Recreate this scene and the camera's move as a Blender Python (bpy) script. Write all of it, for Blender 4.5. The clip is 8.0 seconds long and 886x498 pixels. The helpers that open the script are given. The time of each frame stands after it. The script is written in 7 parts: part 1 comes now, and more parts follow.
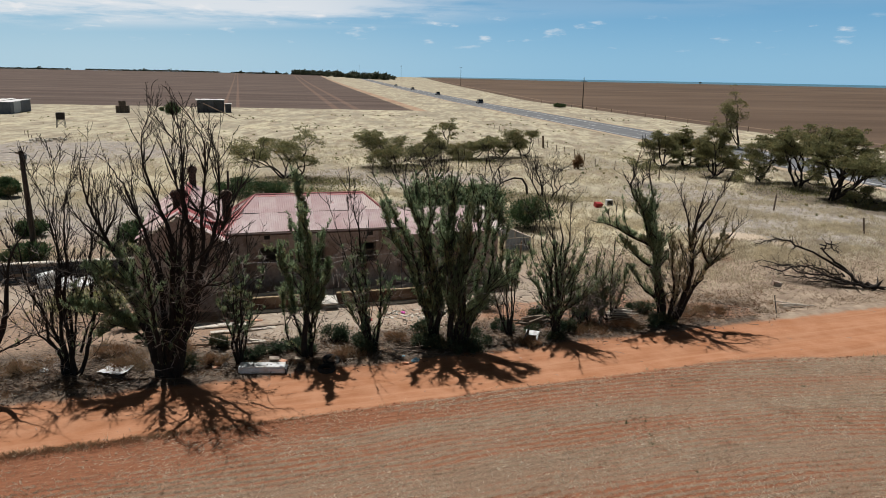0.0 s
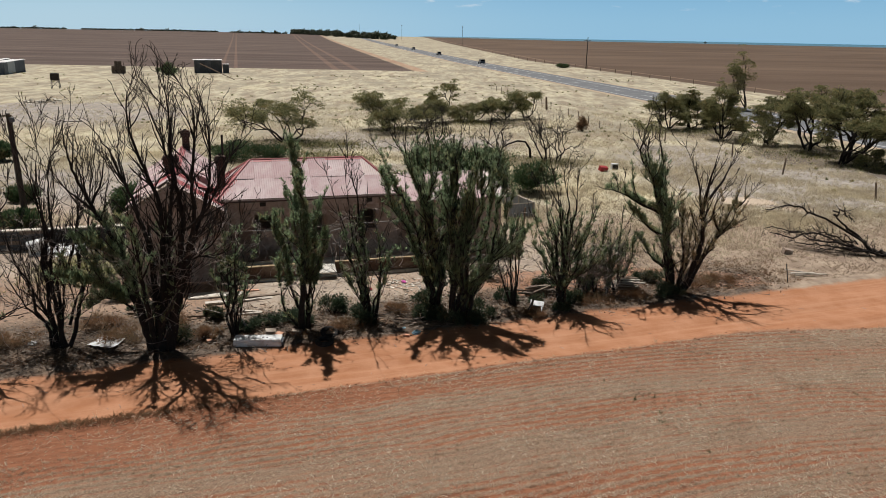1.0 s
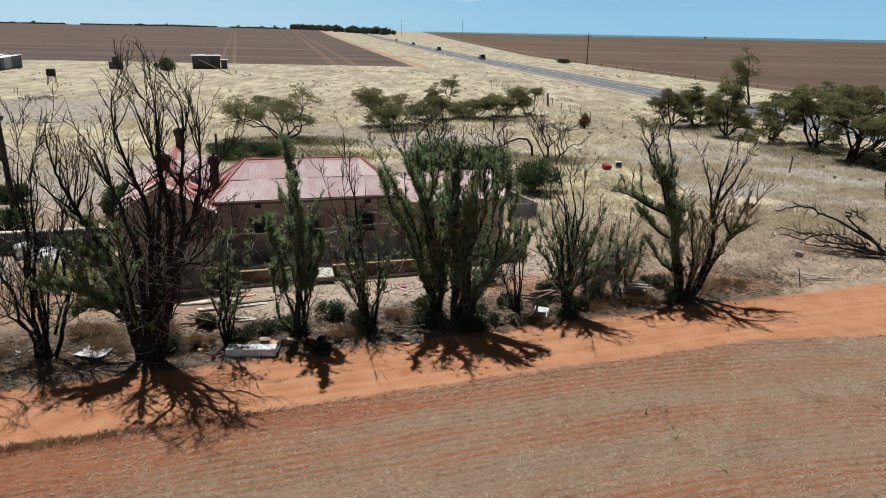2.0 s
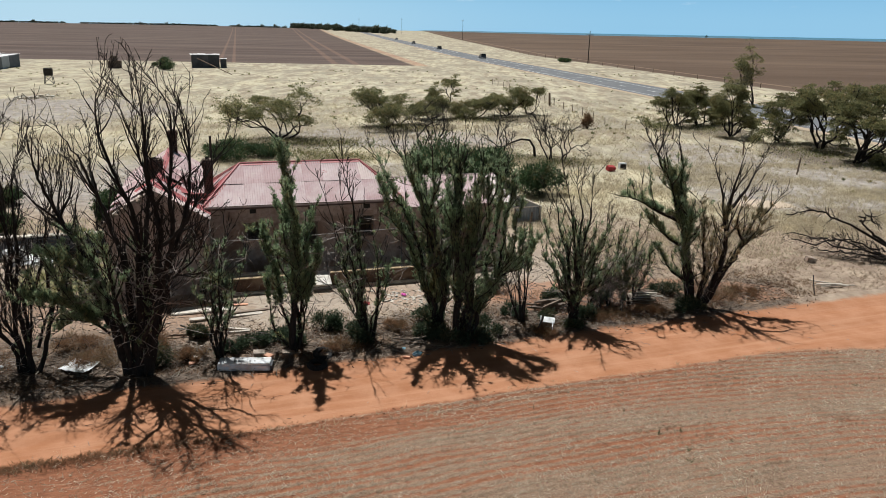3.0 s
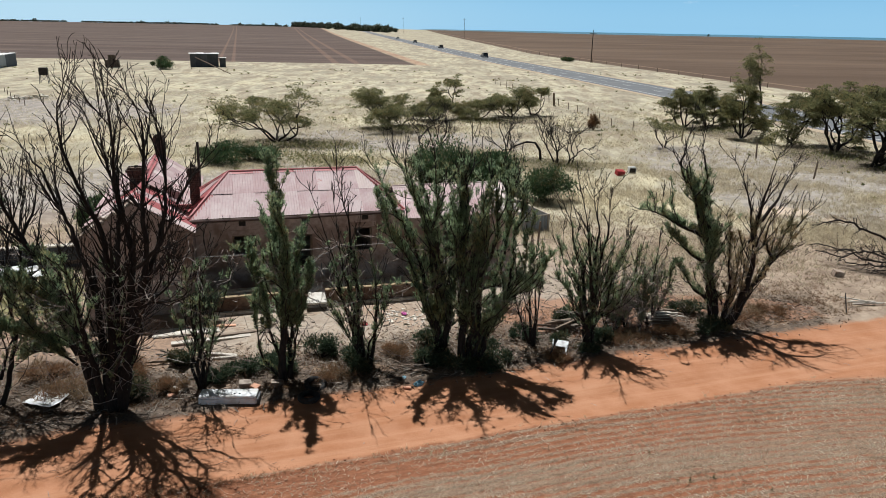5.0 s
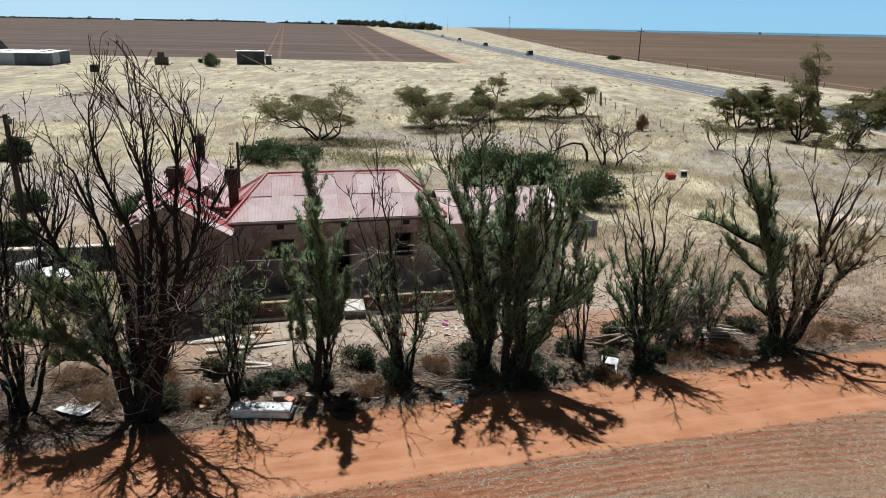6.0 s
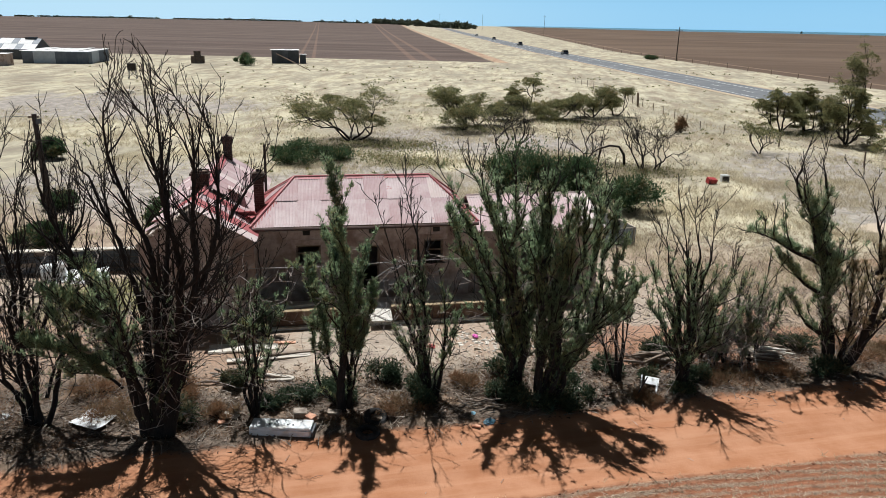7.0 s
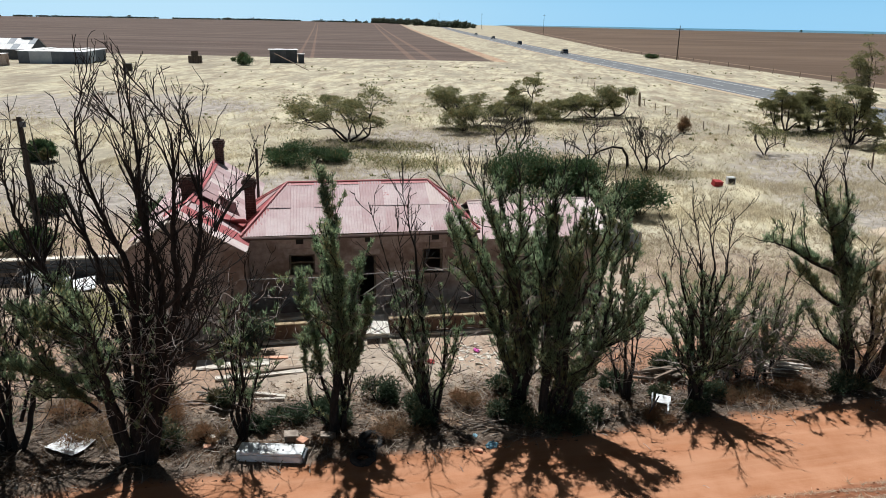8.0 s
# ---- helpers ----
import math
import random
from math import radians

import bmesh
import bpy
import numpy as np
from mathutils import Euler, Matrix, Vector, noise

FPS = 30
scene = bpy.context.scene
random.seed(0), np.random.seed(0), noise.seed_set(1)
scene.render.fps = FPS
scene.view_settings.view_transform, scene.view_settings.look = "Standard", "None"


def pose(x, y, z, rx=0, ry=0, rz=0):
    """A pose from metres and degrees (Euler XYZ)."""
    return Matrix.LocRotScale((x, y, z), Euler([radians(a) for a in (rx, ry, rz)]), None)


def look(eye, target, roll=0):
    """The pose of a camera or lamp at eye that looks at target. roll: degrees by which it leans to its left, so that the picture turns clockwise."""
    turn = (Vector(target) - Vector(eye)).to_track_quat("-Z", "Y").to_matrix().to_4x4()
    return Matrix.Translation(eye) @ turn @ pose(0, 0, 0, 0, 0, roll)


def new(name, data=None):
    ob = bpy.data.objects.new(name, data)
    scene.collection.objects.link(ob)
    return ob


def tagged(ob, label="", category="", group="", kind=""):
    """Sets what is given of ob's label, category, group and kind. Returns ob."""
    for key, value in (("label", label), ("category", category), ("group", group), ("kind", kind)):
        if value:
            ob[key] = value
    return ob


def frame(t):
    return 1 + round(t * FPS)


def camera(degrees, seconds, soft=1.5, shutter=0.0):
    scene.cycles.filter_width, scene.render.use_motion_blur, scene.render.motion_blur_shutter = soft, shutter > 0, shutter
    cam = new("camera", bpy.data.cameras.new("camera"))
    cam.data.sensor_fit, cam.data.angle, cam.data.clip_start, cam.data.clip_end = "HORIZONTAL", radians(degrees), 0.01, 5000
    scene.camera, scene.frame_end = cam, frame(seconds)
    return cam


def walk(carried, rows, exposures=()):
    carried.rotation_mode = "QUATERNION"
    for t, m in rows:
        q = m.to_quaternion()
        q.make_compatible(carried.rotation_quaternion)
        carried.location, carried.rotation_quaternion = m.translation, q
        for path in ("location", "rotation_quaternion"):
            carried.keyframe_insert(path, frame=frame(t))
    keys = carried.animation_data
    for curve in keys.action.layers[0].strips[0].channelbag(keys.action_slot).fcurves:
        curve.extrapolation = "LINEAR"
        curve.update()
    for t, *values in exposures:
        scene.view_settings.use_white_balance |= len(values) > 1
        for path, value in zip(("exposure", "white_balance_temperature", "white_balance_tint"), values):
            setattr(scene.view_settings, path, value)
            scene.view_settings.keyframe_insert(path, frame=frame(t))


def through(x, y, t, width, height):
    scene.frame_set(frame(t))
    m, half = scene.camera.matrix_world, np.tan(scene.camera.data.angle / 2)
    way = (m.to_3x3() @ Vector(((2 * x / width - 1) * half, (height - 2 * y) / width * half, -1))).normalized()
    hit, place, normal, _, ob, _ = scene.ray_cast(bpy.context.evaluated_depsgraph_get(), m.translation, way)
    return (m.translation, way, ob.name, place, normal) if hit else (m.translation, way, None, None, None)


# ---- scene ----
cam = camera(62.6, 8.0, 0.4)
PATH = [
    (0, (0.197, -0.321, 10.442), (0.176, 1.624, 9.975), 1.1),
    (0.5, (0.192, 0.185, 10.417), (0.17, 2.121, 9.916), 1.1),
    (1, (0.157, 0.75, 10.416), (0.135, 2.667, 9.849), 1.1),
    (1.5, (0.123, 1.278, 10.44), (0.102, 3.193, 9.862), 1.1),
    (3, (0.013, 2.955, 10.439), (-0.009, 4.869, 9.857), 1.1),
    (3.5, (-0.016, 3.456, 10.426), (-0.038, 5.369, 9.844), 1.1),
    (4, (-0.048, 4.017, 10.426), (-0.07, 5.931, 9.844), 1.1),
    (5.3, (-0.158, 5.521, 10.419), (-0.188, 7.433, 9.833), 1.1),
    (5.5, (-0.199, 5.745, 10.429), (-0.25, 7.656, 9.842), 1.1),
    (6, (-0.243, 6.36, 10.425), (-0.38, 8.265, 9.833), 1.1),
    (6.5, (-0.281, 6.924, 10.419), (-0.479, 8.823, 9.825), 1.1),
    (7, (-0.325, 7.534, 10.42), (-0.548, 9.43, 9.824), 1.1),
    (7.5, (-0.389, 8.073, 10.415), (-0.612, 9.969, 9.818), 1.0),
    (8, (-0.467, 8.734, 10.405), (-0.689, 10.63, 9.807), 1.0),
]
walk(cam, [(t, look(eye, target, roll)) for t, eye, target, roll in PATH], [(0, -0.26, 6650, 11), (1.0, -0.22, 6700, 12), (1.5, -0.15, 6600, 11), (3.0, -0.06, 6400, 9), (5.5, 0.0, 6300, 9), (8.0, 0.10, 6250, 9)])

# ---- sky and sun ----
SUN_ELEVATION = radians(64.5)
SUN_FROM = Vector((-0.46, 0.89, 0)).normalized()          # the side from which the sun shines
sun_vector = Vector((SUN_FROM.x * math.cos(SUN_ELEVATION), SUN_FROM.y * math.cos(SUN_ELEVATION), math.sin(SUN_ELEVATION)))
sun = new("sun", bpy.data.lights.new("sun", "SUN"))
sun.data.energy, sun.data.angle, sun.data.color = 5.5, radians(0.53), (1.0, 0.985, 0.955)
sun.matrix_world = look(sun_vector * 100, (0, 0, 0))


def node(tree, kind, **values):
    """A node with the given inputs; a value that is a socket is linked."""
    n = tree.nodes.new(kind)
    for key, value in values.items():
        slot = n.inputs[int(key[1:])] if key[0] == "i" and key[1:].isdigit() else n.inputs[key.replace("_", " ")]
        if isinstance(value, bpy.types.NodeSocket):
            tree.links.new(value, slot)
        else:
            slot.default_value = value
    return n


class Nodes:
    """Short names for the arithmetic of a node tree."""

    def __init__(self, tree):
        self.tree = tree

    def math(self, op, a, b=0.0, clamp=False):
        n = node(self.tree, "ShaderNodeMath", i0=a, i1=b)
        n.operation, n.use_clamp = op, clamp
        return n.outputs[0]

    def add(self, a, b):
        return self.math("ADD", a, b)

    def sub(self, a, b):
        return self.math("SUBTRACT", a, b)

    def mul(self, a, b):
        return self.math("MULTIPLY", a, b)

    def low(self, a, b):
        return self.math("MINIMUM", a, b)

    def high(self, a, b):
        return self.math("MAXIMUM", a, b)

    def ramp(self, x, lo, hi, a=0.0, b=1.0):
        n = node(self.tree, "ShaderNodeMapRange", i0=x, i1=lo, i2=hi, i3=a, i4=b)
        n.clamp = True
        n.interpolation_type = "SMOOTHSTEP"
        return n.outputs[0]

    def noise(self, vector, scale, detail=3.0, rough=0.55, distort=0.0):
        return node(self.tree, "ShaderNodeTexNoise", Vector=vector, Scale=scale, Detail=detail, Roughness=rough, Distortion=distort).outputs["Fac"]

    def xyz(self, x, y, z=0.0):
        return node(self.tree, "ShaderNodeCombineXYZ", X=x, Y=y, Z=z).outputs[0]

    def split(self, vector):
        return node(self.tree, "ShaderNodeSeparateXYZ", Vector=vector).outputs

    def mix(self, fac, a, b, kind="MIX"):
        n = self.tree.nodes.new("ShaderNodeMix")
        n.data_type, n.blend_type = "RGBA", kind
        for slot, value in ((0, fac), (6, a), (7, b)):
            if isinstance(value, bpy.types.NodeSocket):
                self.tree.links.new(value, n.inputs[slot])
            elif slot:
                n.inputs[slot].default_value = (*value, 1.0)
            else:
                n.inputs[slot].default_value = value
        return n.outputs[2]

    def bump(self, height, strength, distance):
        return node(self.tree, "ShaderNodeBump", Strength=strength, Distance=distance, Height=height).outputs[0]

    def finish(self, colour, rough, normal=None, metal=0.0, gloss=0.3):
        b = node(self.tree, "ShaderNodeBsdfPrincipled", Roughness=rough, Metallic=metal)
        b.inputs["Specular IOR Level"].default_value = gloss
        if isinstance(colour, bpy.types.NodeSocket):
            self.tree.links.new(colour, b.inputs["Base Color"])
        else:
            b.inputs["Base Color"].default_value = (*colour, 1.0)
        if normal is not None:
            self.tree.links.new(normal, b.inputs["Normal"])
        o = self.tree.nodes.new("ShaderNodeOutputMaterial")
        self.tree.links.new(b.outputs[0], o.inputs[0])
        return b


world = bpy.data.worlds.new("sky")
scene.world = world
world.use_nodes = True
world.node_tree.nodes.clear()
w = Nodes(world.node_tree)
sky = world.node_tree.nodes.new("ShaderNodeTexSky")
sky.sky_type, sky.sun_disc, sky.sun_elevation = "NISHITA", False, SUN_ELEVATION
sky.sun_rotation = math.atan2(SUN_FROM.x, SUN_FROM.y)
sky.air_density, sky.dust_density, sky.ozone_density, sky.altitude = 1.0, 0.6, 1.6, 50
ray = world.node_tree.nodes.new("ShaderNodeTexCoord").outputs["Generated"]
rx, ry, rz = w.split(ray)
# low cumulus near the horizon and a long bank of thin cloud higher up
turn = w.math("ARCTAN2", rx, ry)
up = w.math("ARCSINE", rz)
bank = w.noise(w.xyz(w.mul(turn, 3.0), w.mul(up, 26.0), 3.1), 1.6, 6.0, 0.62)
puffs = w.noise(w.xyz(w.mul(turn, 9.0), w.mul(up, 34.0), 7.7), 2.2, 5.0, 0.55)
bank_here = w.mul(w.ramp(bank, 0.30, 0.56), w.mul(w.ramp(w.sub(up, w.mul(turn, 0.04)), 0.058, 0.082), w.ramp(turn, 0.10, -0.22, 0.12, 1.0)))
puffs_here = w.mul(w.ramp(puffs, 0.58, 0.74), w.mul(w.ramp(up, 0.028, 0.042), w.ramp(up, 0.085, 0.062)))
haze = w.ramp(up, 0.30, 0.0, 0.0, 0.88)
cloud = w.math("MINIMUM", w.add(w.mul(bank_here, 0.8), w.mul(puffs_here, 0.6)), 0.92)
# upper clear sky dimmed on purpose, for less fill light
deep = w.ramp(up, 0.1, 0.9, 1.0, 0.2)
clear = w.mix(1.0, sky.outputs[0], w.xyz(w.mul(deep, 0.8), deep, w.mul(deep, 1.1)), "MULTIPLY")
pale_side = w.ramp(turn, 0.25, -0.5)
low_sky = w.mix(pale_side, (5.6, 11.0, 15.6), (9.0, 13.4, 16.4))
clear = w.mix(haze, clear, w.mix(w.ramp(up, 0.0, 0.11), low_sky, w.mix(pale_side, (2.9, 8.5, 15.0), (5.0, 10.6, 15.8))))
tint = w.mix(cloud, clear, (16.5, 17.0, 17.6))
# strength cut to a tenth overhead, so shadows get less fill light
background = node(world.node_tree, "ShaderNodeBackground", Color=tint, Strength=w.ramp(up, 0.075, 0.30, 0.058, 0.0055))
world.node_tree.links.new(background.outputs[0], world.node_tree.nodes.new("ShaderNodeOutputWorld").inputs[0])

# ---- materials ----


def material(name):
    m = bpy.data.materials.new(name)
    m.use_nodes = True
    m.node_tree.nodes.clear()
    return m, Nodes(m.node_tree)


def surface(name, dark, light, scale=6.0, rough=0.85, bump=0.3, depth=0.01, metal=0.0, stain=None, stain_scale=0.8, stretch=(1, 1, 1), vary=0.12, gloss=0.3):
    """Grain between two colours, a larger stain over it, a little change from piece to piece."""
    m, n = material(name)
    at = m.node_tree.nodes.new("ShaderNodeTexCoord").outputs["Object"]
    info = m.node_tree.nodes.new("ShaderNodeObjectInfo").outputs["Random"]
    x, y, z = n.split(at)
    shift = n.mul(info, 37.0)
    vec = n.xyz(n.add(n.mul(x, stretch[0]), shift), n.mul(y, stretch[1]), n.mul(z, stretch[2]))
    fine = n.noise(vec, scale, 5.0, 0.65)
    wide = n.noise(vec, stain_scale, 4.0, 0.6)
    colour = n.mix(n.ramp(fine, 0.3, 0.7), dark, light)
    if stain:
        colour = n.mix(n.ramp(wide, 0.48, 0.66, 0.0, 0.8), colour, stain)
    else:
        colour = n.mix(n.ramp(wide, 0.35, 0.7, 0.0, 0.5), colour, dark)
    isle = m.node_tree.nodes.new("ShaderNodeNewGeometry").outputs["Random Per Island"]
    value = n.add(1.0 - vary, n.mul(n.add(info, isle), vary))
    colour = n.mix(1.0, colour, n.xyz(value, value, value), "MULTIPLY")
    n.finish(colour, n.ramp(fine, 0.2, 0.8, rough - 0.1, min(1.0, rough + 0.08)), n.bump(fine, bump, depth), metal, gloss)
    return m


def leaf_surface(name, dark, light, dry, dryness=0.25, through=0.3):
    """Leaves: colour by blade, dry ones among them, some light coming through."""
    m, n = material(name)
    geo = m.node_tree.nodes.new("ShaderNodeNewGeometry")
    isle = geo.outputs["Random Per Island"]
    patch = n.noise(geo.outputs["Position"], 0.9, 3.0)
    colour = n.mix(isle, dark, light)
    colour = n.mix(n.ramp(n.add(n.mul(isle, 0.35), patch), 0.95 - dryness, 1.1 - dryness), colour, dry)
    b = n.finish(colour, 0.6, None, 0.0, 0.25)
    b.inputs["Transmission Weight"].default_value = 0.0
    t = node(m.node_tree, "ShaderNodeBsdfTranslucent", Color=colour)
    mix = node(m.node_tree, "ShaderNodeMixShader", i0=through, i1=b.outputs[0], i2=t.outputs[0])
    out = [o for o in m.node_tree.nodes if o.type == "OUTPUT_MATERIAL"][0]
    m.node_tree.links.new(mix.outputs[0], out.inputs[0])
    return m


def spot(n, x, y, cx, cy, rx_, ry_):
    """One in the middle of an oval, nothing past its edge."""
    a, b = n.mul(n.sub(x, cx), 1 / rx_), n.mul(n.sub(y, cy), 1 / ry_)
    return n.ramp(n.add(n.mul(a, a), n.mul(b, b)), 1.0, 0.1)


def ground_surface():
    """Bare track, stubble paddock, tree litter, yard, dry grass, far ploughed fields: each where it lies."""
    m, n = material("ground")
    pos = m.node_tree.nodes.new("ShaderNodeNewGeometry").outputs["Position"]
    x, y, z = n.split(pos)
    big = n.noise(pos, 0.22, 4.0)
    mid = n.noise(pos, 1.1, 5.0, 0.6)
    fine = n.noise(pos, 7.0, 5.0, 0.7)
    grit = n.noise(pos, 42.0, 3.0, 0.7)
    # distance across the track, and along it
    r = n.sub(y, n.add(23.85, n.mul(x, 0.36)))
    s = n.add(n.mul(x, 0.94), n.mul(y, 0.34))
    wander = n.add(n.mul(n.sub(mid, 0.5), 1.5), n.mul(n.sub(fine, 0.5), 0.7))
    # red sandy soil of the track, with wheel marks along it
    rut = n.noise(n.xyz(n.mul(s, 0.12), n.mul(r, 2.6)), 1.0, 4.0, 0.6)
    soil = n.mix(n.ramp(mid, 0.3, 0.72), (0.345, 0.152, 0.077), (0.43, 0.215, 0.124))
    soil = n.mix(n.ramp(rut, 0.42, 0.68, 0.0, 0.55), soil, (0.465, 0.25, 0.15))
    soil = n.mix(n.ramp(fine, 0.6, 0.8, 0.0, 0.3), soil, (0.27, 0.105, 0.05))
    # stubble paddock: drill rows that bend, straw and bare bands
    bend = n.mul(n.math("POWER", n.high(n.sub(s, 10.0), 0.0), 2.0), 0.012)
    row = n.add(r, n.add(bend, n.mul(n.sub(big, 0.5), 0.5)))
    line = n.math("SINE", n.mul(row, 21.0))
    band = n.noise(n.xyz(n.mul(s, 0.055), n.mul(row, 0.55)), 1.0, 4.0, 0.6)
    streak = n.noise(n.xyz(n.mul(s, 2.6), n.mul(row, 11.0)), 1.0, 5.0, 0.75)
    straw_here = n.ramp(n.add(n.add(n.sub(n.mul(n.sub(band, 0.235), 1.6), n.ramp(n.add(r, n.mul(n.high(n.mul(x, -1.0), 0.0), 0.16)), -3.9, -2.7, 0.0, n.ramp(x, 2.0, -3.0, 0.14, 0.34))), n.mul(line, 0.20)), n.add(n.mul(n.sub(streak, 0.5), 1.0), n.add(n.mul(n.sub(fine, 0.5), 0.6), n.mul(n.sub(grit, 0.5), 0.9)))), 0.18, 0.44)
    stubble = n.mix(n.ramp(streak, 0.3, 0.7), (0.17, 0.068, 0.037), (0.33, 0.145, 0.08))
    straw = n.mix(n.ramp(grit, 0.42, 0.62), (0.11, 0.07, 0.047), (0.44, 0.345, 0.25))
    stubble = n.mix(n.mul(straw_here, 0.85), stubble, straw)
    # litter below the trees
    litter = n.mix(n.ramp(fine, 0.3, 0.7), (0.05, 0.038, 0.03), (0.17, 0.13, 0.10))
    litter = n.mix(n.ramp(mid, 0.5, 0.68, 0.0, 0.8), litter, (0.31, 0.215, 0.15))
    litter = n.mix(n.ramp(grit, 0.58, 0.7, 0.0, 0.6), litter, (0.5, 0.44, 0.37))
    # pale trampled yard
    yard = n.mix(n.ramp(mid, 0.35, 0.7), (0.31, 0.25, 0.20), (0.50, 0.435, 0.35))
    yard = n.mix(n.ramp(fine, 0.55, 0.75, 0.0, 0.7), yard, (0.21, 0.16, 0.12))
    yard = n.mix(n.ramp(n.add(n.mul(mid, 0.7), n.mul(fine, 0.3)), 0.50, 0.58, 0.0, 0.65), yard, (0.25, 0.175, 0.125))
    yard = n.mix(n.ramp(grit, 0.60, 0.72, 0.0, 0.5), yard, (0.58, 0.52, 0.44))
    yard = n.mix(n.ramp(big, 0.5, 0.66, 0.0, 0.6), yard, (0.36, 0.25, 0.18))
    # dry grass, greyer and shorter near the track
    far_wave = n.noise(n.xyz(n.mul(x, 0.075), n.mul(y, 0.035)), 1.0, 6.0, 0.66)
    tuftwave = n.add(0.5, n.mul(n.sub(n.noise(n.xyz(n.mul(x, 0.7), n.mul(y, 0.22)), 1.0, 5.0, 0.68), 0.5), n.ramp(y, 70.0, 160.0, 1.0, 0.7)))
    grass = n.mix(n.ramp(tuftwave, 0.3, 0.68), (0.27, 0.24, 0.18), (0.56, 0.51, 0.375))
    clumps = n.noise(n.xyz(n.mul(x, 0.20), n.mul(y, 0.09), 4.0), 1.0, 6.0, 0.68)
    grass = n.mix(n.ramp(clumps, 0.50, 0.38, 0.0, 0.6), grass, (0.56, 0.50, 0.34))
    grass = n.mix(n.ramp(clumps, 0.5, 0.7, 0.0, 0.75), grass, (0.20, 0.17, 0.13))
    grass = n.mix(n.ramp(far_wave, 0.46, 0.64, 0.0, 0.85), grass, (0.27, 0.24, 0.185))
    grass = n.mix(n.mul(n.ramp(fine, 0.52, 0.75, 0.0, 0.6), n.ramp(y, 55.0, 110.0, 1.0, 0.12)), grass, (0.22, 0.185, 0.13))
    dry_streak = n.noise(n.xyz(n.mul(x, 0.45), n.mul(y, 0.12), 9.0), 1.0, 6.0, 0.74)
    grass = n.mix(n.mul(n.ramp(dry_streak, 0.48, 0.60, 0.0, 0.8), n.ramp(y, 55.0, 80.0)), grass, (0.255, 0.205, 0.15))
    # grey scrubby ground round the wattles and east of the house
    scrub = n.high(spot(n, x, y, -6.0, 74.0, 17.0, 9.0), n.high(n.high(spot(n, x, y, 25.0, 60.0, 15.0, 20.0), n.high(spot(n, x, y, -22.0, 48.0, 17.0, 14.0), spot(n, x, y, -52.0, 92.0, 26.0, 20.0))), spot(n, x, y, -8.0, 56.0, 16.0, 7.0)))
    grey = n.mix(n.ramp(mid, 0.35, 0.7), (0.22, 0.195, 0.178), (0.42, 0.38, 0.345))
    grass = n.mix(n.ramp(n.add(scrub, n.add(n.mul(n.sub(clumps, 0.5), 2.6), n.mul(n.sub(tuftwave, 0.5), 1.6))), 0.35, 0.85, 0.0, 0.85), grass, grey)
    short = n.mix(n.ramp(mid, 0.35, 0.7), (0.25, 0.19, 0.145), (0.42, 0.335, 0.255))
    short = n.mix(n.ramp(fine, 0.5, 0.75, 0.0, 0.6), short, (0.26, 0.19, 0.13))
    colour = n.mix(n.ramp(n.add(y, n.mul(wander, 3.0)), 40.0, 47.0), short, grass)
    # dark bark litter below wattles and mallees, their shade painted in with it
    bark_and_shade = n.high(n.high(spot(n, x, y, 34.5, 69.0, 8.0, 9.0), spot(n, x, y, 39.0, 61.0, 7.0, 7.0)), n.high(spot(n, x, y, 28.5, 86.0, 6.0, 7.0), n.high(spot(n, x, y, -14.5, 71.0, 7.0, 4.5), n.high(spot(n, x, y, -4.5, 82.5, 7.0, 5.0), n.high(spot(n, x, y, 5.0, 91.0, 8.0, 4.0), spot(n, x, y, 7.0, 63.0, 6.0, 4.0))))))
    colour = n.mix(n.ramp(n.add(bark_and_shade, n.add(n.mul(n.sub(mid, 0.5), 1.6), n.mul(n.sub(fine, 0.5), 0.8))), 0.3, 0.65, 0.0, 0.85), colour, n.mix(n.ramp(fine, 0.3, 0.7), (0.06, 0.048, 0.038), (0.16, 0.125, 0.09)))
    bare_spots = n.high(spot(n, x, y, 19.9, 48.7, 2.6, 1.6), spot(n, x, y, 22.5, 46.6, 1.6, 0.8))
    colour = n.mix(n.ramp(n.add(bare_spots, n.mul(n.sub(mid, 0.5), 1.2)), 0.3, 0.6, 0.0, 0.85), colour, (0.52, 0.42, 0.32))
    # yard round the house
    ys = n.add(n.mul(n.add(x, 5.85), 0.956), n.mul(n.sub(y, 30.67), 0.292))
    yd = n.sub(n.mul(n.sub(y, 30.67), 0.956), n.mul(n.add(x, 5.85), 0.292))
    in_yard = n.mul(n.ramp(n.add(ys, wander), 13.5, 11.0), n.ramp(n.add(yd, wander), 8.0, 5.0))
    red_yard = n.high(spot(n, x, y, -14.0, 27.5, 7.5, 4.5), spot(n, x, y, 2.5, 30.2, 3.5, 1.6))
    yard = n.mix(n.ramp(n.add(red_yard, n.mul(n.sub(mid, 0.5), 2.0)), 0.2, 0.8, 0.0, 0.75), yard, n.mix(n.ramp(fine, 0.35, 0.65), (0.19, 0.125, 0.09), (0.36, 0.235, 0.16)))
    green_yard = spot(n, x, y, -16.3, 31.8, 2.6, 3.0)
    yard = n.mix(n.ramp(n.add(green_yard, n.mul(n.sub(fine, 0.5), 1.5)), 0.2, 0.8, 0.0, 0.7), yard, (0.22, 0.22, 0.09))
    colour = n.mix(in_yard, colour, yard)
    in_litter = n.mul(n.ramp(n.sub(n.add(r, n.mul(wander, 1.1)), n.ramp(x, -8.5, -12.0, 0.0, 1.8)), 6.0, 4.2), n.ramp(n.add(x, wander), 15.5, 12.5))
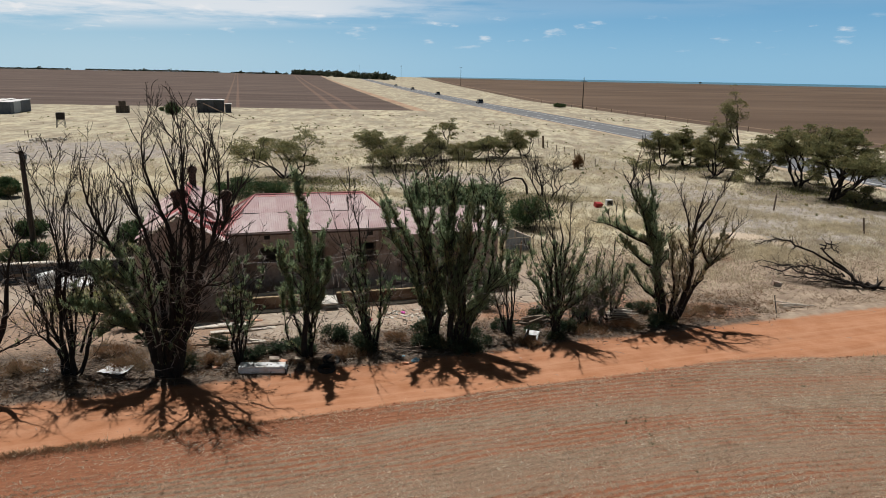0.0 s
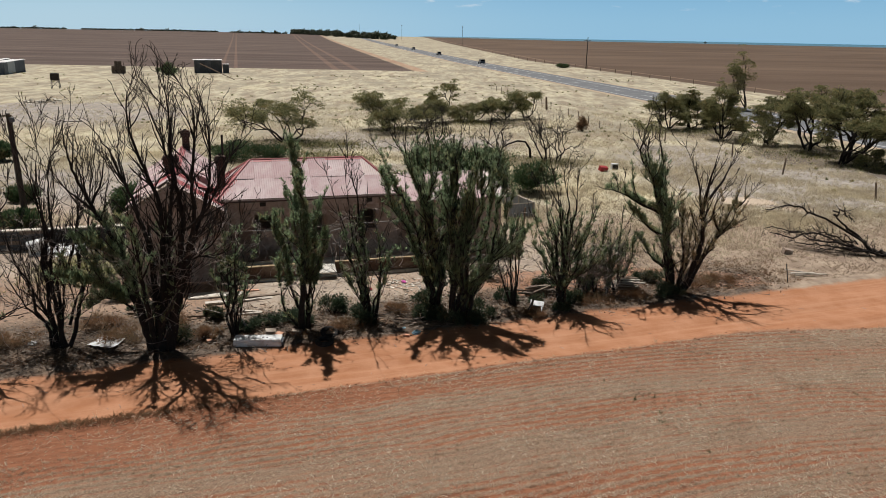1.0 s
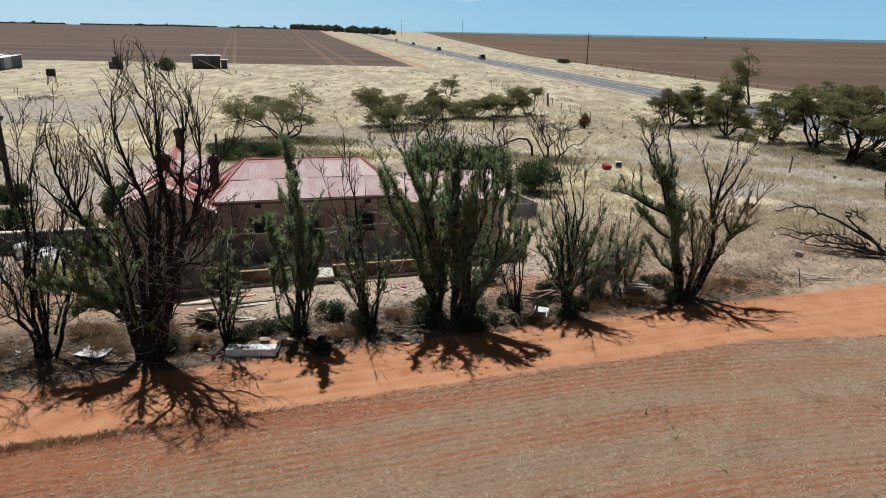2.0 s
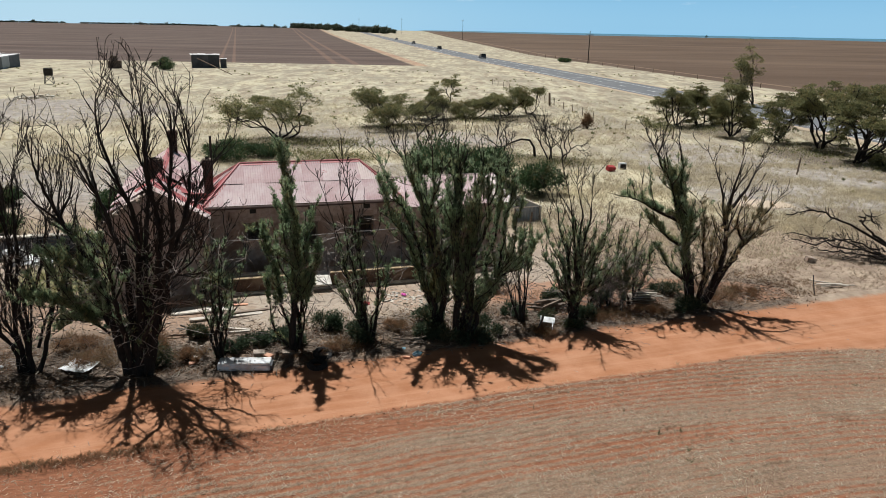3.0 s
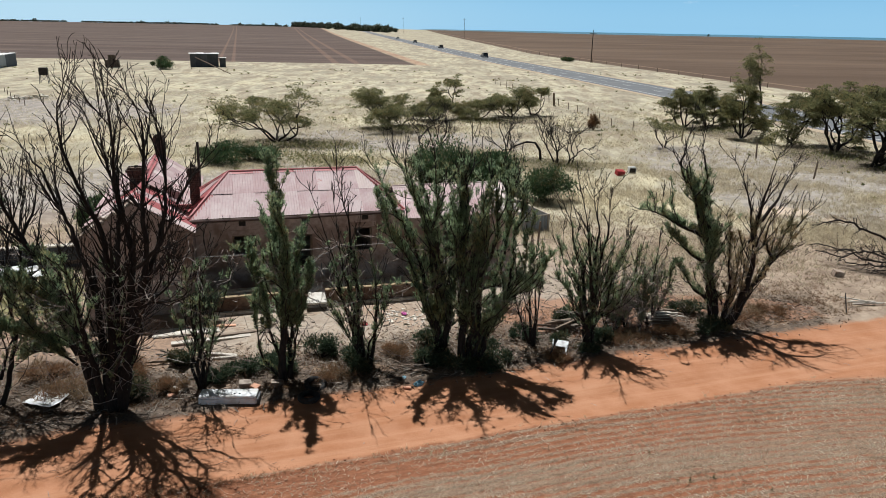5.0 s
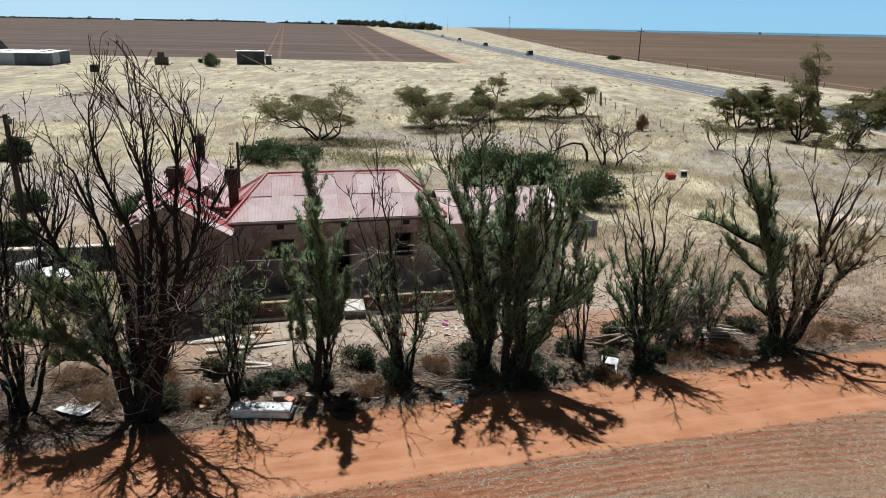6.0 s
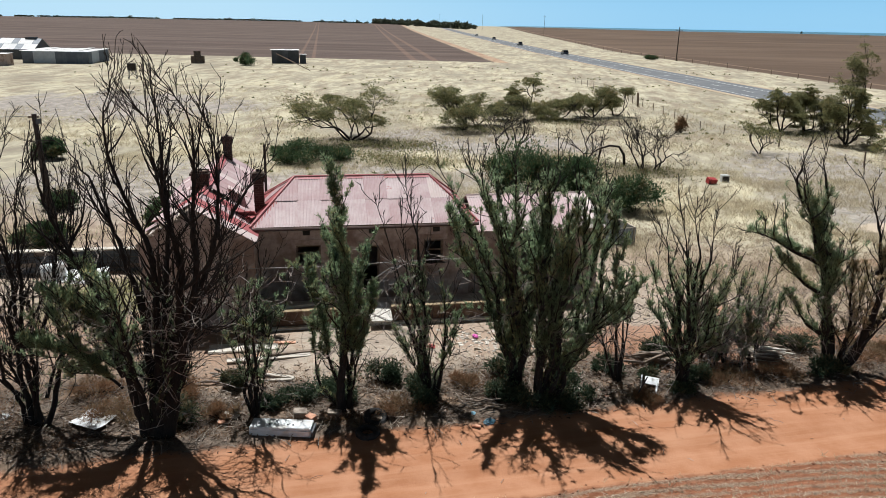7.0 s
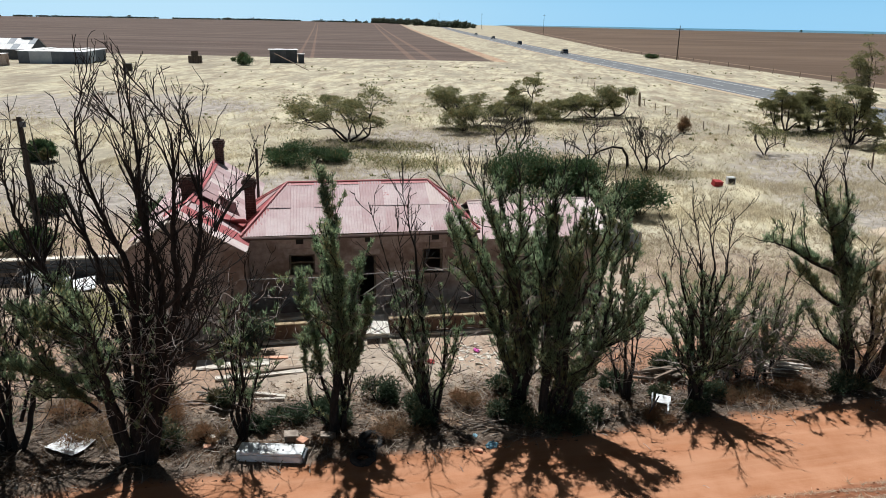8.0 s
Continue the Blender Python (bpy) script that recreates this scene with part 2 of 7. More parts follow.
    # litter darkened round the western trees, part of their shadow put into its colour
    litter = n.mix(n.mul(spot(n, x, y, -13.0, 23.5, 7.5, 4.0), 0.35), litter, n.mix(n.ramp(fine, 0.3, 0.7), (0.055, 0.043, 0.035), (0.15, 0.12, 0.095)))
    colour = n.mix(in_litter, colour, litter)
    red_spots = n.high(spot(n, x, y, 16.2, 42.2, 1.3, 0.9), n.high(spot(n, x, y, 12.2, 32.0, 2.8, 1.6), n.high(n.high(spot(n, x, y, 5.0, 31.0, 4.5, 2.6), spot(n, x, y, 9.6, 32.6, 2.5, 1.4)), spot(n, x, y, 7.6, 34.2, 1.8, 1.4))))
    colour = n.mix(n.ramp(n.add(red_spots, n.mul(n.sub(mid, 0.5), 1.6)), 0.3, 0.7, 0.0, 0.8), colour, (0.33, 0.18, 0.115))
    # red bare patch east of the house and far red track end
    edge = n.add(r, n.mul(wander, 0.55))
    low_edge = n.add(-1.9, n.mul(n.high(n.sub(x, 11.0), 0.0), -0.2))
    on_track = n.ramp(edge, 1.9, 1.5)
    colour = n.mix(on_track, colour, soil)
    in_stubble = n.ramp(n.sub(n.add(r, n.mul(wander, 0.30)), low_edge), 0.12, -0.12)
    colour = n.mix(in_stubble, colour, stubble)
    # ploughed field behind, with its red headland
    plough_line = n.noise(n.xyz(n.mul(x, 0.004), n.mul(y, 0.06)), 1.0, 5.0, 0.6)
    plough = n.mix(n.ramp(plough_line, 0.35, 0.7), (0.077, 0.056, 0.048), (0.138, 0.104, 0.088))
    plough = n.mix(n.ramp(n.noise(n.xyz(n.mul(x, 0.03), n.mul(y, 0.4)), 1.0, 5.0), 0.45, 0.7, 0.0, 0.6), plough, (0.10, 0.066, 0.054))
    plough = n.mix(n.ramp(n.noise(n.xyz(n.mul(x, 0.012), n.mul(y, 0.22), 5.0), 1.0, 6.0, 0.7), 0.52, 0.68, 0.0, 0.7), plough, (0.21, 0.150, 0.122))
    left_side = n.sub(x, n.add(-9.0, n.mul(n.sub(y, 207.0), -0.203)))
    back = n.sub(y, n.add(213.0, n.add(n.mul(x, 0.04), n.mul(n.sub(far_wave, 0.5), 6.0))))
    in_left = n.mul(n.ramp(back, 0.0, 2.0), n.ramp(left_side, 0.0, -2.0))
    red_edge = n.mul(n.ramp(back, -3.0, 2.0), n.mul(n.ramp(left_side, 3.4, 2.4), n.ramp(left_side, -1.5, 0.0)))
    # wheel tracks run across the field towards the far fence
    tr = n.sub(x, n.add(-80.4, n.mul(n.sub(y, 262.0), -0.29)))
    tr2 = n.sub(x, n.add(-33.0, n.mul(n.sub(y, 273.0), -0.225)))
    wheel = n.high(n.high(n.ramp(n.math("ABSOLUTE", tr), 0.8, 0.3), n.ramp(n.math("ABSOLUTE", n.sub(tr, 4.0)), 0.8, 0.3)), n.high(n.ramp(n.math("ABSOLUTE", n.add(tr2, 8.0)), 1.4, 0.6), n.ramp(n.math("ABSOLUTE", n.add(tr2, 14.0)), 1.4, 0.6)))
    plough = n.mix(n.mul(wheel, 0.3), plough, (0.28, 0.175, 0.13))
    colour = n.mix(in_left, colour, plough)
    colour = n.mix(n.mul(red_edge, 0.5), colour, (0.36, 0.17, 0.105))
    # bare paddock across the road
    e1 = n.add(58.6, n.mul(n.sub(y, 166.0), -0.185))
    e2 = n.add(30.6, n.mul(n.sub(y, 318.0), -0.078))
    right_side = n.sub(x, n.high(e1, e2))
    bare_line = n.noise(n.xyz(n.mul(x, 0.006), n.mul(y, 0.02)), 1.0, 5.0, 0.6)
    bare = n.mix(n.ramp(bare_line, 0.3, 0.7), (0.084, 0.056, 0.039), (0.145, 0.10, 0.071))
    pale = n.ramp(n.math("ABSOLUTE", n.sub(right_side, 9.0)), 1.2, 0.5)
    bare = n.mix(n.mul(pale, 0.5), bare, (0.28, 0.20, 0.145))
    colour = n.mix(n.ramp(right_side, 0.0, 2.5), colour, bare)
    height = n.add(n.mul(fine, 0.6), n.add(n.mul(grit, n.add(0.3, n.mul(in_stubble, 0.5))), n.mul(n.mul(line, in_stubble), 0.10)))
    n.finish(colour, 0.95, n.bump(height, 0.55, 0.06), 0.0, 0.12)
    return m


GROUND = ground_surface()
BARK = surface("bark", (0.010, 0.008, 0.007), (0.040, 0.032, 0.028), 18, 0.95, 0.8, 0.02, stretch=(1, 1, 0.3))
DEADWOOD = surface("dead_wood", (0.10, 0.08, 0.065), (0.30, 0.26, 0.22), 14, 0.95, 0.7, 0.015, stretch=(1, 1, 0.3))
TWIGS = surface("twigs", (0.17, 0.14, 0.125), (0.44, 0.385, 0.34), 9, 0.95, 0.2)
NEEDLES = leaf_surface("needles", (0.075, 0.125, 0.07), (0.48, 0.60, 0.36), (0.40, 0.37, 0.18), 0.2, 0.62)
NEEDLES_DRY = leaf_surface("needles_drying", (0.16, 0.17, 0.10), (0.33, 0.33, 0.19), (0.40, 0.31, 0.18), 0.42)
MALLEE = leaf_surface("grey_green_leaves", (0.07, 0.08, 0.042), (0.33, 0.325, 0.145), (0.30, 0.24, 0.10), 0.2, 0.45)
BUSH = leaf_surface("shrub_leaves", (0.035, 0.07, 0.032), (0.10, 0.16, 0.07), (0.19, 0.16, 0.08), 0.2)
FARLEAF = leaf_surface("far_leaves", (0.03, 0.042, 0.028), (0.07, 0.085, 0.05), (0.10, 0.09, 0.05), 0.15)
STRAW = leaf_surface("straw", (0.52, 0.455, 0.325), (0.87, 0.785, 0.58), (0.42, 0.355, 0.26), 0.3, 0.6)
STUBBLE = leaf_surface("stubble_straw", (0.50, 0.41, 0.31), (0.90, 0.82, 0.68), (0.36, 0.26, 0.18), 0.22, 0.5)
DRYBUSH = leaf_surface("dry_shrub", (0.16, 0.11, 0.065), (0.32, 0.235, 0.14), (0.24, 0.13, 0.07), 0.35, 0.5)

# ---- building blocks ----


class Geo:
    """Collects points and faces of one mesh."""

    def __init__(self):
        self.v, self.f, self.n = [], [], 0

    def add(self, verts, faces):
        verts, faces = np.asarray(verts, float).reshape(-1, 3), np.asarray(faces, int)
        self.v.append(verts)
        self.f.append(faces + self.n)
        self.n += len(verts)
        return self

    def box(self, centre, size, m=None, worn=0.0):
        c, h = np.array(centre, float), np.array(size, float) / 2
        p = np.array([(i, j, k) for i in (-1, 1) for j in (-1, 1) for k in (-1, 1)]) * h
        if worn:
            p += np.array([noise.random_vector() for _ in range(8)]) * worn
        p = p + c
        if m is not None:
            a = np.array(m)
            p = p @ a[:3, :3].T + a[:3, 3]
        return self.add(p, [(0, 1, 3, 2), (4, 6, 7, 5), (0, 4, 5, 1), (2, 3, 7, 6), (0, 2, 6, 4), (1, 5, 7, 3)])

    def tube(self, pts, radii, sides=5, cap=False):
        pts, radii = np.asarray(pts, float), np.asarray(radii, float)
        k = len(pts)
        way = np.gradient(pts, axis=0)
        way /= np.linalg.norm(way, axis=1)[:, None] + 1e-9
        ref = np.array((0.31, 0.87, 0.38)) if abs(way[0][1]) < 0.8 else np.array((0.9, 0.1, 0.4))
        a = np.cross(way, ref)
        a /= np.linalg.norm(a, axis=1)[:, None] + 1e-9
        b = np.cross(way, a)
        turn = np.arange(sides) * 2 * np.pi / sides
        ring = pts[:, None] + radii[:, None, None] * (np.cos(turn)[None, :, None] * a[:, None] + np.sin(turn)[None, :, None] * b[:, None])
        i, j = np.meshgrid(np.arange(k - 1), np.arange(sides), indexing="ij")
        j2 = (j + 1) % sides
        faces = np.stack([i * sides + j, i * sides + j2, (i + 1) * sides + j2, (i + 1) * sides + j], -1).reshape(-1, 4)
        self.add(ring.reshape(-1, 3), faces)
        if cap:
            for row in (0, k - 1):
                c = self.n
                self.add(np.vstack([ring[row], pts[row]]), [(q, (q + 1) % sides, sides, sides) for q in range(sides)])
        return self

    def blades(self, roots, ways, lengths, widths, seed=0):
        """Thin leaves: a triangle each, rooted wide and tapering to a tip."""
        rng = np.random.default_rng(seed)
        roots, ways = np.asarray(roots, float), np.asarray(ways, float)
        ways = ways / (np.linalg.norm(ways, axis=1)[:, None] + 1e-9)
        side = np.cross(ways, rng.normal(size=ways.shape))
        side /= np.linalg.norm(side, axis=1)[:, None] + 1e-9
        half = (np.asarray(widths, float) / 2)[:, None]
        p = np.stack([roots - side * half, roots + side * half, roots + ways * np.asarray(lengths, float)[:, None]], 1)
        count = len(roots)
        return self.add(p.reshape(-1, 3), np.arange(count * 3).reshape(-1, 3))

    def mesh(self, name, mat, smooth=False):
        me = bpy.data.meshes.new(name)
        verts = np.concatenate(self.v)
        me.vertices.add(len(verts))
        me.vertices.foreach_set("co", verts.ravel())
        loops, totals = [], []
        for f in self.f:
            if len(f) == 0:
                continue
            if f.shape[1] == 4:
                tri = f[:, 2] == f[:, 3]
                for part_, size in ((f[~tri], 4), (f[tri][:, :3], 3)):
                    loops.append(part_.ravel())
                    totals.append(np.full(len(part_), size))
            else:
                loops.append(f.ravel())
                totals.append(np.full(len(f), 3))
        loops, totals = np.concatenate(loops), np.concatenate(totals)
        me.loops.add(len(loops))
        me.loops.foreach_set("vertex_index", loops.astype(np.int32))
        me.polygons.add(len(totals))
        me.polygons.foreach_set("loop_start", np.concatenate([[0], np.cumsum(totals)[:-1]]).astype(np.int32))
        me.polygons.foreach_set("use_smooth", np.full(len(totals), smooth))
        me.materials.append(mat)
        me.update(calc_edges=True)
        return me


def piece(name, geo, mat, parent=None, label="", smooth=False):
    """One mesh object, under its thing or part where one is given."""
    ob = new(name, geo.mesh(name, mat, smooth))
    if parent is not None:
        ob.parent = parent
    if label:
        ob["label"] = label
    return ob


def thing(name, m, label, category, group="", kind=""):
    """An Empty at the base of a thing, for its parts."""
    ob = new(name)
    ob.empty_display_size = 0.2
    ob.matrix_world = m
    return tagged(ob, label, category, group, kind)


def worn_box(size, edge=0.012, rough=0.0):
    """A bevelled block."""
    bm = bmesh.new()
    bmesh.ops.create_cube(bm, size=1.0)
    bmesh.ops.scale(bm, vec=size, verts=bm.verts)
    bmesh.ops.bevel(bm, geom=bm.edges[:], offset=min(edge, min(size) * 0.3), segments=2, affect="EDGES")
    if rough:
        for v in bm.verts:
            v.co += noise.random_vector() * rough
    return bm


def bm_piece(name, bm, mat, parent=None, m=None, label=""):
    me = bpy.data.meshes.new(name)
    bm.to_mesh(me)
    bm.free()
    me.materials.append(mat)
    ob = new(name, me)
    if parent is not None:
        ob.parent = parent
    if m is not None:
        ob.matrix_local = m
    if label:
        ob["label"] = label
    return ob


def relief(x, y):
    """The height of the ground, smooth enough to set things on it."""
    d = np.hypot(x, y)
    z = 0.0 * x
    # the land falls to the sea past the far fields, and swells a little on the west
    left = np.clip((0.16 - np.arctan2(x, np.maximum(y, 1.0))) / 0.5, 0, 1)
    z = z + left * 5.0 * np.clip((d - 500) / 900, 0, 1) ** 2
    return z - np.maximum(d - 1700, 0) * 0.016


def track_across(x, y):
    return y - (23.85 + 0.36 * x)


def fine_relief(x, y):
    """Low mounds, ruts on the track and drill rows, in the near ground."""
    r = track_across(x, y)
    s = 0.94 * x + 0.34 * y
    bumps = 0.05 * np.sin(x * 0.9 + 1.3 * np.sin(y * 0.7)) * np.sin(y * 1.1 + np.sin(x * 0.6))
    off = np.clip((np.abs(r) - 1.4) / 1.5, 0.15, 1)
    ruts = -0.035 * (np.exp(-((r - 0.8) / 0.22) ** 2) + np.exp(-((r + 0.8) / 0.22) ** 2))
    berm = 0.05 * np.exp(-((r + 2.0) / 0.35) ** 2) + 0.09 * np.exp(-((r - 2.2) / 0.5) ** 2)
    rows = np.where(r < -2.1, 0.004 * np.sin((r + 0.012 * np.maximum(s - 10, 0) ** 2) * 21.0), 0)
    near = np.clip((60 - np.hypot(x, y - 25)) / 20, 0, 1)
    return near * (bumps * off + ruts + berm + rows)


# ---- ground, road, sea ----
def spread(start, end, first, growth):
    out, h = [start], first
    while out[-1] < end:
        out.append(out[-1] + h)
        h *= growth
    out[-1] = end
    return out


gx = np.array(sorted(set([-v for v in spread(20, 4700, 0.5, 1.16)] + list(np.arange(-19.9, 26, 0.2)) + spread(26, 4700, 0.5, 1.16))))
gy = np.array(sorted(set([-v for v in spread(0, 600, 2.0, 1.4)] + list(np.arange(0.5, 8, 0.5)) + list(np.arange(8, 24, 0.1)) + list(np.arange(24, 44, 0.2)) + spread(44, 4700, 0.5, 1.06))))
X, Y = np.meshgrid(gx, gy, indexing="ij")
Z = relief(X, Y) + fine_relief(X, Y)
i, j = np.meshgrid(np.arange(len(gx) - 1), np.arange(len(gy) - 1), indexing="ij")
c = len(gy)
quads = np.stack([i * c + j, (i + 1) * c + j, (i + 1) * c + j + 1, i * c + j + 1], -1).reshape(-1, 4)
ground = piece("ground", Geo().add(np.stack([X, Y, Z], -1).reshape(-1, 3), quads), GROUND, smooth=True)
tagged(ground, "flat dry farmland: red soil, stubble, yellow grass, ploughed fields", "ground", kind="structure")

WATER = surface("sea", (0.05, 0.16, 0.22), (0.07, 0.20, 0.27), 0.02, 0.35, 0.1, 0.05, vary=0.0)
water = piece("water", Geo().add([(-200, 1800, -9), (4700, 1200, -9), (4700, 4880, -9), (-200, 4880, -9)], [(0, 1, 2, 3)]), WATER)
tagged(water, "thin strip of blue-green sea on the horizon", "water", kind="structure")

ASPHALT = surface("asphalt", (0.105, 0.112, 0.12), (0.152, 0.16, 0.169), 3, 0.9, 0.2, 0.01, stain=(0.175, 0.18, 0.185), stain_scale=0.25)
PAINT = surface("road_paint", (0.70, 0.70, 0.68), (0.82, 0.82, 0.80), 4, 0.7, 0.1)
GRAVEL = surface("gravel", (0.33, 0.25, 0.17), (0.50, 0.41, 0.30), 5, 0.95, 0.4, 0.02)


def road_x(y):
    return 44.6 - 0.206 * (y - 94) + 0.036 * np.maximum(y - 290.0, 0.0)


def road_strip(lo, hi, z, y0=-300.0, y1=1500.0, step=15.0):
    ys = np.arange(y0, y1 + 0.1, step)
    zs = relief(road_x(ys), ys) + z
    a = np.stack([road_x(ys) + lo, ys, zs], -1)
    b = np.stack([road_x(ys) + hi, ys, zs], -1)
    k = len(ys)
    return np.vstack([a, b]), [(q, k + q, k + q + 1, q + 1) for q in range(k - 1)]


road = new("road")
tagged(road, "straight two-lane asphalt highway with white lines and gravel edges", "road", kind="structure")
g = Geo()
v, f = road_strip(-6.4, 8.0, 0.05)
g.add(v, f)
piece("shoulder", g, GRAVEL, road, "pale gravel shoulder")
g = Geo()
v, f = road_strip(-4.7, 6.2, 0.11)
g.add(v, f)
for edge, out in ((-4.7, -4.85), (6.2, 6.35)):
    a, _ = road_strip(edge, edge, 0.11)
    b, _ = road_strip(out, out, 0.04)
    k = len(a) // 2
    g.add(np.vstack([a[:k], b[:k]]), [(q, k + q, k + q + 1, q + 1) for q in range(k - 1)])
piece("carriageway", g, ASPHALT, road, "grey asphalt carriageway")
for side in (-3.9, 3.7):
    v, f = road_strip(side - 0.08, side + 0.08, 0.118)
    piece("edge_line", Geo().add(v, f), PAINT, road, "white edge line")
dash = Geo()
dash.add([(-0.08, 0, 0), (0.08, 0, 0), (0.08 - 0.206 * 4, 4, 0), (-0.08 - 0.206 * 4, 4, 0)], [(0, 1, 2, 3)])
dash_mesh = dash.mesh("centre_dash", PAINT)
for k in range(60):
    ob = new("centre_dash", dash_mesh)
    ob.parent = road
    yy = 40 + k * 12.0
    ob.location = (road_x(yy), yy, float(relief(np.array(road_x(yy)), np.array(yy))) + 0.119)


# ---- trees ----
def branch_line(rng, start, way, length, bend, lift):
    """A crooked line that grows from start, and bends upwards."""
    k = max(3, int(length / 0.32) + 1)
    pts, d = [np.array(start, float)], np.array(way, float)
    d /= np.linalg.norm(d)
    for _ in range(k):
        d = d + rng.normal(size=3) * bend + np.array((0, 0, lift))
        d /= np.linalg.norm(d)
        pts.append(pts[-1] + d * length / k)
    return np.array(pts)


SPEC = dict(dense=(2.8, 2.9, 1.9), bare=0.16, angle=(0.25, 0.85), bend=0.17, lift=0.15, reach=1.12)
LONG = dict(SPEC, bend=0.15, lift=0.16, reach=1.4)


def side_branches(rng, out, pts, r0, r1, level, top, spec):
    """Side branches of a stem, and theirs: short, crooked, turning up."""
    if level >= top:
        return
    length = np.linalg.norm(np.diff(pts, axis=0), axis=1).sum()
    for _ in range(rng.poisson(length * spec["dense"][min(level, 2)])):
        at = rng.uniform(spec["bare"] if level == 0 else 0.12, 0.98)
        q = at * (len(pts) - 1)
        k = int(min(q, len(pts) - 2))
        p = pts[k] + (pts[k + 1] - pts[k]) * (q - k)
        d = pts[k + 1] - pts[k]
        d /= np.linalg.norm(d) + 1e-9
        away = rng.normal(size=3)
        away -= d * (away @ d)
        away /= np.linalg.norm(away)
        angle = rng.uniform(*spec["angle"])
        way = d * math.cos(angle) + away * math.sin(angle)
        size = (1.9, 0.9, 0.42)[level] * rng.uniform(0.25, 1.0) * (1.1 - 0.55 * at) * min(1.0, 0.35 + length / 5) * spec.get("reach", 1.0)
        if size < 0.08:
            continue
        r = max(min((r0 + (r1 - r0) * at) * 0.5, 0.028) * rng.uniform(0.45, 1.0), (0.011, 0.008, 0.006)[level])
        line = branch_line(rng, p, way, size, spec["bend"] * (1.0 + 0.3 * level), spec["lift"])
        out.append((line, np.linspace(r, max(r * 0.35, 0.006), len(line)), level + 1))
        side_branches(rng, out, line, r, r * 0.35, level + 1, top, spec)


def sprays(rng, geo, lines, blade=0.092, width=0.019, amount=78.0, reach=0.07):
    """Needle-leaved sprays that point up along each shoot."""
    roots, ways, lengths = [], [], []
    for pts in lines:
        seg = np.diff(pts, axis=0)
        ln = np.linalg.norm(seg, axis=1)
        for k in range(len(seg)):
            n_ = rng.poisson(ln[k] * amount)
            if not n_:
                continue
            centre = pts[k] + seg[k] * rng.random((n_, 1))
            out_ = rng.normal(size=(n_, 3))
            out_ /= np.linalg.norm(out_, axis=1)[:, None]
            d = seg[k] / (ln[k] + 1e-9)
            for _ in range(4):
                roots.append(centre + out_ * rng.uniform(0.0, reach, (n_, 1)))
                ways.append(out_ * 0.75 + d * 0.85 + np.array((0, 0, 0.3)) + rng.normal(size=(n_, 3)) * 0.25)
                lengths.append(rng.uniform(0.5, 1.25, n_) * blade)
    if roots:
        roots, ways, lengths = np.vstack(roots), np.vstack(ways), np.concatenate(lengths)
        geo.blades(roots, ways, lengths, rng.uniform(0.7, 1.3, len(roots)) * width, int(rng.integers(1 << 30)))


def shoots(rng, branches, lo, hi, per_metre, length, keep=None, levels=(0, 1)):
    """Young upright shoots that clothe stems and branches between two heights."""
    lines = []
    for pts, rad, level in branches:
        if level not in levels:
            continue
        seg = np.diff(pts, axis=0)
        ln = np.linalg.norm(seg, axis=1)
        for k in range(len(seg)):
            z = pts[k][2]
            w_ = float(np.clip((z - lo) / 0.4, 0, 1) * np.clip((hi - z) / 1.1, 0, 1))
            if keep is not None:
                w_ *= keep(pts[k])
            for _ in range(rng.poisson(ln[k] * per_metre * w_)):
                p = pts[k] + seg[k] * rng.random()
                away = rng.normal(size=3)
                away[2] = 0
                away /= np.linalg.norm(away)
                lines.append(branch_line(rng, p, away * rng.uniform(0.25, 1.0) + np.array((0, 0, 1.0)), length * rng.uniform(0.3, 0.85), 0.12, 0.10))
    return lines


def wood_geo(branches):
    geo = Geo()
    for pts, rad, level in branches:
        geo.tube(pts, rad, (8, 5, 4, 3, 3)[min(level, 4)])
    return geo


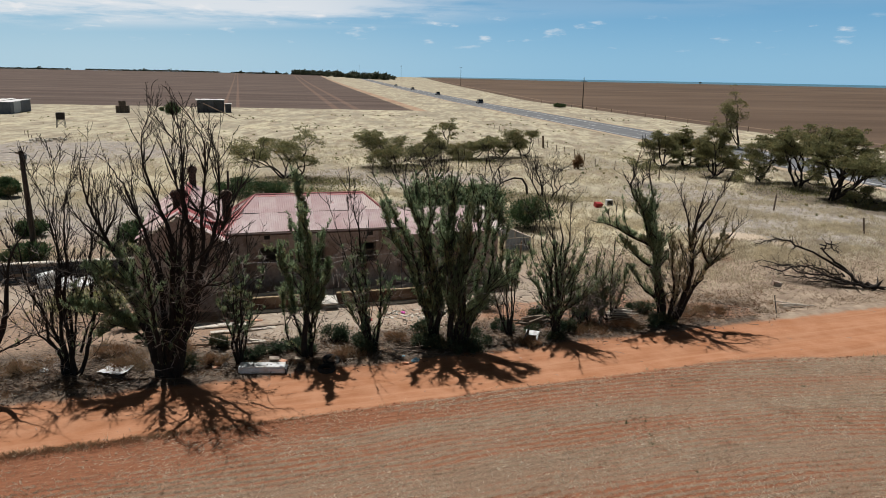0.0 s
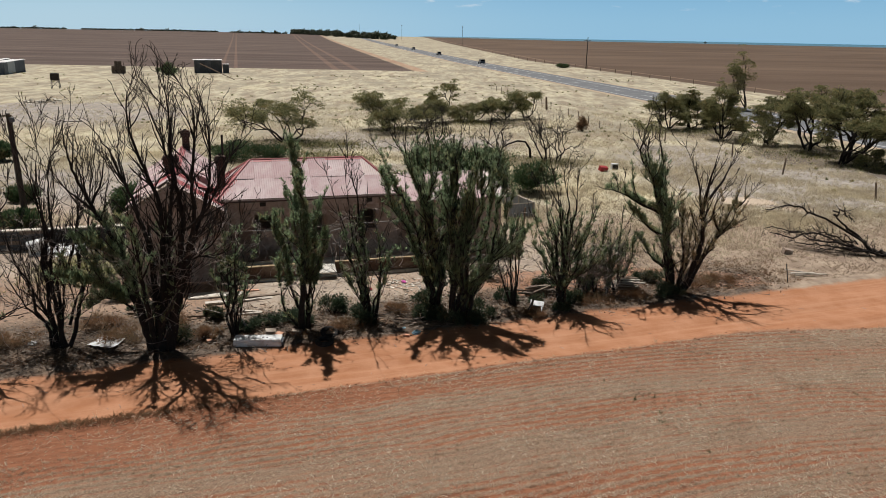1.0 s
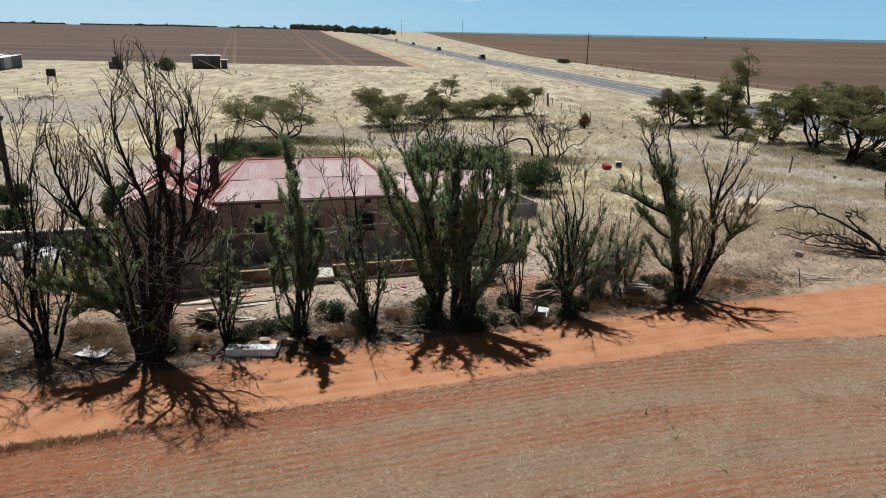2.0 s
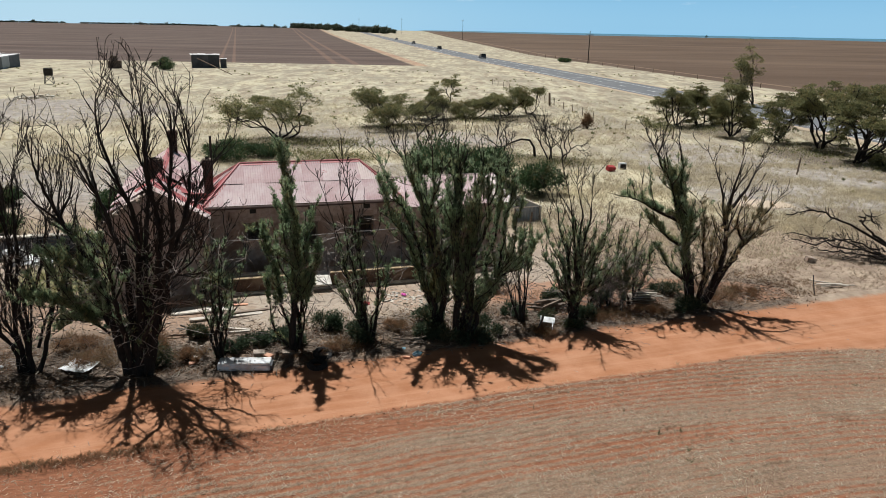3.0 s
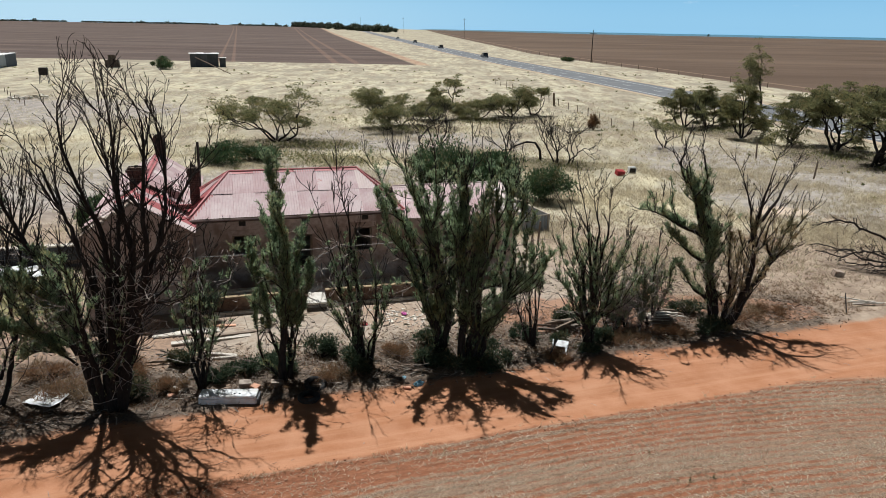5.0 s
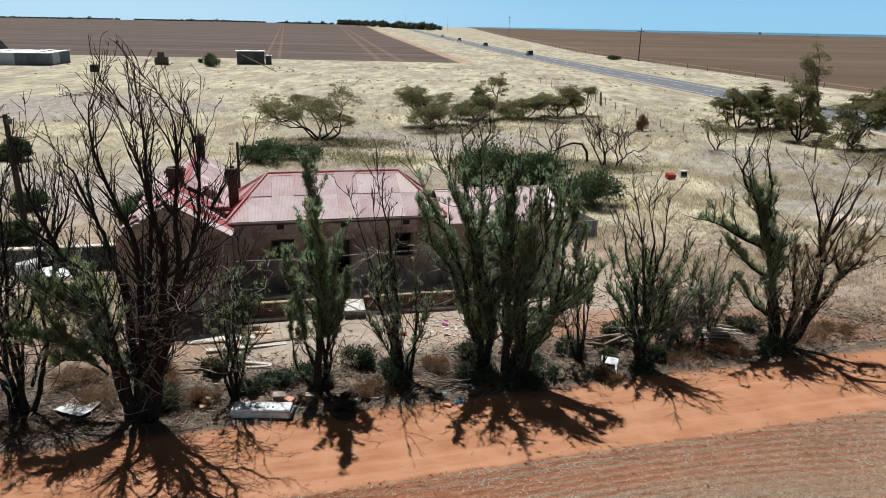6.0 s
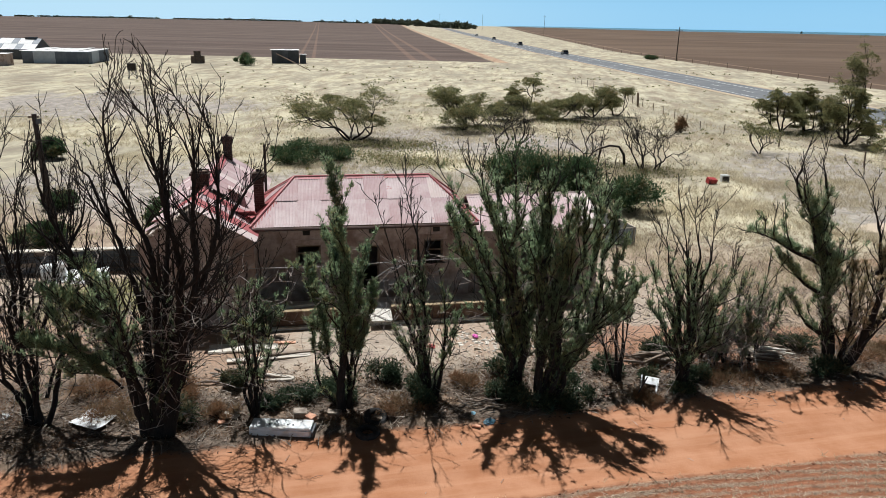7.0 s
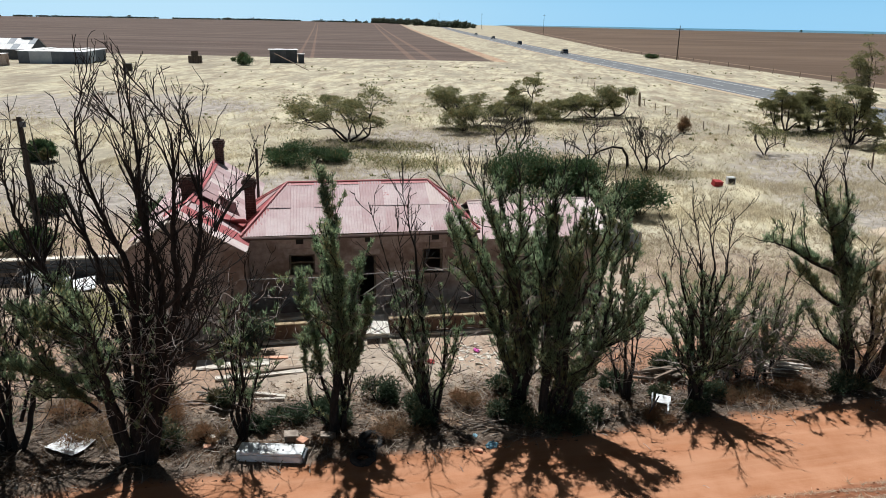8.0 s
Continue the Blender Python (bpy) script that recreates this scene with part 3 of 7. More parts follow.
def row_tree(name, x, y, stems, seed, label, green=(), top=3, spec=SPEC, leaf=None, twiggy=1.0, dead=40, limbs=(), paths=(), bushy=0.4):
    """A many-stemmed tree of the row. stems: tip x, tip z, elbow x, elbow z, radius at the foot; limbs: start, elbow and tip (x, z), radius; paths: radius, depth at the tip, then (x, z) points; green: low, high, shoots a metre, shoot length."""
    rng = np.random.default_rng(seed)
    base = thing(name, pose(x, y, 0), label, "tree", "row of trees by the track")
    spec = dict(spec, dense=tuple(q * twiggy for q in spec["dense"]))
    out = []
    ways = []
    for tx, tz, ex, ez, r in stems:
        fx, fy = rng.normal() * 0.5 * r + tx * 0.03, rng.normal() * 0.7 * r
        ty = rng.normal() * 0.11 * tz
        ey = ty * ez / tz * 0.5 + rng.normal() * 0.05
        ways.append((np.array((fx, fy, -0.15)), np.array((ex, ey, ez)), np.array((tx, ty, tz)), r))
    for sx, sz, ex, ez, tx, tz, r, *out_y in limbs:
        # limbs swing to and fro in depth, and meet where they fork
        ways.append(tuple(np.array((a, 0.13 * b * math.sin(1.6 * a + seed), b if b > 0 else -0.15)) for a, b in ((sx, sz), (ex, ez), (tx, tz))) + (r,))
        if out_y:
            ways[-1][1][1], ways[-1][2][1] = out_y[0] * 0.45, out_y[0]
    for foot, elbow, tip, r in ways:
        tz = np.linalg.norm(elbow - foot) + np.linalg.norm(tip - elbow)
        n_ = max(8, int(tz / 0.22))
        t_ = np.linspace(0, 1, n_)[:, None]
        mid = np.linalg.norm(elbow - foot) / tz
        # a curve through foot, elbow and tip
        c_ = (elbow - foot * (1 - mid) ** 2 - tip * mid ** 2) / (2 * mid * (1 - mid) + 1e-6)
        pts = foot * (1 - t_) ** 2 + 2 * c_ * t_ * (1 - t_) + tip * t_ ** 2
        # kinks where the stem changed its mind
        knots = max(4, int(tz / 0.7))
        off = rng.normal(size=(knots, 3)) * np.array((0.085, 0.085, 0.04))
        off[0] = off[-1] = 0
        pts = pts + np.stack([np.interp(t_[:, 0] * (knots - 1), np.arange(knots), off[:, q]) for q in range(3)], -1)
        pts = pts + rng.normal(size=(n_, 3)) * 0.012
        rad = np.maximum(r * (1 - t_[:, 0]) ** 1.25, 0.010)
        if foot[2] < 0:
            rad[0] *= 1.5
            rad[1] *= 1.15
        out.append((pts, rad, 0))
        side_branches(rng, out, pts, r, 0.012, 0, top, spec)
    for r, deep, *knots in paths:
        # a limb through its bends, rounded between them
        k = np.array(knots, float)
        at = np.concatenate([[0], np.cumsum(np.linalg.norm(np.diff(k, axis=0), axis=1))])
        n_ = max(10, int(at[-1] / 0.2))
        t_ = np.linspace(0, at[-1], n_)
        plan = np.stack([np.interp(t_, at, k[:, 0]), np.interp(t_, at, k[:, 1])], -1)
        for _ in range(3):
            plan[1:-1] = (plan[:-2] + 2 * plan[1:-1] + plan[2:]) / 4
        t_ = t_ / at[-1]
        sway = 0.10 * np.sin(t_ * rng.uniform(5, 9) + rng.uniform(0, 6)) * t_
        pts = np.stack([plan[:, 0], deep * np.clip(plan[:, 1] / max(k[-1][1], 0.1), 0, 1) ** 1.2 + sway, plan[:, 1]], -1) + rng.normal(size=(n_, 3)) * 0.014
        rad = np.maximum(r * 0.66 * (1 - t_) ** 0.9, 0.010)
        out.append((pts, rad, 0))
        side_branches(rng, out, pts, r, 0.012, 0, top, spec)
        # upright forks that rival the limb
        for _ in range(int(rng.integers(2, 5)) if at[-1] > 4 else 1):
            q = int(n_ * rng.uniform(0.4, 0.88))
            way = pts[min(q + 2, n_ - 1)] - pts[q - 1]
            way = way / (np.linalg.norm(way) + 1e-9) + rng.normal(size=3) * np.array((0.5, 0.5, 0.15))
            fork = branch_line(rng, pts[q], way, rng.uniform(0.8, 1.9) * min(1.0, at[-1] / 6), 0.10, 0.10)
            fr = min(0.05, rad[q] * 0.75)
            out.append((fork, np.maximum(np.linspace(fr, 0.008, len(fork)), 0.008), 0))
            side_branches(rng, out, fork, fr, 0.008, 0, top, spec)
    lines = []
    for lo, hi, per_metre, length, *keep in green:
        lines += shoots(rng, out, lo, hi, per_metre * 2.2, length * 0.8, keep[0] if keep else None, (0,))
        lines += shoots(rng, out, lo, hi, per_metre * bushy, length * 0.7, keep[0] if keep else None, (1,))
    wood = wood_geo(out)
    for pts in lines:
        wood.tube(pts, np.linspace(0.011, 0.004, len(pts)), 3)
    piece("trunk", wood, BARK, base, "dark bare crooked branches", True)
    # bleached dead twigs that hang about the lower limbs
    hung = Geo()
    low = [b for b in out if b[2] <= 1]
    for _ in range(dead):
        pts, rad, level = low[int(rng.integers(len(low)))]
        p = pts[int(rng.integers(len(pts)))]
        if p[2] > 4.4 or p[2] < 0.3:
            continue
        away = rng.normal(size=3) * np.array((1, 1, 0.25))
        line = branch_line(rng, p, away, rng.uniform(0.4, 1.5), 0.32, -0.03)
        line[:, 2] = np.maximum(line[:, 2], 0.05)
        hung.tube(line, np.linspace(0.011, 0.005, len(line)), 3)
        for _ in range(5):
            twig = branch_line(rng, line[int(rng.integers(1, len(line)))], away + rng.normal(size=3) * 0.8, rng.uniform(0.2, 0.7), 0.34, -0.02)
            hung.tube(twig, np.linspace(0.007, 0.004, len(twig)), 3)
    if hung.n:
        tagged(piece("deadwood", hung, TWIGS, base, "bleached hanging dead twigs"), kind="stuff")
    if lines:
        geo = Geo()
        sprays(rng, geo, lines)
        piece("foliage", geo, leaf or NEEDLES, base, "feathery grey-green shoots")
    return base


BARE = "tall bare dark tree with green shoots low on its limbs"
row_tree("tamarisk_tree", -9.55, 23.1, [(0.5, 4.6, 0.35, 2.2, 0.12), (1.0, 3.8, 0.6, 1.9, 0.10)], 11, BARE,
         [(1.3, 4.7, 24, 0.50, lambda p: 1.0 if p[0] < -0.36 - 0.12 * p[2] and p[0] > -2.5 else 0.0), (1.0, 5.6, 7, 0.28, lambda p: 1.0 if p[1] < -0.30 * p[2] and abs(p[0]) < 0.5 else 0.0), (1.2, 4.6, 2.2, 0.26, lambda p: 1.0 if abs(p[0] - 0.75) < 0.35 else 0.0), (0.05, 1.8, 4, 0.26)],
         twiggy=1.15, dead=300, spec=LONG,
         paths=[(0.34, -0.3, (0.05, -0.15), (0.12, 0.80), (0.25, 2.00)), (0.24, 0.2, (-0.20, -0.15), (-0.58, 1.79), (-1.02, 3.69), (-1.70, 4.84), (-2.20, 5.97), (-2.50, 7.02), (-2.42, 7.72)),
                (0.12, -0.5, (-0.56, 1.80), (-1.00, 3.40), (-1.55, 3.90), (-2.20, 4.10)), (0.20, 0.1, (0.00, -0.15), (0.06, 1.45), (0.04, 3.56), (-0.43, 5.21), (-1.08, 6.82), (-1.44, 7.43), (-1.86, 7.72)),
                (0.20, -0.9, (0.10, -0.15), (0.39, 2.24), (0.61, 4.36), (0.65, 5.36), (0.26, 6.59), (0.06, 7.37), (0.05, 8.31), (0.46, 9.28)), (0.18, -0.2, (0.20, -0.15), (0.54, 2.56), (0.81, 4.96), (1.01, 6.10), (0.63, 7.65), (0.32, 8.66)),
                (0.20, -0.9, (0.25, -0.15), (0.85, 2.62), (1.36, 4.72), (1.17, 6.61), (1.31, 7.71), (1.19, 9.47)), (0.20, -0.7, (0.30, -0.15), (0.87, 2.25), (1.63, 4.53), (1.66, 6.01), (1.91, 7.16), (2.02, 8.33), (1.55, 9.18)),
                (0.18, 0.3, (0.35, -0.15), (0.88, 2.18), (1.65, 4.58), (2.05, 5.73), (2.15, 6.97), (2.08, 7.86), (1.84, 8.63)), (0.07, 0.9, (2.11, 5.77), (2.84, 6.90), (3.27, 7.35)),
                (0.08, -1.2, (1.52, 4.45), (2.30, 5.13), (3.04, 6.56)), (0.10, -1.6, (0.90, 2.20), (1.80, 3.60), (2.60, 4.30), (3.20, 5.20)),
                (0.17, -1.9, (-0.10, -0.15), (0.00, 2.60), (0.25, 5.40)), (0.09, -1.5, (0.30, 1.00), (1.20, 2.60), (2.00, 3.60)),
                (0.06, 0.5, (-0.40, 1.40), (-1.60, 1.90), (-3.00, 0.90)), (0.06, -0.8, (-0.50, 1.60), (-1.50, 2.60), (-2.80, 2.90)),
                (0.05, 0.3, (-1.20, 4.20), (-2.30, 4.90), (-3.10, 6.20))])
row_tree("tamarisk_tree", -13.06, 23.22, [(-2.0, 5.0, -0.9, 2.6, 0.05), (0.9, 4.4, 0.6, 2.2, 0.05), (-0.5, 3.6, -0.3, 1.8, 0.05)], 12,
         "clump of thin bare grey stems", [(0.0, 1.3, 2, 0.3)], dead=150, twiggy=1.15, spec=LONG,
         limbs=[(-0.15, 0, -0.75, 3.09, -1.23, 5.5, 0.07), (-0.03, 0, 0.14, 3.8, 0.27, 7.9, 0.09), (0.26, 0, 0.35, 4.7, 0.75, 8.0, 0.09), (0.35, 0, 1.28, 4.3, 1.69, 7.5, 0.08), (-0.06, 0.8, -0.83, 1.95, -1.47, 3.1, 0.05), (0.2, 0, 0.03, 5.8, -0.25, 8.0, 0.07), (0.5, 0.8, 1.2, 2.5, 2.4, 3.4, 0.05), (0.4, 2.2, 1.12, 4.9, 1.02, 7.1, 0.06)])
row_tree("tamarisk_tree", -14.82, 20.97, [(0.2, 6.4, 0.0, 3.2, 0.12), (-1.0, 7.0, -0.4, 3.4, 0.12), (-2.0, 5.0, -0.9, 2.6, 0.10)], 13, "bare dark tree at the end of the row", [(0.3, 2.0, 3, 0.3)], dead=70, spec=LONG,
         limbs=[(0.1, 0, 1.0, 3.2, 1.9, 6.4, 0.17, 0.8), (0.1, 0.5, 0.7, 2.6, 1.2, 4.4, 0.15, -0.9), (0, 0, 0.3, 2.4, 0.5, 4.8, 0.16, -1.6), (0, 1.2, 1.6, 2.0, 3.4, 2.5, 0.05, 0.8)])
row_tree("tamarisk_tree", -7.45, 24.55, [(0.75, 5.2, 0.25, 2.4, 0.07), (-0.45, 4.4, -0.2, 1.6, 0.06), (0.9, 3.6, 0.5, 1.8, 0.05), (-0.8, 3.4, -0.4, 1.5, 0.05), (0.1, 4.6, 0.05, 2.0, 0.05), (0.5, 3.0, 0.35, 1.4, 0.045)], 14, "small slender tree with sparse green shoots", [(0.8, 4.2, 3.2, 0.32)])
row_tree("tamarisk_tree", -5.01, 25.22, [(-0.41, 6.9, -0.17, 2.8, 0.14), (0.1, 5.8, 0.1, 3.0, 0.08), (-1.1, 4.2, -0.6, 2.4, 0.07), (0.5, 4.7, 0.25, 2.6, 0.07), (-0.95, 2.6, -0.95, 1.5, 0.06), (0.75, 3.7, 0.35, 2.0, 0.05)], 15, "dense blue-green needle-leaved tree with a pointed top",
         [(1.4, 7.3, 19, 0.48), (0.2, 1.7, 4, 0.3)])
row_tree("tamarisk_tree", -2.77, 26.31, [(-0.95, 6.9, -0.35, 2.6, 0.11), (0.1, 3.9, 0.3, 1.5, 0.08), (-1.1, 2.0, -0.7, 1.3, 0.05), (-1.75, 5.9, -1.1, 3.9, 0.07), (-0.7, 6.2, -0.5, 3.5, 0.06), (0.7, 2.7, 0.45, 1.6, 0.05), (-0.3, 4.4, -0.2, 2.2, 0.07)], 16, "slender tree with bare forked stems and thin foliage", [(0.2, 4.0, 4.5, 0.34)])
row_tree("tamarisk_tree", -0.34, 26.98, [(-2.5, 6.9, -0.6, 2.7, 0.13), (-1.6, 7.0, -0.3, 2.8, 0.13), (-0.4, 7.5, -0.1, 3.2, 0.14), (-0.9, 6.2, -0.25, 2.6, 0.10), (0.2, 5.4, 0.1, 2.6, 0.10), (-1.6, 4.4, -0.6, 2.0, 0.08), (-2.0, 5.8, -0.8, 2.4, 0.08), (-1.2, 6.7, -0.35, 3.0, 0.09), (0.55, 6.5, 0.3, 2.8, 0.09)], 17, "broad dark tree, green below bare upright tops",
         [(0.9, 6.6, 10, 0.42), (0.0, 2.6, 8, 0.32)], bushy=0.5)
row_tree("tamarisk_tree", 0.41, 26.44, [(0.0, 7.7, -0.1, 3.0, 0.15), (1.05, 7.6, 0.5, 2.6, 0.13), (0.25, 5.0, 0.15, 2.3, 0.10), (1.6, 5.9, 1.1, 2.4, 0.11), (2.3, 3.1, 1.2, 2.2, 0.08), (0.7, 6.2, 0.35, 2.8, 0.10), (-0.5, 4.6, -0.2, 2.2, 0.08), (0.5, 7.1, 0.2, 3.0, 0.09), (1.35, 6.7, 0.8, 2.6, 0.09), (2.0, 5.0, 1.3, 2.6, 0.08), (-0.3, 6.8, -0.2, 3.0, 0.09)], 18, "broad dark tree, green below bare upright tops",
         [(0.9, 6.6, 10, 0.42, lambda p: 1.0 if p[0] < 1.2 else 0.55), (0.0, 2.6, 8, 0.32)], bushy=0.5)
row_tree("tamarisk_tree", 2.70, 28.15, [(-0.17, 3.4, -0.2, 1.9, 0.075), (0.5, 3.2, 0.0, 1.9, 0.06), (-0.85, 2.8, -0.45, 1.4, 0.06), (0.2, 2.4, 0.1, 1.2, 0.06)], 19, "small tree with thin leaning trunks and a tufted top", [(1.7, 4.1, 14, 0.45)])
row_tree("tamarisk_tree", 4.66, 28.10, [(-1.2, 5.1, -0.35, 2.0, 0.13), (-0.85, 5.8, -0.25, 2.7, 0.13), (-0.3, 5.9, 0.0, 2.4, 0.13), (0.9, 3.9, 0.2, 2.4, 0.09), (0.25, 5.7, 0.1, 3.0, 0.11), (-1.45, 2.8, -0.8, 2.1, 0.07), (-1.4, 4.0, -0.7, 2.2, 0.08), (1.2, 4.4, 0.5, 2.4, 0.08)], 20, "dark vase-shaped tree with bare tips", [(0.3, 4.2, 8.5, 0.27)])
row_tree("tamarisk_tree", 7.34, 30.31, [(-0.28, 3.9, -0.08, 1.1, 0.06), (-0.78, 3.0, -0.7, 1.6, 0.05), (-1.2, 2.1, -1.0, 1.1, 0.04), (0.15, 2.1, 0.1, 1.0, 0.04), (0.4, 2.4, 0.3, 1.2, 0.04)], 21, "low tree of several thin green stems", [(0.3, 3.2, 10, 0.22)])
row_tree("tamarisk_tree", 9.44, 30.05, [(-0.5, 4.0, -0.4, 2.0, 0.09), (-1.0, 5.4, -0.5, 3.0, 0.10)], 22, "tall tree with a dense green crown and bare top", [(1.6, 5.8, 15, 0.46, lambda p: 1.0 if p[0] > -2.3 else 0.35), (0.3, 2.4, 7, 0.42)], twiggy=1.1,
         limbs=[(0, 0, -0.61, 3.8, -2.17, 6.6, 0.20), (-0.32, 1.9, -0.6, 4.4, -0.72, 7.4, 0.13), (-0.5, 3.4, -1.67, 4.0, -3.34, 4.6, 0.09), (-0.49, 2.5, -1.34, 2.93, -2.0, 3.7, 0.08), (-0.3, 1.2, -1.0, 1.7, -1.45, 2.4, 0.08), (-1.28, 5.3, -1.54, 6.5, -1.27, 7.3, 0.06), (-0.55, 4.0, -1.1, 5.6, -1.6, 6.9, 0.07)])
row_tree("tamarisk_tree", 9.84, 30.14, [(0.3, 3.2, 0.15, 1.6, 0.08)], 23, "spreading half-bare tree with brownish-green shoots", [(0.4, 4.4, 8, 0.40)], leaf=NEEDLES_DRY, twiggy=1.3,
         limbs=[(0, 0, 1.47, 2.75, 2.5, 5.1, 0.16), (-0.05, 0, 0.43, 3.7, -0.55, 6.5, 0.16), (0.46, 3.4, 0.6, 4.9, 0.93, 6.6, 0.10), (0.65, 4.2, 1.32, 5.15, 2.35, 6.1, 0.07), (1.47, 2.75, 1.05, 3.7, 1.71, 4.7, 0.06), (1.38, 2.5, 1.92, 2.9, 2.35, 3.5, 0.06), (-0.1, 0, -0.16, 2.6, -0.45, 4.4, 0.10), (1.9, 3.6, 2.6, 4.1, 3.0, 4.8, 0.05)])
for k, (x, y, h) in enumerate(((5.88, 29.72, 1.7), (6.29, 30.02, 1.5), (5.59, 30.25, 1.5), (6.73, 29.81, 1.9))):
    row_tree("sapling", x, y, [(0.05, h * 1.2, 0.02, h * 0.5, 0.035), (-0.18, h, -0.1, h * 0.4, 0.025), (0.2, h * 0.9, 0.12, h * 0.4, 0.022)], 30 + k, "thin upright green sapling in dry grass", [(0.1, h + 0.5, 24, 0.26)], top=1)


def crown_tree(name, x, y, height, width, seed, label, leaf=None, amount=1.0, group="", stems=3, levels=5, lean=0.0, clump=0.7, spread_=0.6, slim=1.0):
    """A small tree of arching, forking stems, with clumps of small leaves about the ends."""
    rng = np.random.default_rng(seed)
    base = thing(name, pose(x, y, float(relief(np.array(x), np.array(y)))), label, "tree", group)
    out, tips, owner = [], [], []

    def grow(p, d, length, r, level, lobe):
        pts = branch_line(rng, p, d, length, 0.20, 0.05)
        out.append((pts, np.linspace(r, r * 0.72, len(pts)), min(level, 3)))
        if level == levels:
            tips.append(pts[-1])
            owner.append(lobe)
            return
        way = pts[-1] - pts[-2]
        way /= np.linalg.norm(way)
        for _ in range(3 if rng.random() < 0.3 else 2):
            away = rng.normal(size=3)
            away -= way * (away @ way)
            away /= np.linalg.norm(away)
            a = rng.uniform(0.3, 0.85)
            grow(pts[-1 - int(rng.random() < 0.25)], way * math.cos(a) + away * math.sin(a) + np.array((0, 0, 0.12)), length * rng.uniform(0.55, 0.9), r * 0.68, level + 1, lobe * 2 + _ % 2 if level == 1 else lobe)

    for k in range(stems):
        a = k * 2 * math.pi / stems + rng.uniform(-0.6, 0.6)
        tilt = rng.uniform(0.5, 1.2) * spread_
        grow((rng.normal() * 0.12, rng.normal() * 0.12, -0.1), (math.cos(a) * math.sin(tilt), math.sin(a) * math.sin(tilt), math.cos(tilt)), height * 0.36 * rng.uniform(0.8, 1.2), 0.022 * height * slim, 1, k)
    ends = np.array(tips)
    pad = clump * 0.8 if amount else 0.0
    wide = max(0.1, ends[:, 0].max() - ends[:, 0].min())
    sx, sz = (width - 2 * pad) / wide, (height - pad * 0.6) / ends[:, 2].max()
    mid = (ends[:, 0].max() + ends[:, 0].min()) / 2

    def fit_(p):
        q = p.copy()
        up_ = np.clip(p[:, 2] / ends[:, 2].max(), 0, 1)
        q[:, 0] = (p[:, 0] - mid * up_) * sx + lean * up_
        q[:, 1] = p[:, 1] * min(sx, 1.3)
        q[:, 2] = p[:, 2] * sz
        return q

    out = [(fit_(pts), rad, level) for pts, rad, level in out]
    piece("trunk", wood_geo(out), BARK, base, "dark crooked forked trunk", True)
    if amount:
        roots, ways = [], []
        for c_ in fit_(ends):
            for _ in range(2):
                o = c_ + rng.normal(size=3) * np.array((0.42, 0.42, 0.22)) * clump
                n_ = rng.poisson(55 * amount * rng.uniform(0.4, 1.5))
                d = rng.normal(size=(n_, 3))
                d /= np.linalg.norm(d, axis=1)[:, None]
                d[:, 2] = np.abs(d[:, 2]) * 0.8 - 0.25
                roots.append(o + d * np.array((0.72, 0.72, 0.5)) * clump * rng.uniform(0.5, 1.1) * rng.random((n_, 1)) ** 0.3)
                ways.append(d + rng.normal(size=(n_, 3)) * 0.7)
        # each limb carries a dome of leaves, dense above and open below
        seats, owner = fit_(ends), np.array(owner)
        for lobe in np.unique(owner):
            mine = seats[owner == lobe]
            c_ = mine.mean(0)
            size = np.clip(mine.std(0) * 1.35 + 0.3, 0.5, 0.34 * width)
            n_ = int(620 * amount * (size[0] * size[1] + size[0]))
            d = rng.normal(size=(n_, 3))
            d /= np.linalg.norm(d, axis=1)[:, None]
            d[:, 2] = np.abs(d[:, 2]) - 0.12
            lump = 0.86 + 0.16 * np.sin(d[:, 0] * 5.1 + lobe) * np.sin(d[:, 1] * 5.7 + 2 * lobe) + 0.10 * np.sin(d[:, 0] * 11 + d[:, 2] * 9)
            keep = (np.sin(d[:, 0] * 8.3 + 1.7 * lobe) + np.sin(d[:, 1] * 9.1 + lobe) + np.sin(d[:, 2] * 8 + d[:, 0] * 4) + rng.normal(size=n_) * 0.5) > -0.45
            at = c_ + d * np.array((size[0], size[1], min(size[2] * 1.1, 0.62 * size[0]))) * (lump * rng.uniform(0.86, 1.08, n_))[:, None]
            roots.append(at[keep])
            ways.append((d + rng.normal(size=(n_, 3)) * 0.7)[keep])
        roots, ways = np.vstack(roots), np.vstack(ways)
        geo = Geo()
        geo.blades(roots, ways, rng.uniform(0.09, 0.20, len(roots)), rng.uniform(0.05, 0.09, len(roots)), seed)
        piece("crown", geo, leaf or MALLEE, base, "clumps of small olive-green leaves")
    return base


WATTLE = "dark umbrella-shaped wattle tree in dry grass"
for args, lean, seats in (((-16.3, 71.6, 5.3, 11.2, 41), -1.8, 5), ((-6.8, 81.4, 4.3, 7.0, 43), -2.2, 4), ((-6.1, 85.0, 3.4, 5.0, 44), 1.2, 3), ((-2.8, 89.2, 3.1, 5.4, 46), 0.2, 4), ((2.6, 92.0, 3.0, 6.8, 47), 0.3, 4), ((6.6, 95.0, 3.9, 6.8, 48), 0.4, 4), ((9.4, 97.5, 3.7, 5.0, 49), 0.0, 3)):
    crown_tree("wattle_tree", *args, WATTLE, group="wattles behind the house", lean=lean, stems=seats, spread_=1.0, levels=6, amount=0.5, clump=0.7)
crown_tree("wattle_tree", -0.9, 99.6, 4.9, 4.5, 45, "small round-headed wattle with a single trunk", group="wattles behind the house", stems=2, spread_=0.3, amount=0.9, clump=0.6)
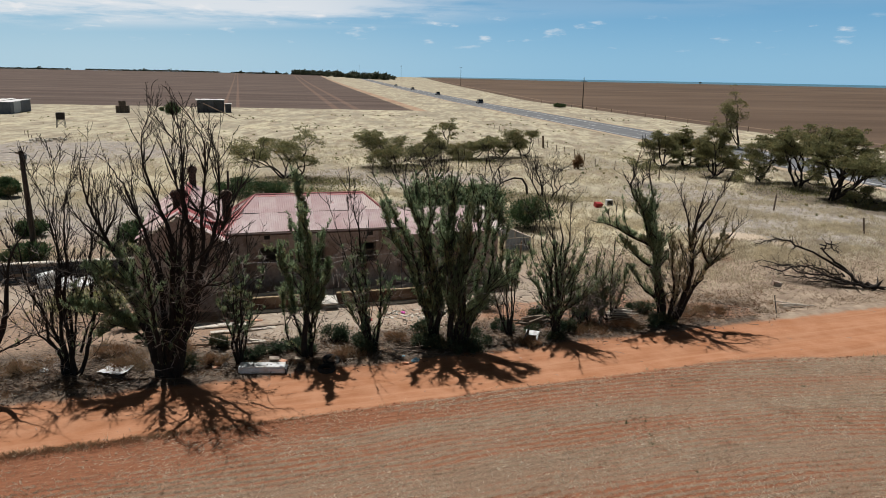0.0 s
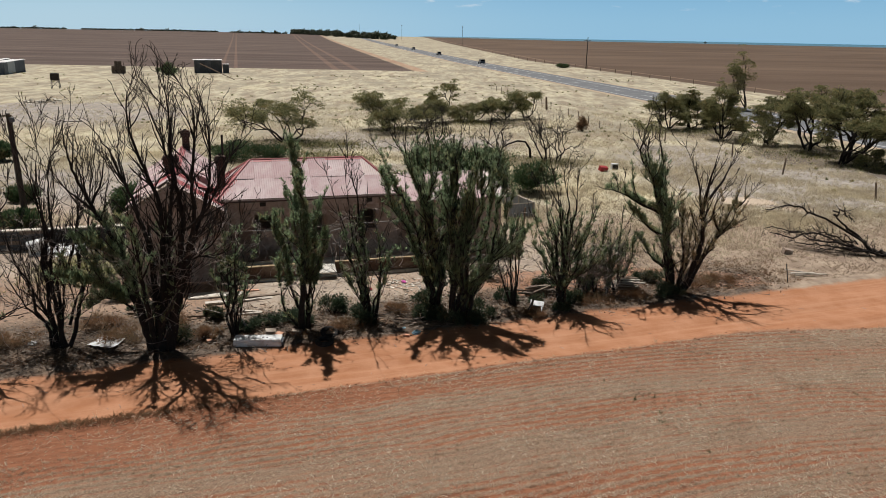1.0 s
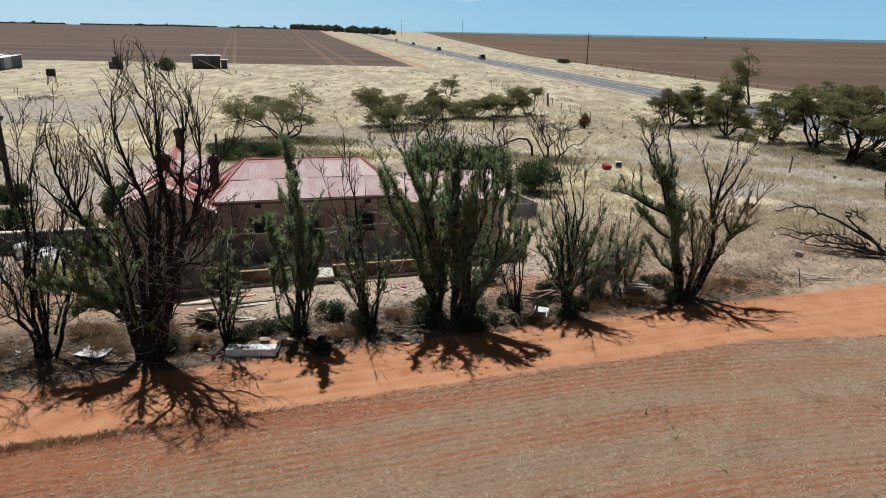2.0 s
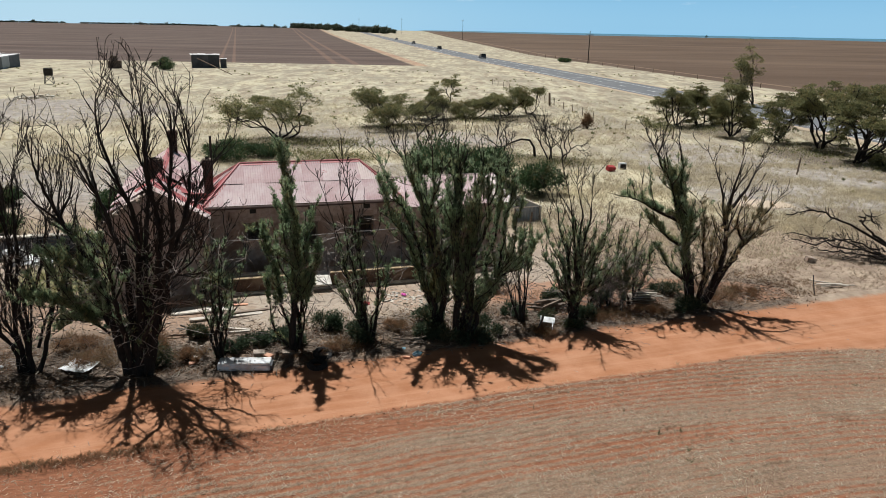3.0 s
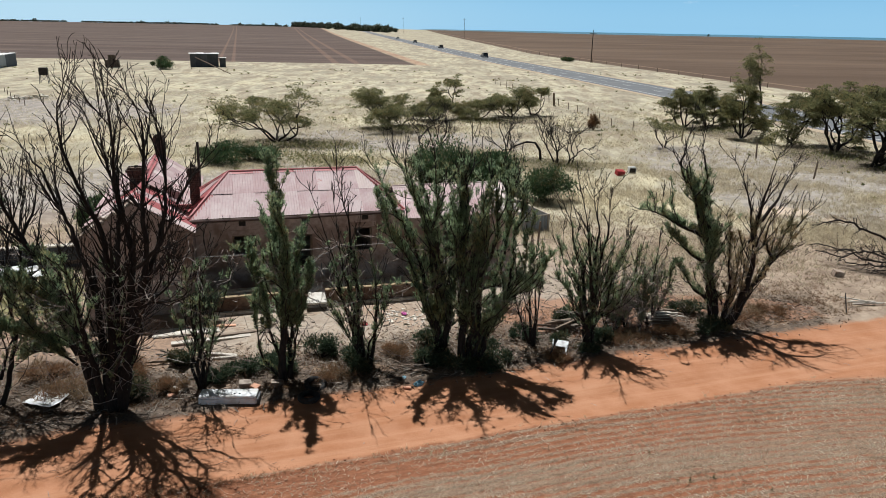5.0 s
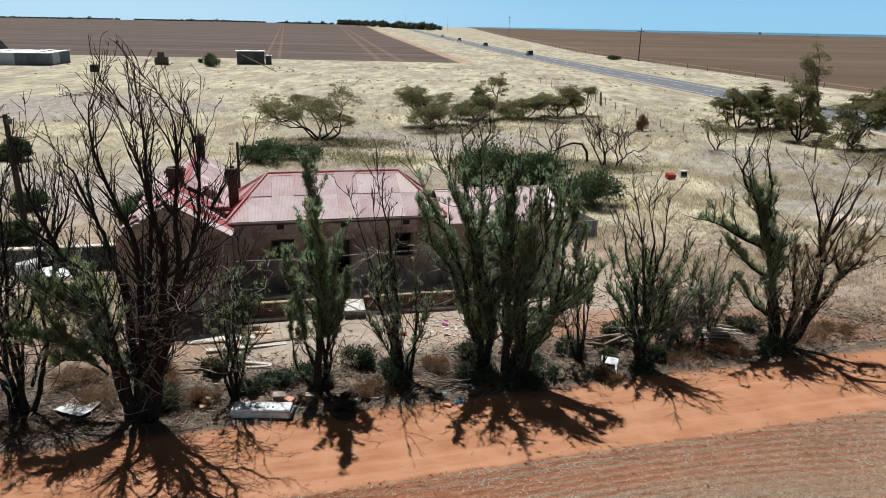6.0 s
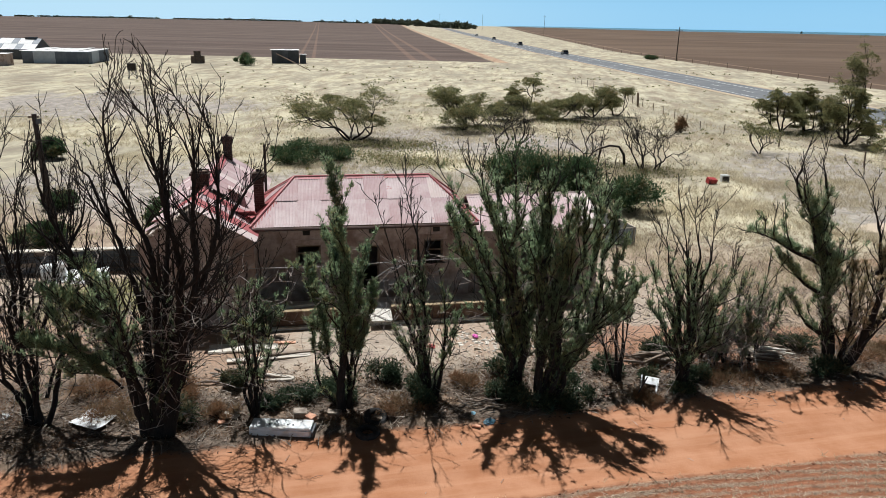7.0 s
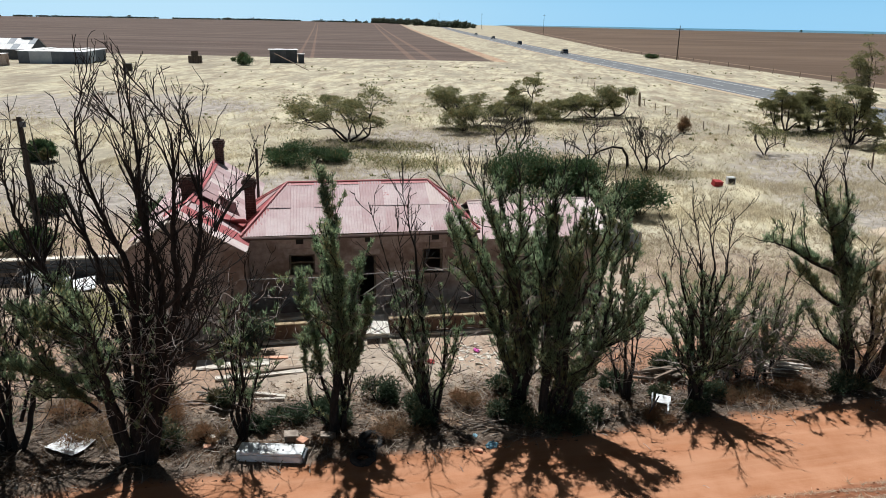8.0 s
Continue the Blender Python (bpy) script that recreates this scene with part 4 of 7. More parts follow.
for args, lean in (((-2.7, 67.9, 4.5, 5.2, 51), 0.6), ((-1.4, 70.0, 4.4, 3.0, 52), -0.2), ((4.1, 66.4, 4.5, 4.6, 53), -0.6), ((8.0, 63.2, 4.6, 3.8, 54), -0.6), ((9.0, 63.1, 4.2, 4.4, 56), 0.8)):
    crown_tree("dead_wattle", *args, "leafless dark twisted wattle in dry grass", amount=0.0, levels=7, slim=0.7, lean=lean, group="wattles behind the house", spread_=0.6)
crown_tree("wattle_tree", 19.3, 72.7, 2.9, 3.6, 55, "small half-bare wattle in dry grass", amount=0.16, group="wattles behind the house", lean=-0.4, clump=0.45)
tagged(piece("fallen_branch", Geo().tube(np.array([(7.0, 65.0, -0.05), (6.9, 65.0, 0.8), (6.5, 65.1, 1.4), (5.8, 65.2, 1.45), (4.9, 65.3, 1.1), (4.4, 65.3, 0.7)]), (0.12, 0.11, 0.09, 0.08, 0.06, 0.03), 7, True), BARK), "dark dead branch arching over the grass", "branch")
for args, lean in (((25.4, 87.5, 4.6, 5.0, 61), -0.5), ((28.4, 89.4, 5.0, 5.4, 62), 0.6), ((31.8, 91.0, 3.6, 4.4, 60), 0.4), ((29.1, 80.0, 5.6, 6.0, 63), 0.2), ((33.2, 78.0, 5.6, 6.4, 64), 0.2), ((35.0, 73.0, 6.4, 7.4, 65), -0.4), ((36.2, 67.5, 6.6, 6.6, 66), 0.4), ((34.4, 65.2, 6.8, 6.8, 67), 0.6), ((38.7, 64.0, 6.6, 6.8, 68), 0.4), ((39.4, 57.5, 6.4, 6.6, 69), 0.3)):
    crown_tree("mallee_tree", *args, "grey-green mallee tree beside the highway", group="trees by the highway", lean=lean, amount=0.72, clump=0.58, stems=4, spread_=0.85, levels=6)
crown_tree("tall_gum", 44.6, 114.0, 9.6, 6.0, 70, "tall thin leaning gum with a sparse crown", amount=0.8, clump=0.9, group="trees by the highway", lean=-3.4, stems=3, spread_=0.45, slim=0.45)


def shrub(name, x, y, w_, h, seed, label, leaf, count=2600, size=0.16, group="shrubs", thin=1.0):
    """A low bush of many leaves about short stems."""
    rng = np.random.default_rng(seed)
    base = thing(name, pose(x, y, 0), label, "bush", group)
    geo, twigs = Geo(), Geo()
    count = int(count)
    lumps = rng.uniform(-1, 1, size=(9, 3)) * np.array((w_ * 0.30, w_ * 0.22, 0)) + np.array((0, 0, h * 0.25))
    lumps[:, 2] += rng.uniform(0, h * 0.45, 9) * np.exp(-(lumps[:, 0] / (w_ * 0.3)) ** 2)
    for p in lumps:
        twigs.tube(np.array([(0, 0, -0.1), p * np.array((0.5, 0.5, 0.4)), p]), (0.03, 0.02, 0.01), 4)
    which = rng.integers(9, size=count)
    d = rng.normal(size=(count, 3))
    d /= np.linalg.norm(d, axis=1)[:, None]
    stray = np.where(rng.random((count, 1)) < 0.12, 1.5, 1.0)
    roots = lumps[which] + d * np.array((w_ * 0.17, w_ * 0.17, h * 0.25)) * rng.uniform(0.2, 1.2, (count, 1)) * stray * rng.uniform(0.35, 1.3, 9)[which][:, None]
    roots[:, 2] = np.maximum(roots[:, 2], 0.03)
    geo.blades(roots, d + rng.normal(size=(count, 3)) * 0.7 + np.array((0, 0, 0.5)), rng.uniform(0.6, 1.3, count) * size, rng.uniform(0.3, 0.55, count) * size * thin, seed)
    piece("wood", twigs, BARK, base, "thin dark stems")
    piece("foliage", geo, leaf, base)
    return base


for args in ((-18.3, 60.6, 5.6, 1.9, 81), (-16.0, 62.2, 4.6, 1.6, 82)):
    shrub("boxthorn", *args, "wide low green boxthorn thicket in dry grass", BUSH, 6000, 0.2)
for args in ((-0.6, 52.3, 8.0, 3.9, 83), (1.9, 53.3, 5.6, 3.2, 84)):
    shrub("olive_bush", *args, "tall dense dark green bush behind the house", BUSH, 15000, 0.2)
shrub("olive_bush", 5.9, 49.85, 4.2, 2.6, 85, "rounded grey-green bush beside the fence", BUSH, 8000, 0.18)
for args in ((-26.5, 44.4, 2.1, 1.3, 86), (-22.7, 37.9, 3.5, 1.15, 87), (-17.9, 41.00, 3.0, 2.1, 79)):
    shrub("boxthorn", *args, "dense glossy green bush behind the low wall", BUSH, 9000, 0.2)
for args in ((-36.29, 58.26, 3.0, 1.9, 88), (-65.8, 171.8, 6.0, 3.2, 90), (36.4, 255.3, 5.0, 1.6, 91)):
    shrub("boxthorn", *args, "single dark green bush in dry grass", BUSH, 7000, 0.3)
shrub("brown_bush", 14.80, 84.39, 1.5, 2.0, 89, "single upright brown bush in dry grass", DRYBUSH, 1500, 0.3, thin=0.5)

# ---- the farmhouse ----
def sheet_metal(name, dark, light, rust, amount):
    """Painted corrugated iron, faded sheet by sheet, with rust."""
    m, n = material(name)
    at = m.node_tree.nodes.new("ShaderNodeTexCoord").outputs["Object"]
    info = m.node_tree.nodes.new("ShaderNodeObjectInfo").outputs["Random"]
    x, y, z = n.split(at)
    vec = n.xyz(n.add(x, n.mul(info, 50.0)), y, z)
    fine = n.noise(vec, 9.0, 5.0, 0.65)
    wide = n.noise(vec, 1.1, 4.0, 0.6)
    fade = n.add(n.add(n.mul(wide, 0.55), n.mul(fine, 0.25)), n.mul(info, 0.22))
    colour = n.mix(n.ramp(fade, 0.35, 0.75), dark, light)
    colour = n.mix(n.ramp(n.add(n.mul(fine, 0.5), wide), 1.05 - amount, 1.2 - amount), colour, rust)
    colour = n.mix(n.ramp(fine, 0.55, 0.85, 0.0, 0.25), colour, (0.30, 0.24, 0.23))
    n.finish(colour, n.ramp(fine, 0.2, 0.8, 0.5, 0.75), n.bump(fine, 0.15, 0.004), 0.0, 0.4)
    return m


PINK_IRON = sheet_metal("faded_red_iron", (0.41, 0.265, 0.268), (0.575, 0.475, 0.475), (0.40, 0.155, 0.155), 0.14)
RED_IRON = sheet_metal("red_iron", (0.36, 0.085, 0.09), (0.50, 0.20, 0.20), (0.26, 0.07, 0.06), 0.22)
PALE_IRON = sheet_metal("pale_iron", (0.56, 0.44, 0.42), (0.68, 0.60, 0.58), (0.50, 0.26, 0.24), 0.2)
RUST_IRON = sheet_metal("rusty_iron", (0.06, 0.035, 0.03), (0.125, 0.075, 0.062), (0.10, 0.05, 0.035), 0.3)
DOOR_IRON = sheet_metal("pale_grey_iron", (0.36, 0.40, 0.45), (0.47, 0.51, 0.55), (0.30, 0.22, 0.18), 0.12)
SHED_IRON = sheet_metal("blue_grey_iron", (0.085, 0.10, 0.125), (0.15, 0.17, 0.20), (0.13, 0.09, 0.075), 0.15)
GREY_IRON = sheet_metal("grey_iron", (0.17, 0.195, 0.225), (0.31, 0.34, 0.37), (0.20, 0.13, 0.10), 0.15)
WHITE_IRON = sheet_metal("white_iron", (0.60, 0.60, 0.60), (0.74, 0.74, 0.73), (0.40, 0.28, 0.20), 0.2)
DARK_IRON = sheet_metal("dark_iron", (0.042, 0.046, 0.053), (0.09, 0.097, 0.108), (0.11, 0.07, 0.055), 0.2)
RENDER = surface("wall_render", (0.37, 0.28, 0.245), (0.54, 0.43, 0.38), 5, 0.95, 0.4, 0.012, stain=(0.20, 0.125, 0.095), stain_scale=0.7)
STONE = surface("rubble_stone", (0.22, 0.175, 0.145), (0.42, 0.36, 0.30), 4, 0.95, 0.6, 0.02, stain=(0.24, 0.16, 0.115), stain_scale=1.6, vary=0.3)
MORTAR = surface("mortar", (0.15, 0.11, 0.085), (0.24, 0.185, 0.145), 8, 0.97, 0.6, 0.02)
BRICK = surface("chimney_brick", (0.05, 0.032, 0.027), (0.115, 0.07, 0.055), 14, 0.92, 0.4, 0.008, vary=0.3)
TIMBER = surface("old_timber", (0.13, 0.095, 0.07), (0.28, 0.22, 0.17), 12, 0.9, 0.4, 0.006, stretch=(0.2, 1, 1))
PALE_TIMBER = surface("grey_timber", (0.40, 0.36, 0.31), (0.62, 0.57, 0.50), 12, 0.9, 0.4, 0.006, stretch=(0.2, 1, 1))
CONCRETE = surface("concrete", (0.48, 0.44, 0.38), (0.68, 0.64, 0.57), 5, 0.93, 0.4, 0.008, stain=(0.38, 0.31, 0.24), stain_scale=1.2)
OLD_IRON = surface("sooty_iron", (0.02, 0.017, 0.015), (0.05, 0.04, 0.035), 9, 0.85, 0.2)
LEDGE = surface("tan_ledge", (0.24, 0.175, 0.10), (0.42, 0.33, 0.21), 6, 0.95, 0.4, 0.006, stain=(0.15, 0.10, 0.065), stain_scale=1.4)
PALE_SLAB = surface("pale_slab", (0.62, 0.58, 0.51), (0.80, 0.77, 0.71), 5, 0.9, 0.3, 0.006, stain=(0.50, 0.44, 0.37), stain_scale=2.0)
# near black: the shade inside rooms and openings is put into the colour
INSIDE = surface("inside_shade", (0.03, 0.026, 0.024), (0.06, 0.05, 0.045), 3, 0.95, 0.1)
STEEL = surface("weathered_steel", (0.26, 0.25, 0.24), (0.42, 0.41, 0.40), 8, 0.6, 0.1, metal=0.3)

HOUSE = pose(-5.82, 31.13, 0, 0, 0, 17)
house = thing("farmhouse", HOUSE, "derelict stone farmhouse with faded red corrugated iron roofs", "house")


def wall_with_openings(name, parent, s0, s1, z0, z1, d, thick, openings, mat, label=""):
    """An upright wall along s, its outer face at d, with holes (s, s, z, z) through it."""
    ss = sorted({s0, s1, *[o[0] for o in openings], *[o[1] for o in openings]})
    zs = sorted({z0, z1, *[o[2] for o in openings], *[o[3] for o in openings]})

    def solid(i_, j_):
        if not (0 <= i_ < len(ss) - 1 and 0 <= j_ < len(zs) - 1):
            return False
        return not any(o[0] <= ss[i_] and ss[i_ + 1] <= o[1] and o[2] <= zs[j_] and zs[j_ + 1] <= o[3] for o in openings)

    n_, faces = len(zs), []
    pts = [(s_, d_, z_) for d_ in (d, d + thick) for s_ in ss for z_ in zs]
    back = len(ss) * n_
    for i_ in range(len(ss) - 1):
        for j_ in range(n_ - 1):
            if not solid(i_, j_):
                continue
            a, b, c_, e = i_ * n_ + j_, (i_ + 1) * n_ + j_, (i_ + 1) * n_ + j_ + 1, i_ * n_ + j_ + 1
            faces += [(a, b, c_, e), (back + a, back + e, back + c_, back + b)]
            for (p, q), other in (((a, b), (i_, j_ - 1)), ((b, c_), (i_ + 1, j_)), ((c_, e), (i_, j_ + 1)), ((e, a), (i_ - 1, j_))):
                if not solid(*other):
                    faces.append((q, p, back + p, back + q))
    g = Geo().add(pts, faces)
    return piece(name, g, mat, parent, label)


def corrugated(name, parent, origin, along, rise, a0, a1, low, high, mat_of, wave=0.10, depth=0.022, sheet=0.8, lap=None, skip=None, sag=0.0):
    """Corrugated sheets on a slope: columns along the eave from a0 to a1, from low(a) to high(a) up the slope; one mesh a sheet."""
    o, u, v = np.array(origin, float), np.array(along, float), np.array(rise, float)
    u, v = u / np.linalg.norm(u), v / np.linalg.norm(v)
    nrm = np.cross(u, v)
    if nrm[2] < 0:
        nrm = -nrm
    count = max(1, round((a1 - a0) / sheet))
    rng = np.random.default_rng(int(abs(a0 * 17 + a1 * 31 + o.sum() * 13)) + 5)
    for k in range(count):
        b0, b1 = a0 + (a1 - a0) * k / count, a0 + (a1 - a0) * (k + 1) / count + 0.03
        cols = np.linspace(b0, min(b1, a1), max(5, int((b1 - b0) / wave * 4)))
        mid = (b0 + b1) / 2
        cuts = [lambda a: low(a)] + ([lambda a, q=q: min(max(q, low(a)), high(a)) for q in lap] if lap else []) + [lambda a: high(a)]
        for row in range(len(cuts) - 1):
            if skip and skip(k, row, count):
                continue
            lift = 0.012 * row + 0.006 * (k % 2) + rng.uniform(0, 0.01)
            tilt = rng.normal() * 0.004
            pts, quads = [], []
            for a in cols:
                lo, hi = cuts[row](a) - (0.05 if row else 0.0), cuts[row + 1](a)
                if hi - lo < 0.02:
                    hi = lo + 0.02
                h = depth * 0.5 * math.cos(2 * math.pi * a / wave) + lift
                for q in (0.0, 0.5, 1.0):
                    b = lo + (hi - lo) * q
                    pts.append(o + u * a + v * b + nrm * (h + tilt * b - sag * math.sin(math.pi * q)))
            for i_ in range(len(cols) - 1):
                for j_ in range(2):
                    p = i_ * 3 + j_
                    quads.append((p, p + 3, p + 4, p + 1))
            piece(name, Geo().add(pts, quads), mat_of(k, row, count), parent, smooth=True)


def ridge_cap(name, parent, p, q, mat, r=0.09):
    g = Geo()
    p, q = np.array(p, float), np.array(q, float)
    g.tube(np.linspace(p, q, 6), np.full(6, r * 0.5), 8, True)
    for side in (-1, 1):
        w_ = np.cross(q - p, (0, 0, 1.0))
        w_ = w_ / np.linalg.norm(w_) * side
        g.add([p, q, q + w_ * r * 1.8 + np.array((0, 0, -r * 0.9)), p + w_ * r * 1.8 + np.array((0, 0, -r * 0.9))], [(0, 1, 2, 3)])
    piece(name, g, mat, parent)


# main range: front wall, ends and back
EAVE, WALL_D, DEEP = 3.30, 1.8, 6.0
front_open = [(-2.4, -1.5, 1.78, 2.5), (0.0, 0.66, 0.36, 2.4), (2.34, 3.08, 1.65, 2.57)]
walls = new("wall")
walls.parent = house
wall_with_openings("front_wall", walls, -3.75, 4.1, 0, EAVE, WALL_D, 0.4, front_open, RENDER, "rendered stone front wall, stained and shaded")
wall_with_openings("back_wall", walls, -3.35, 3.7, 0, EAVE, DEEP - 0.4, 0.4, [], RENDER)
for s_ in (-3.75, 3.7):
    g = Geo().box((s_ + 0.2, (WALL_D + 0.4 + DEEP) / 2, EAVE / 2), (0.4, DEEP - WALL_D - 0.4, EAVE))
    piece("end_wall", g, RENDER, walls)
piece("floor_slab", Geo().box((0.2, 3.9, 0.16), (7.0, 3.4, 0.32)), INSIDE, walls)
for (a, b, lo, hi), kind in zip(front_open, ("window", "door", "window")):
    ob = new(kind)
    ob.parent = house
    g = Geo()
    t_ = 0.07
    for c_, s_ in (((a + t_ / 2, 0), (t_, hi - lo)), ((b - t_ / 2, 0), (t_, hi - lo))):
        g.box((c_[0], WALL_D + 0.16, (lo + hi) / 2), (s_[0], 0.12, s_[1]))
    g.box(((a + b) / 2, WALL_D + 0.16, hi - t_ / 2), (b - a - 2 * t_, 0.12, t_))
    if kind == "window":
        g.box(((a + b) / 2, WALL_D + 0.18, (lo + hi) / 2 + 0.02), (b - a - 2 * t_, 0.05, 0.05))
        piece("sill", Geo().box(((a + b) / 2, WALL_D + 0.06, lo - 0.05), (b - a + 0.2, 0.34, 0.1)), RENDER, ob)
    piece("frame", g, TIMBER, ob, "dark weathered timber frame")
    piece("lintel", Geo().box(((a + b) / 2, WALL_D - 0.006, hi + 0.12), (b - a + 0.3, 0.03, 0.2)), RENDER, ob)
for s_ in (-2.0, 0.4, 2.8):
    g = Geo()
    g.box((s_, WALL_D - 0.012, 2.98), (0.26, 0.03, 0.18))
    for q in range(3):
        g.box((s_, WALL_D - 0.03, 2.93 + q * 0.05), (0.22, 0.02, 0.02))
    piece("air_vent", g, INSIDE, walls, "small dark air brick")
# a darker timber plate below the eave
piece("eave_plate", Geo().box((0.17, WALL_D - 0.05, EAVE - 0.1), (7.9, 0.1, 0.2)), TIMBER, house, "dark timber eave plate")

roof = new("roof")
roof.parent = house
roof["label"] = "faded pink-red corrugated iron hip roof"
E0, E1, F0, R0, R1, RD, RZ = -3.95, 4.35, 1.5, -2.4, 2.8, 3.85, 4.62
SLOPE = math.hypot(RD - F0, RZ - EAVE)


def main_high(a):
    return SLOPE * min(1.0, max(0.0, (a - E0) / (R0 - E0)), max(0.0, (E1 - a) / (E1 - R1)))


def faded(k, row, count):
    return PALE_IRON if (k * 7 + row * 3) % 11 == 4 else PINK_IRON


corrugated("roof_sheet", roof, (0, F0, EAVE), (1, 0, 0), (0, RD - F0, RZ - EAVE), E0, E1, lambda a: 0.0, main_high, faded, lap=[SLOPE * 0.52])
corrugated("roof_sheet", roof, (0, 2 * RD - F0, EAVE), (1, 0, 0), (0, F0 - RD, RZ - EAVE), E0, E1, lambda a: 0.0, main_high, faded)
for edge, top in ((E0, R0), (E1, R1)):
    ln = math.hypot(top - edge, RZ - EAVE)
    half = RD - F0
    corrugated("roof_sheet", roof, (edge, RD, EAVE), (0, 1, 0), (top - edge, 0, RZ - EAVE), -half, half, lambda a: 0.0, lambda a, q=ln, h=half: q * (1 - abs(a) / h), lambda k, r, c_: RED_IRON if k % 3 else PINK_IRON)
ridge_cap("ridge_cap", roof, (R0, RD, RZ + 0.03), (R1, RD, RZ + 0.03), RED_IRON)
for edge, top in ((E0, R0), (E1, R1)):
    for dd in (F0, 2 * RD - F0):
        ridge_cap("hip_cap", roof, (edge, dd, EAVE + 0.03), (top, RD, RZ + 0.03), RED_IRON)
g = Geo().tube([(E0, F0 - 0.06, EAVE - 0.06), (0, F0 - 0.06, EAVE - 0.09), (E1, F0 - 0.06, EAVE - 0.06)], [0.06] * 3, 7)
piece("gutter", g, RUST_IRON, house, "rusty sagging gutter")

# west wing: a long gabled range, its roof broken open
WS0, WS1, WD0, WD1, WE, WR = -7.55, -3.78, 0.5, 10.5, 3.12, 4.32
WC = (WS0 + WS1) / 2
g = Geo()
gable = [(WS0, 0), (WS1, 0), (WS1, WE - 0.05), (WC, WR - 0.08), (WS0, WE - 0.05)]
pts = [(s_, WD0, z_) for s_, z_ in gable] + [(s_, WD0 + 0.42, z_) for s_, z_ in gable]
g.add(pts, [(0, 1, 2, 2), (0, 2, 3, 3), (0, 3, 4, 4), (5, 7, 6, 6), (5, 8, 7, 7), (5, 9, 8, 8), (0, 5, 6, 1), (1, 6, 7, 2), (2, 7, 8, 3), (3, 8, 9, 4), (4, 9, 5, 0)])
wing_wall = piece("gable_wall", g, RENDER, walls, "broken stone gable wall, rendered, in shade")
for s_ in (WS0, WS1 - 0.4):
    piece("side_wall", Geo().box((s_ + 0.2, (WD0 + 0.42 + WD1) / 2, WE / 2 - 0.03), (0.4, WD1 - WD0 - 0.42, WE - 0.06)), RENDER, walls)
piece("end_wall", Geo().box((WC, WD1 + 0.2, WE / 2), (WS1 - WS0, 0.4, WE)), RENDER, walls)
# loose stones along the broken top of the gable
rng = np.random.default_rng(5)
for q in range(26):
    t_ = q / 25.0
    s_ = WS0 + 0.05 + (WC - WS0) * t_ * 0.98
    z_ = WE - 0.05 + (WR - WE) * t_
    bm = worn_box((rng.uniform(0.14, 0.28), rng.uniform(0.25, 0.42), rng.uniform(0.10, 0.17)), 0.03, 0.012)
    bm_piece("stone", bm, STONE, wing_wall, pose(s_, WD0 + 0.2 + rng.normal() * 0.05, z_ + rng.uniform(0.0, 0.06), rng.normal() * 8, rng.normal() * 12 - 25, rng.normal() * 12))
WSL = math.hypot(WS1 - WC + 0.25, WR - WE + 0.12)
wing_roof = new("wing_roof")
wing_roof.parent = house
wing_roof["label"] = "broken red corrugated iron gable roof with holes"


def wing_iron(k, row, count):
    return (PALE_IRON, RED_IRON, PINK_IRON, RED_IRON, PINK_IRON)[k] if k < 5 else (PINK_IRON if k % 4 else PALE_IRON)


corrugated("roof_sheet", wing_roof, (WS1 + 0.12, 0, WE - 0.02), (0, 1, 0), (WC - WS1 - 0.12, 0, WR - WE + 0.02), WD0 - 0.2, WD1 + 0.3, lambda a: 0.0, lambda a: WSL - 0.08, wing_iron, sheet=0.75, lap=[WSL * 0.55], skip=lambda k, r, c_: (k, r) == (4, 1))
corrugated("roof_sheet", wing_roof, (WS0 - 0.12, 0, WE - 0.02), (0, 1, 0), (WC - WS0 + 0.12, 0, WR - WE + 0.02), WD0 - 0.2, WD1 + 0.3, lambda a: 0.0, lambda a: WSL - 0.08, wing_iron, sheet=0.75, lap=[WSL * 0.5], skip=lambda k, r, c_: k < 2 or (k, r) in ((3, 0), (4, 1), (5, 0), (7, 1)))
ridge_cap("ridge_cap", wing_roof, (WC, WD0 + 2.0, WR + 0.06), (WC, WD1 + 0.3, WR + 0.06), RED_IRON)
for k in range(9):
    d_ = WD0 + 0.7 + k * 1.15
    g = Geo()
    for side, edge in ((-1, WS0), (1, WS1)):
        g.tube([(edge, d_, WE - 0.08), (WC, d_, WR - 0.08)], (0.045, 0.045), 4)
    piece("rafter", g, PALE_TIMBER, wing_roof, "grey exposed rafter pair")
for q in (0.15, 0.4, 0.65, 0.9):
    for side, edge in ((-1, WS0), (1, WS1)):
        s_, z_ = edge + (WC - edge) * q, WE + (WR - WE) * q - 0.045
        piece("batten", Geo().box((s_, (WD0 + WD1) / 2, z_), (0.06, WD1 - WD0 - 0.2, 0.035)), PALE_TIMBER, wing_roof)
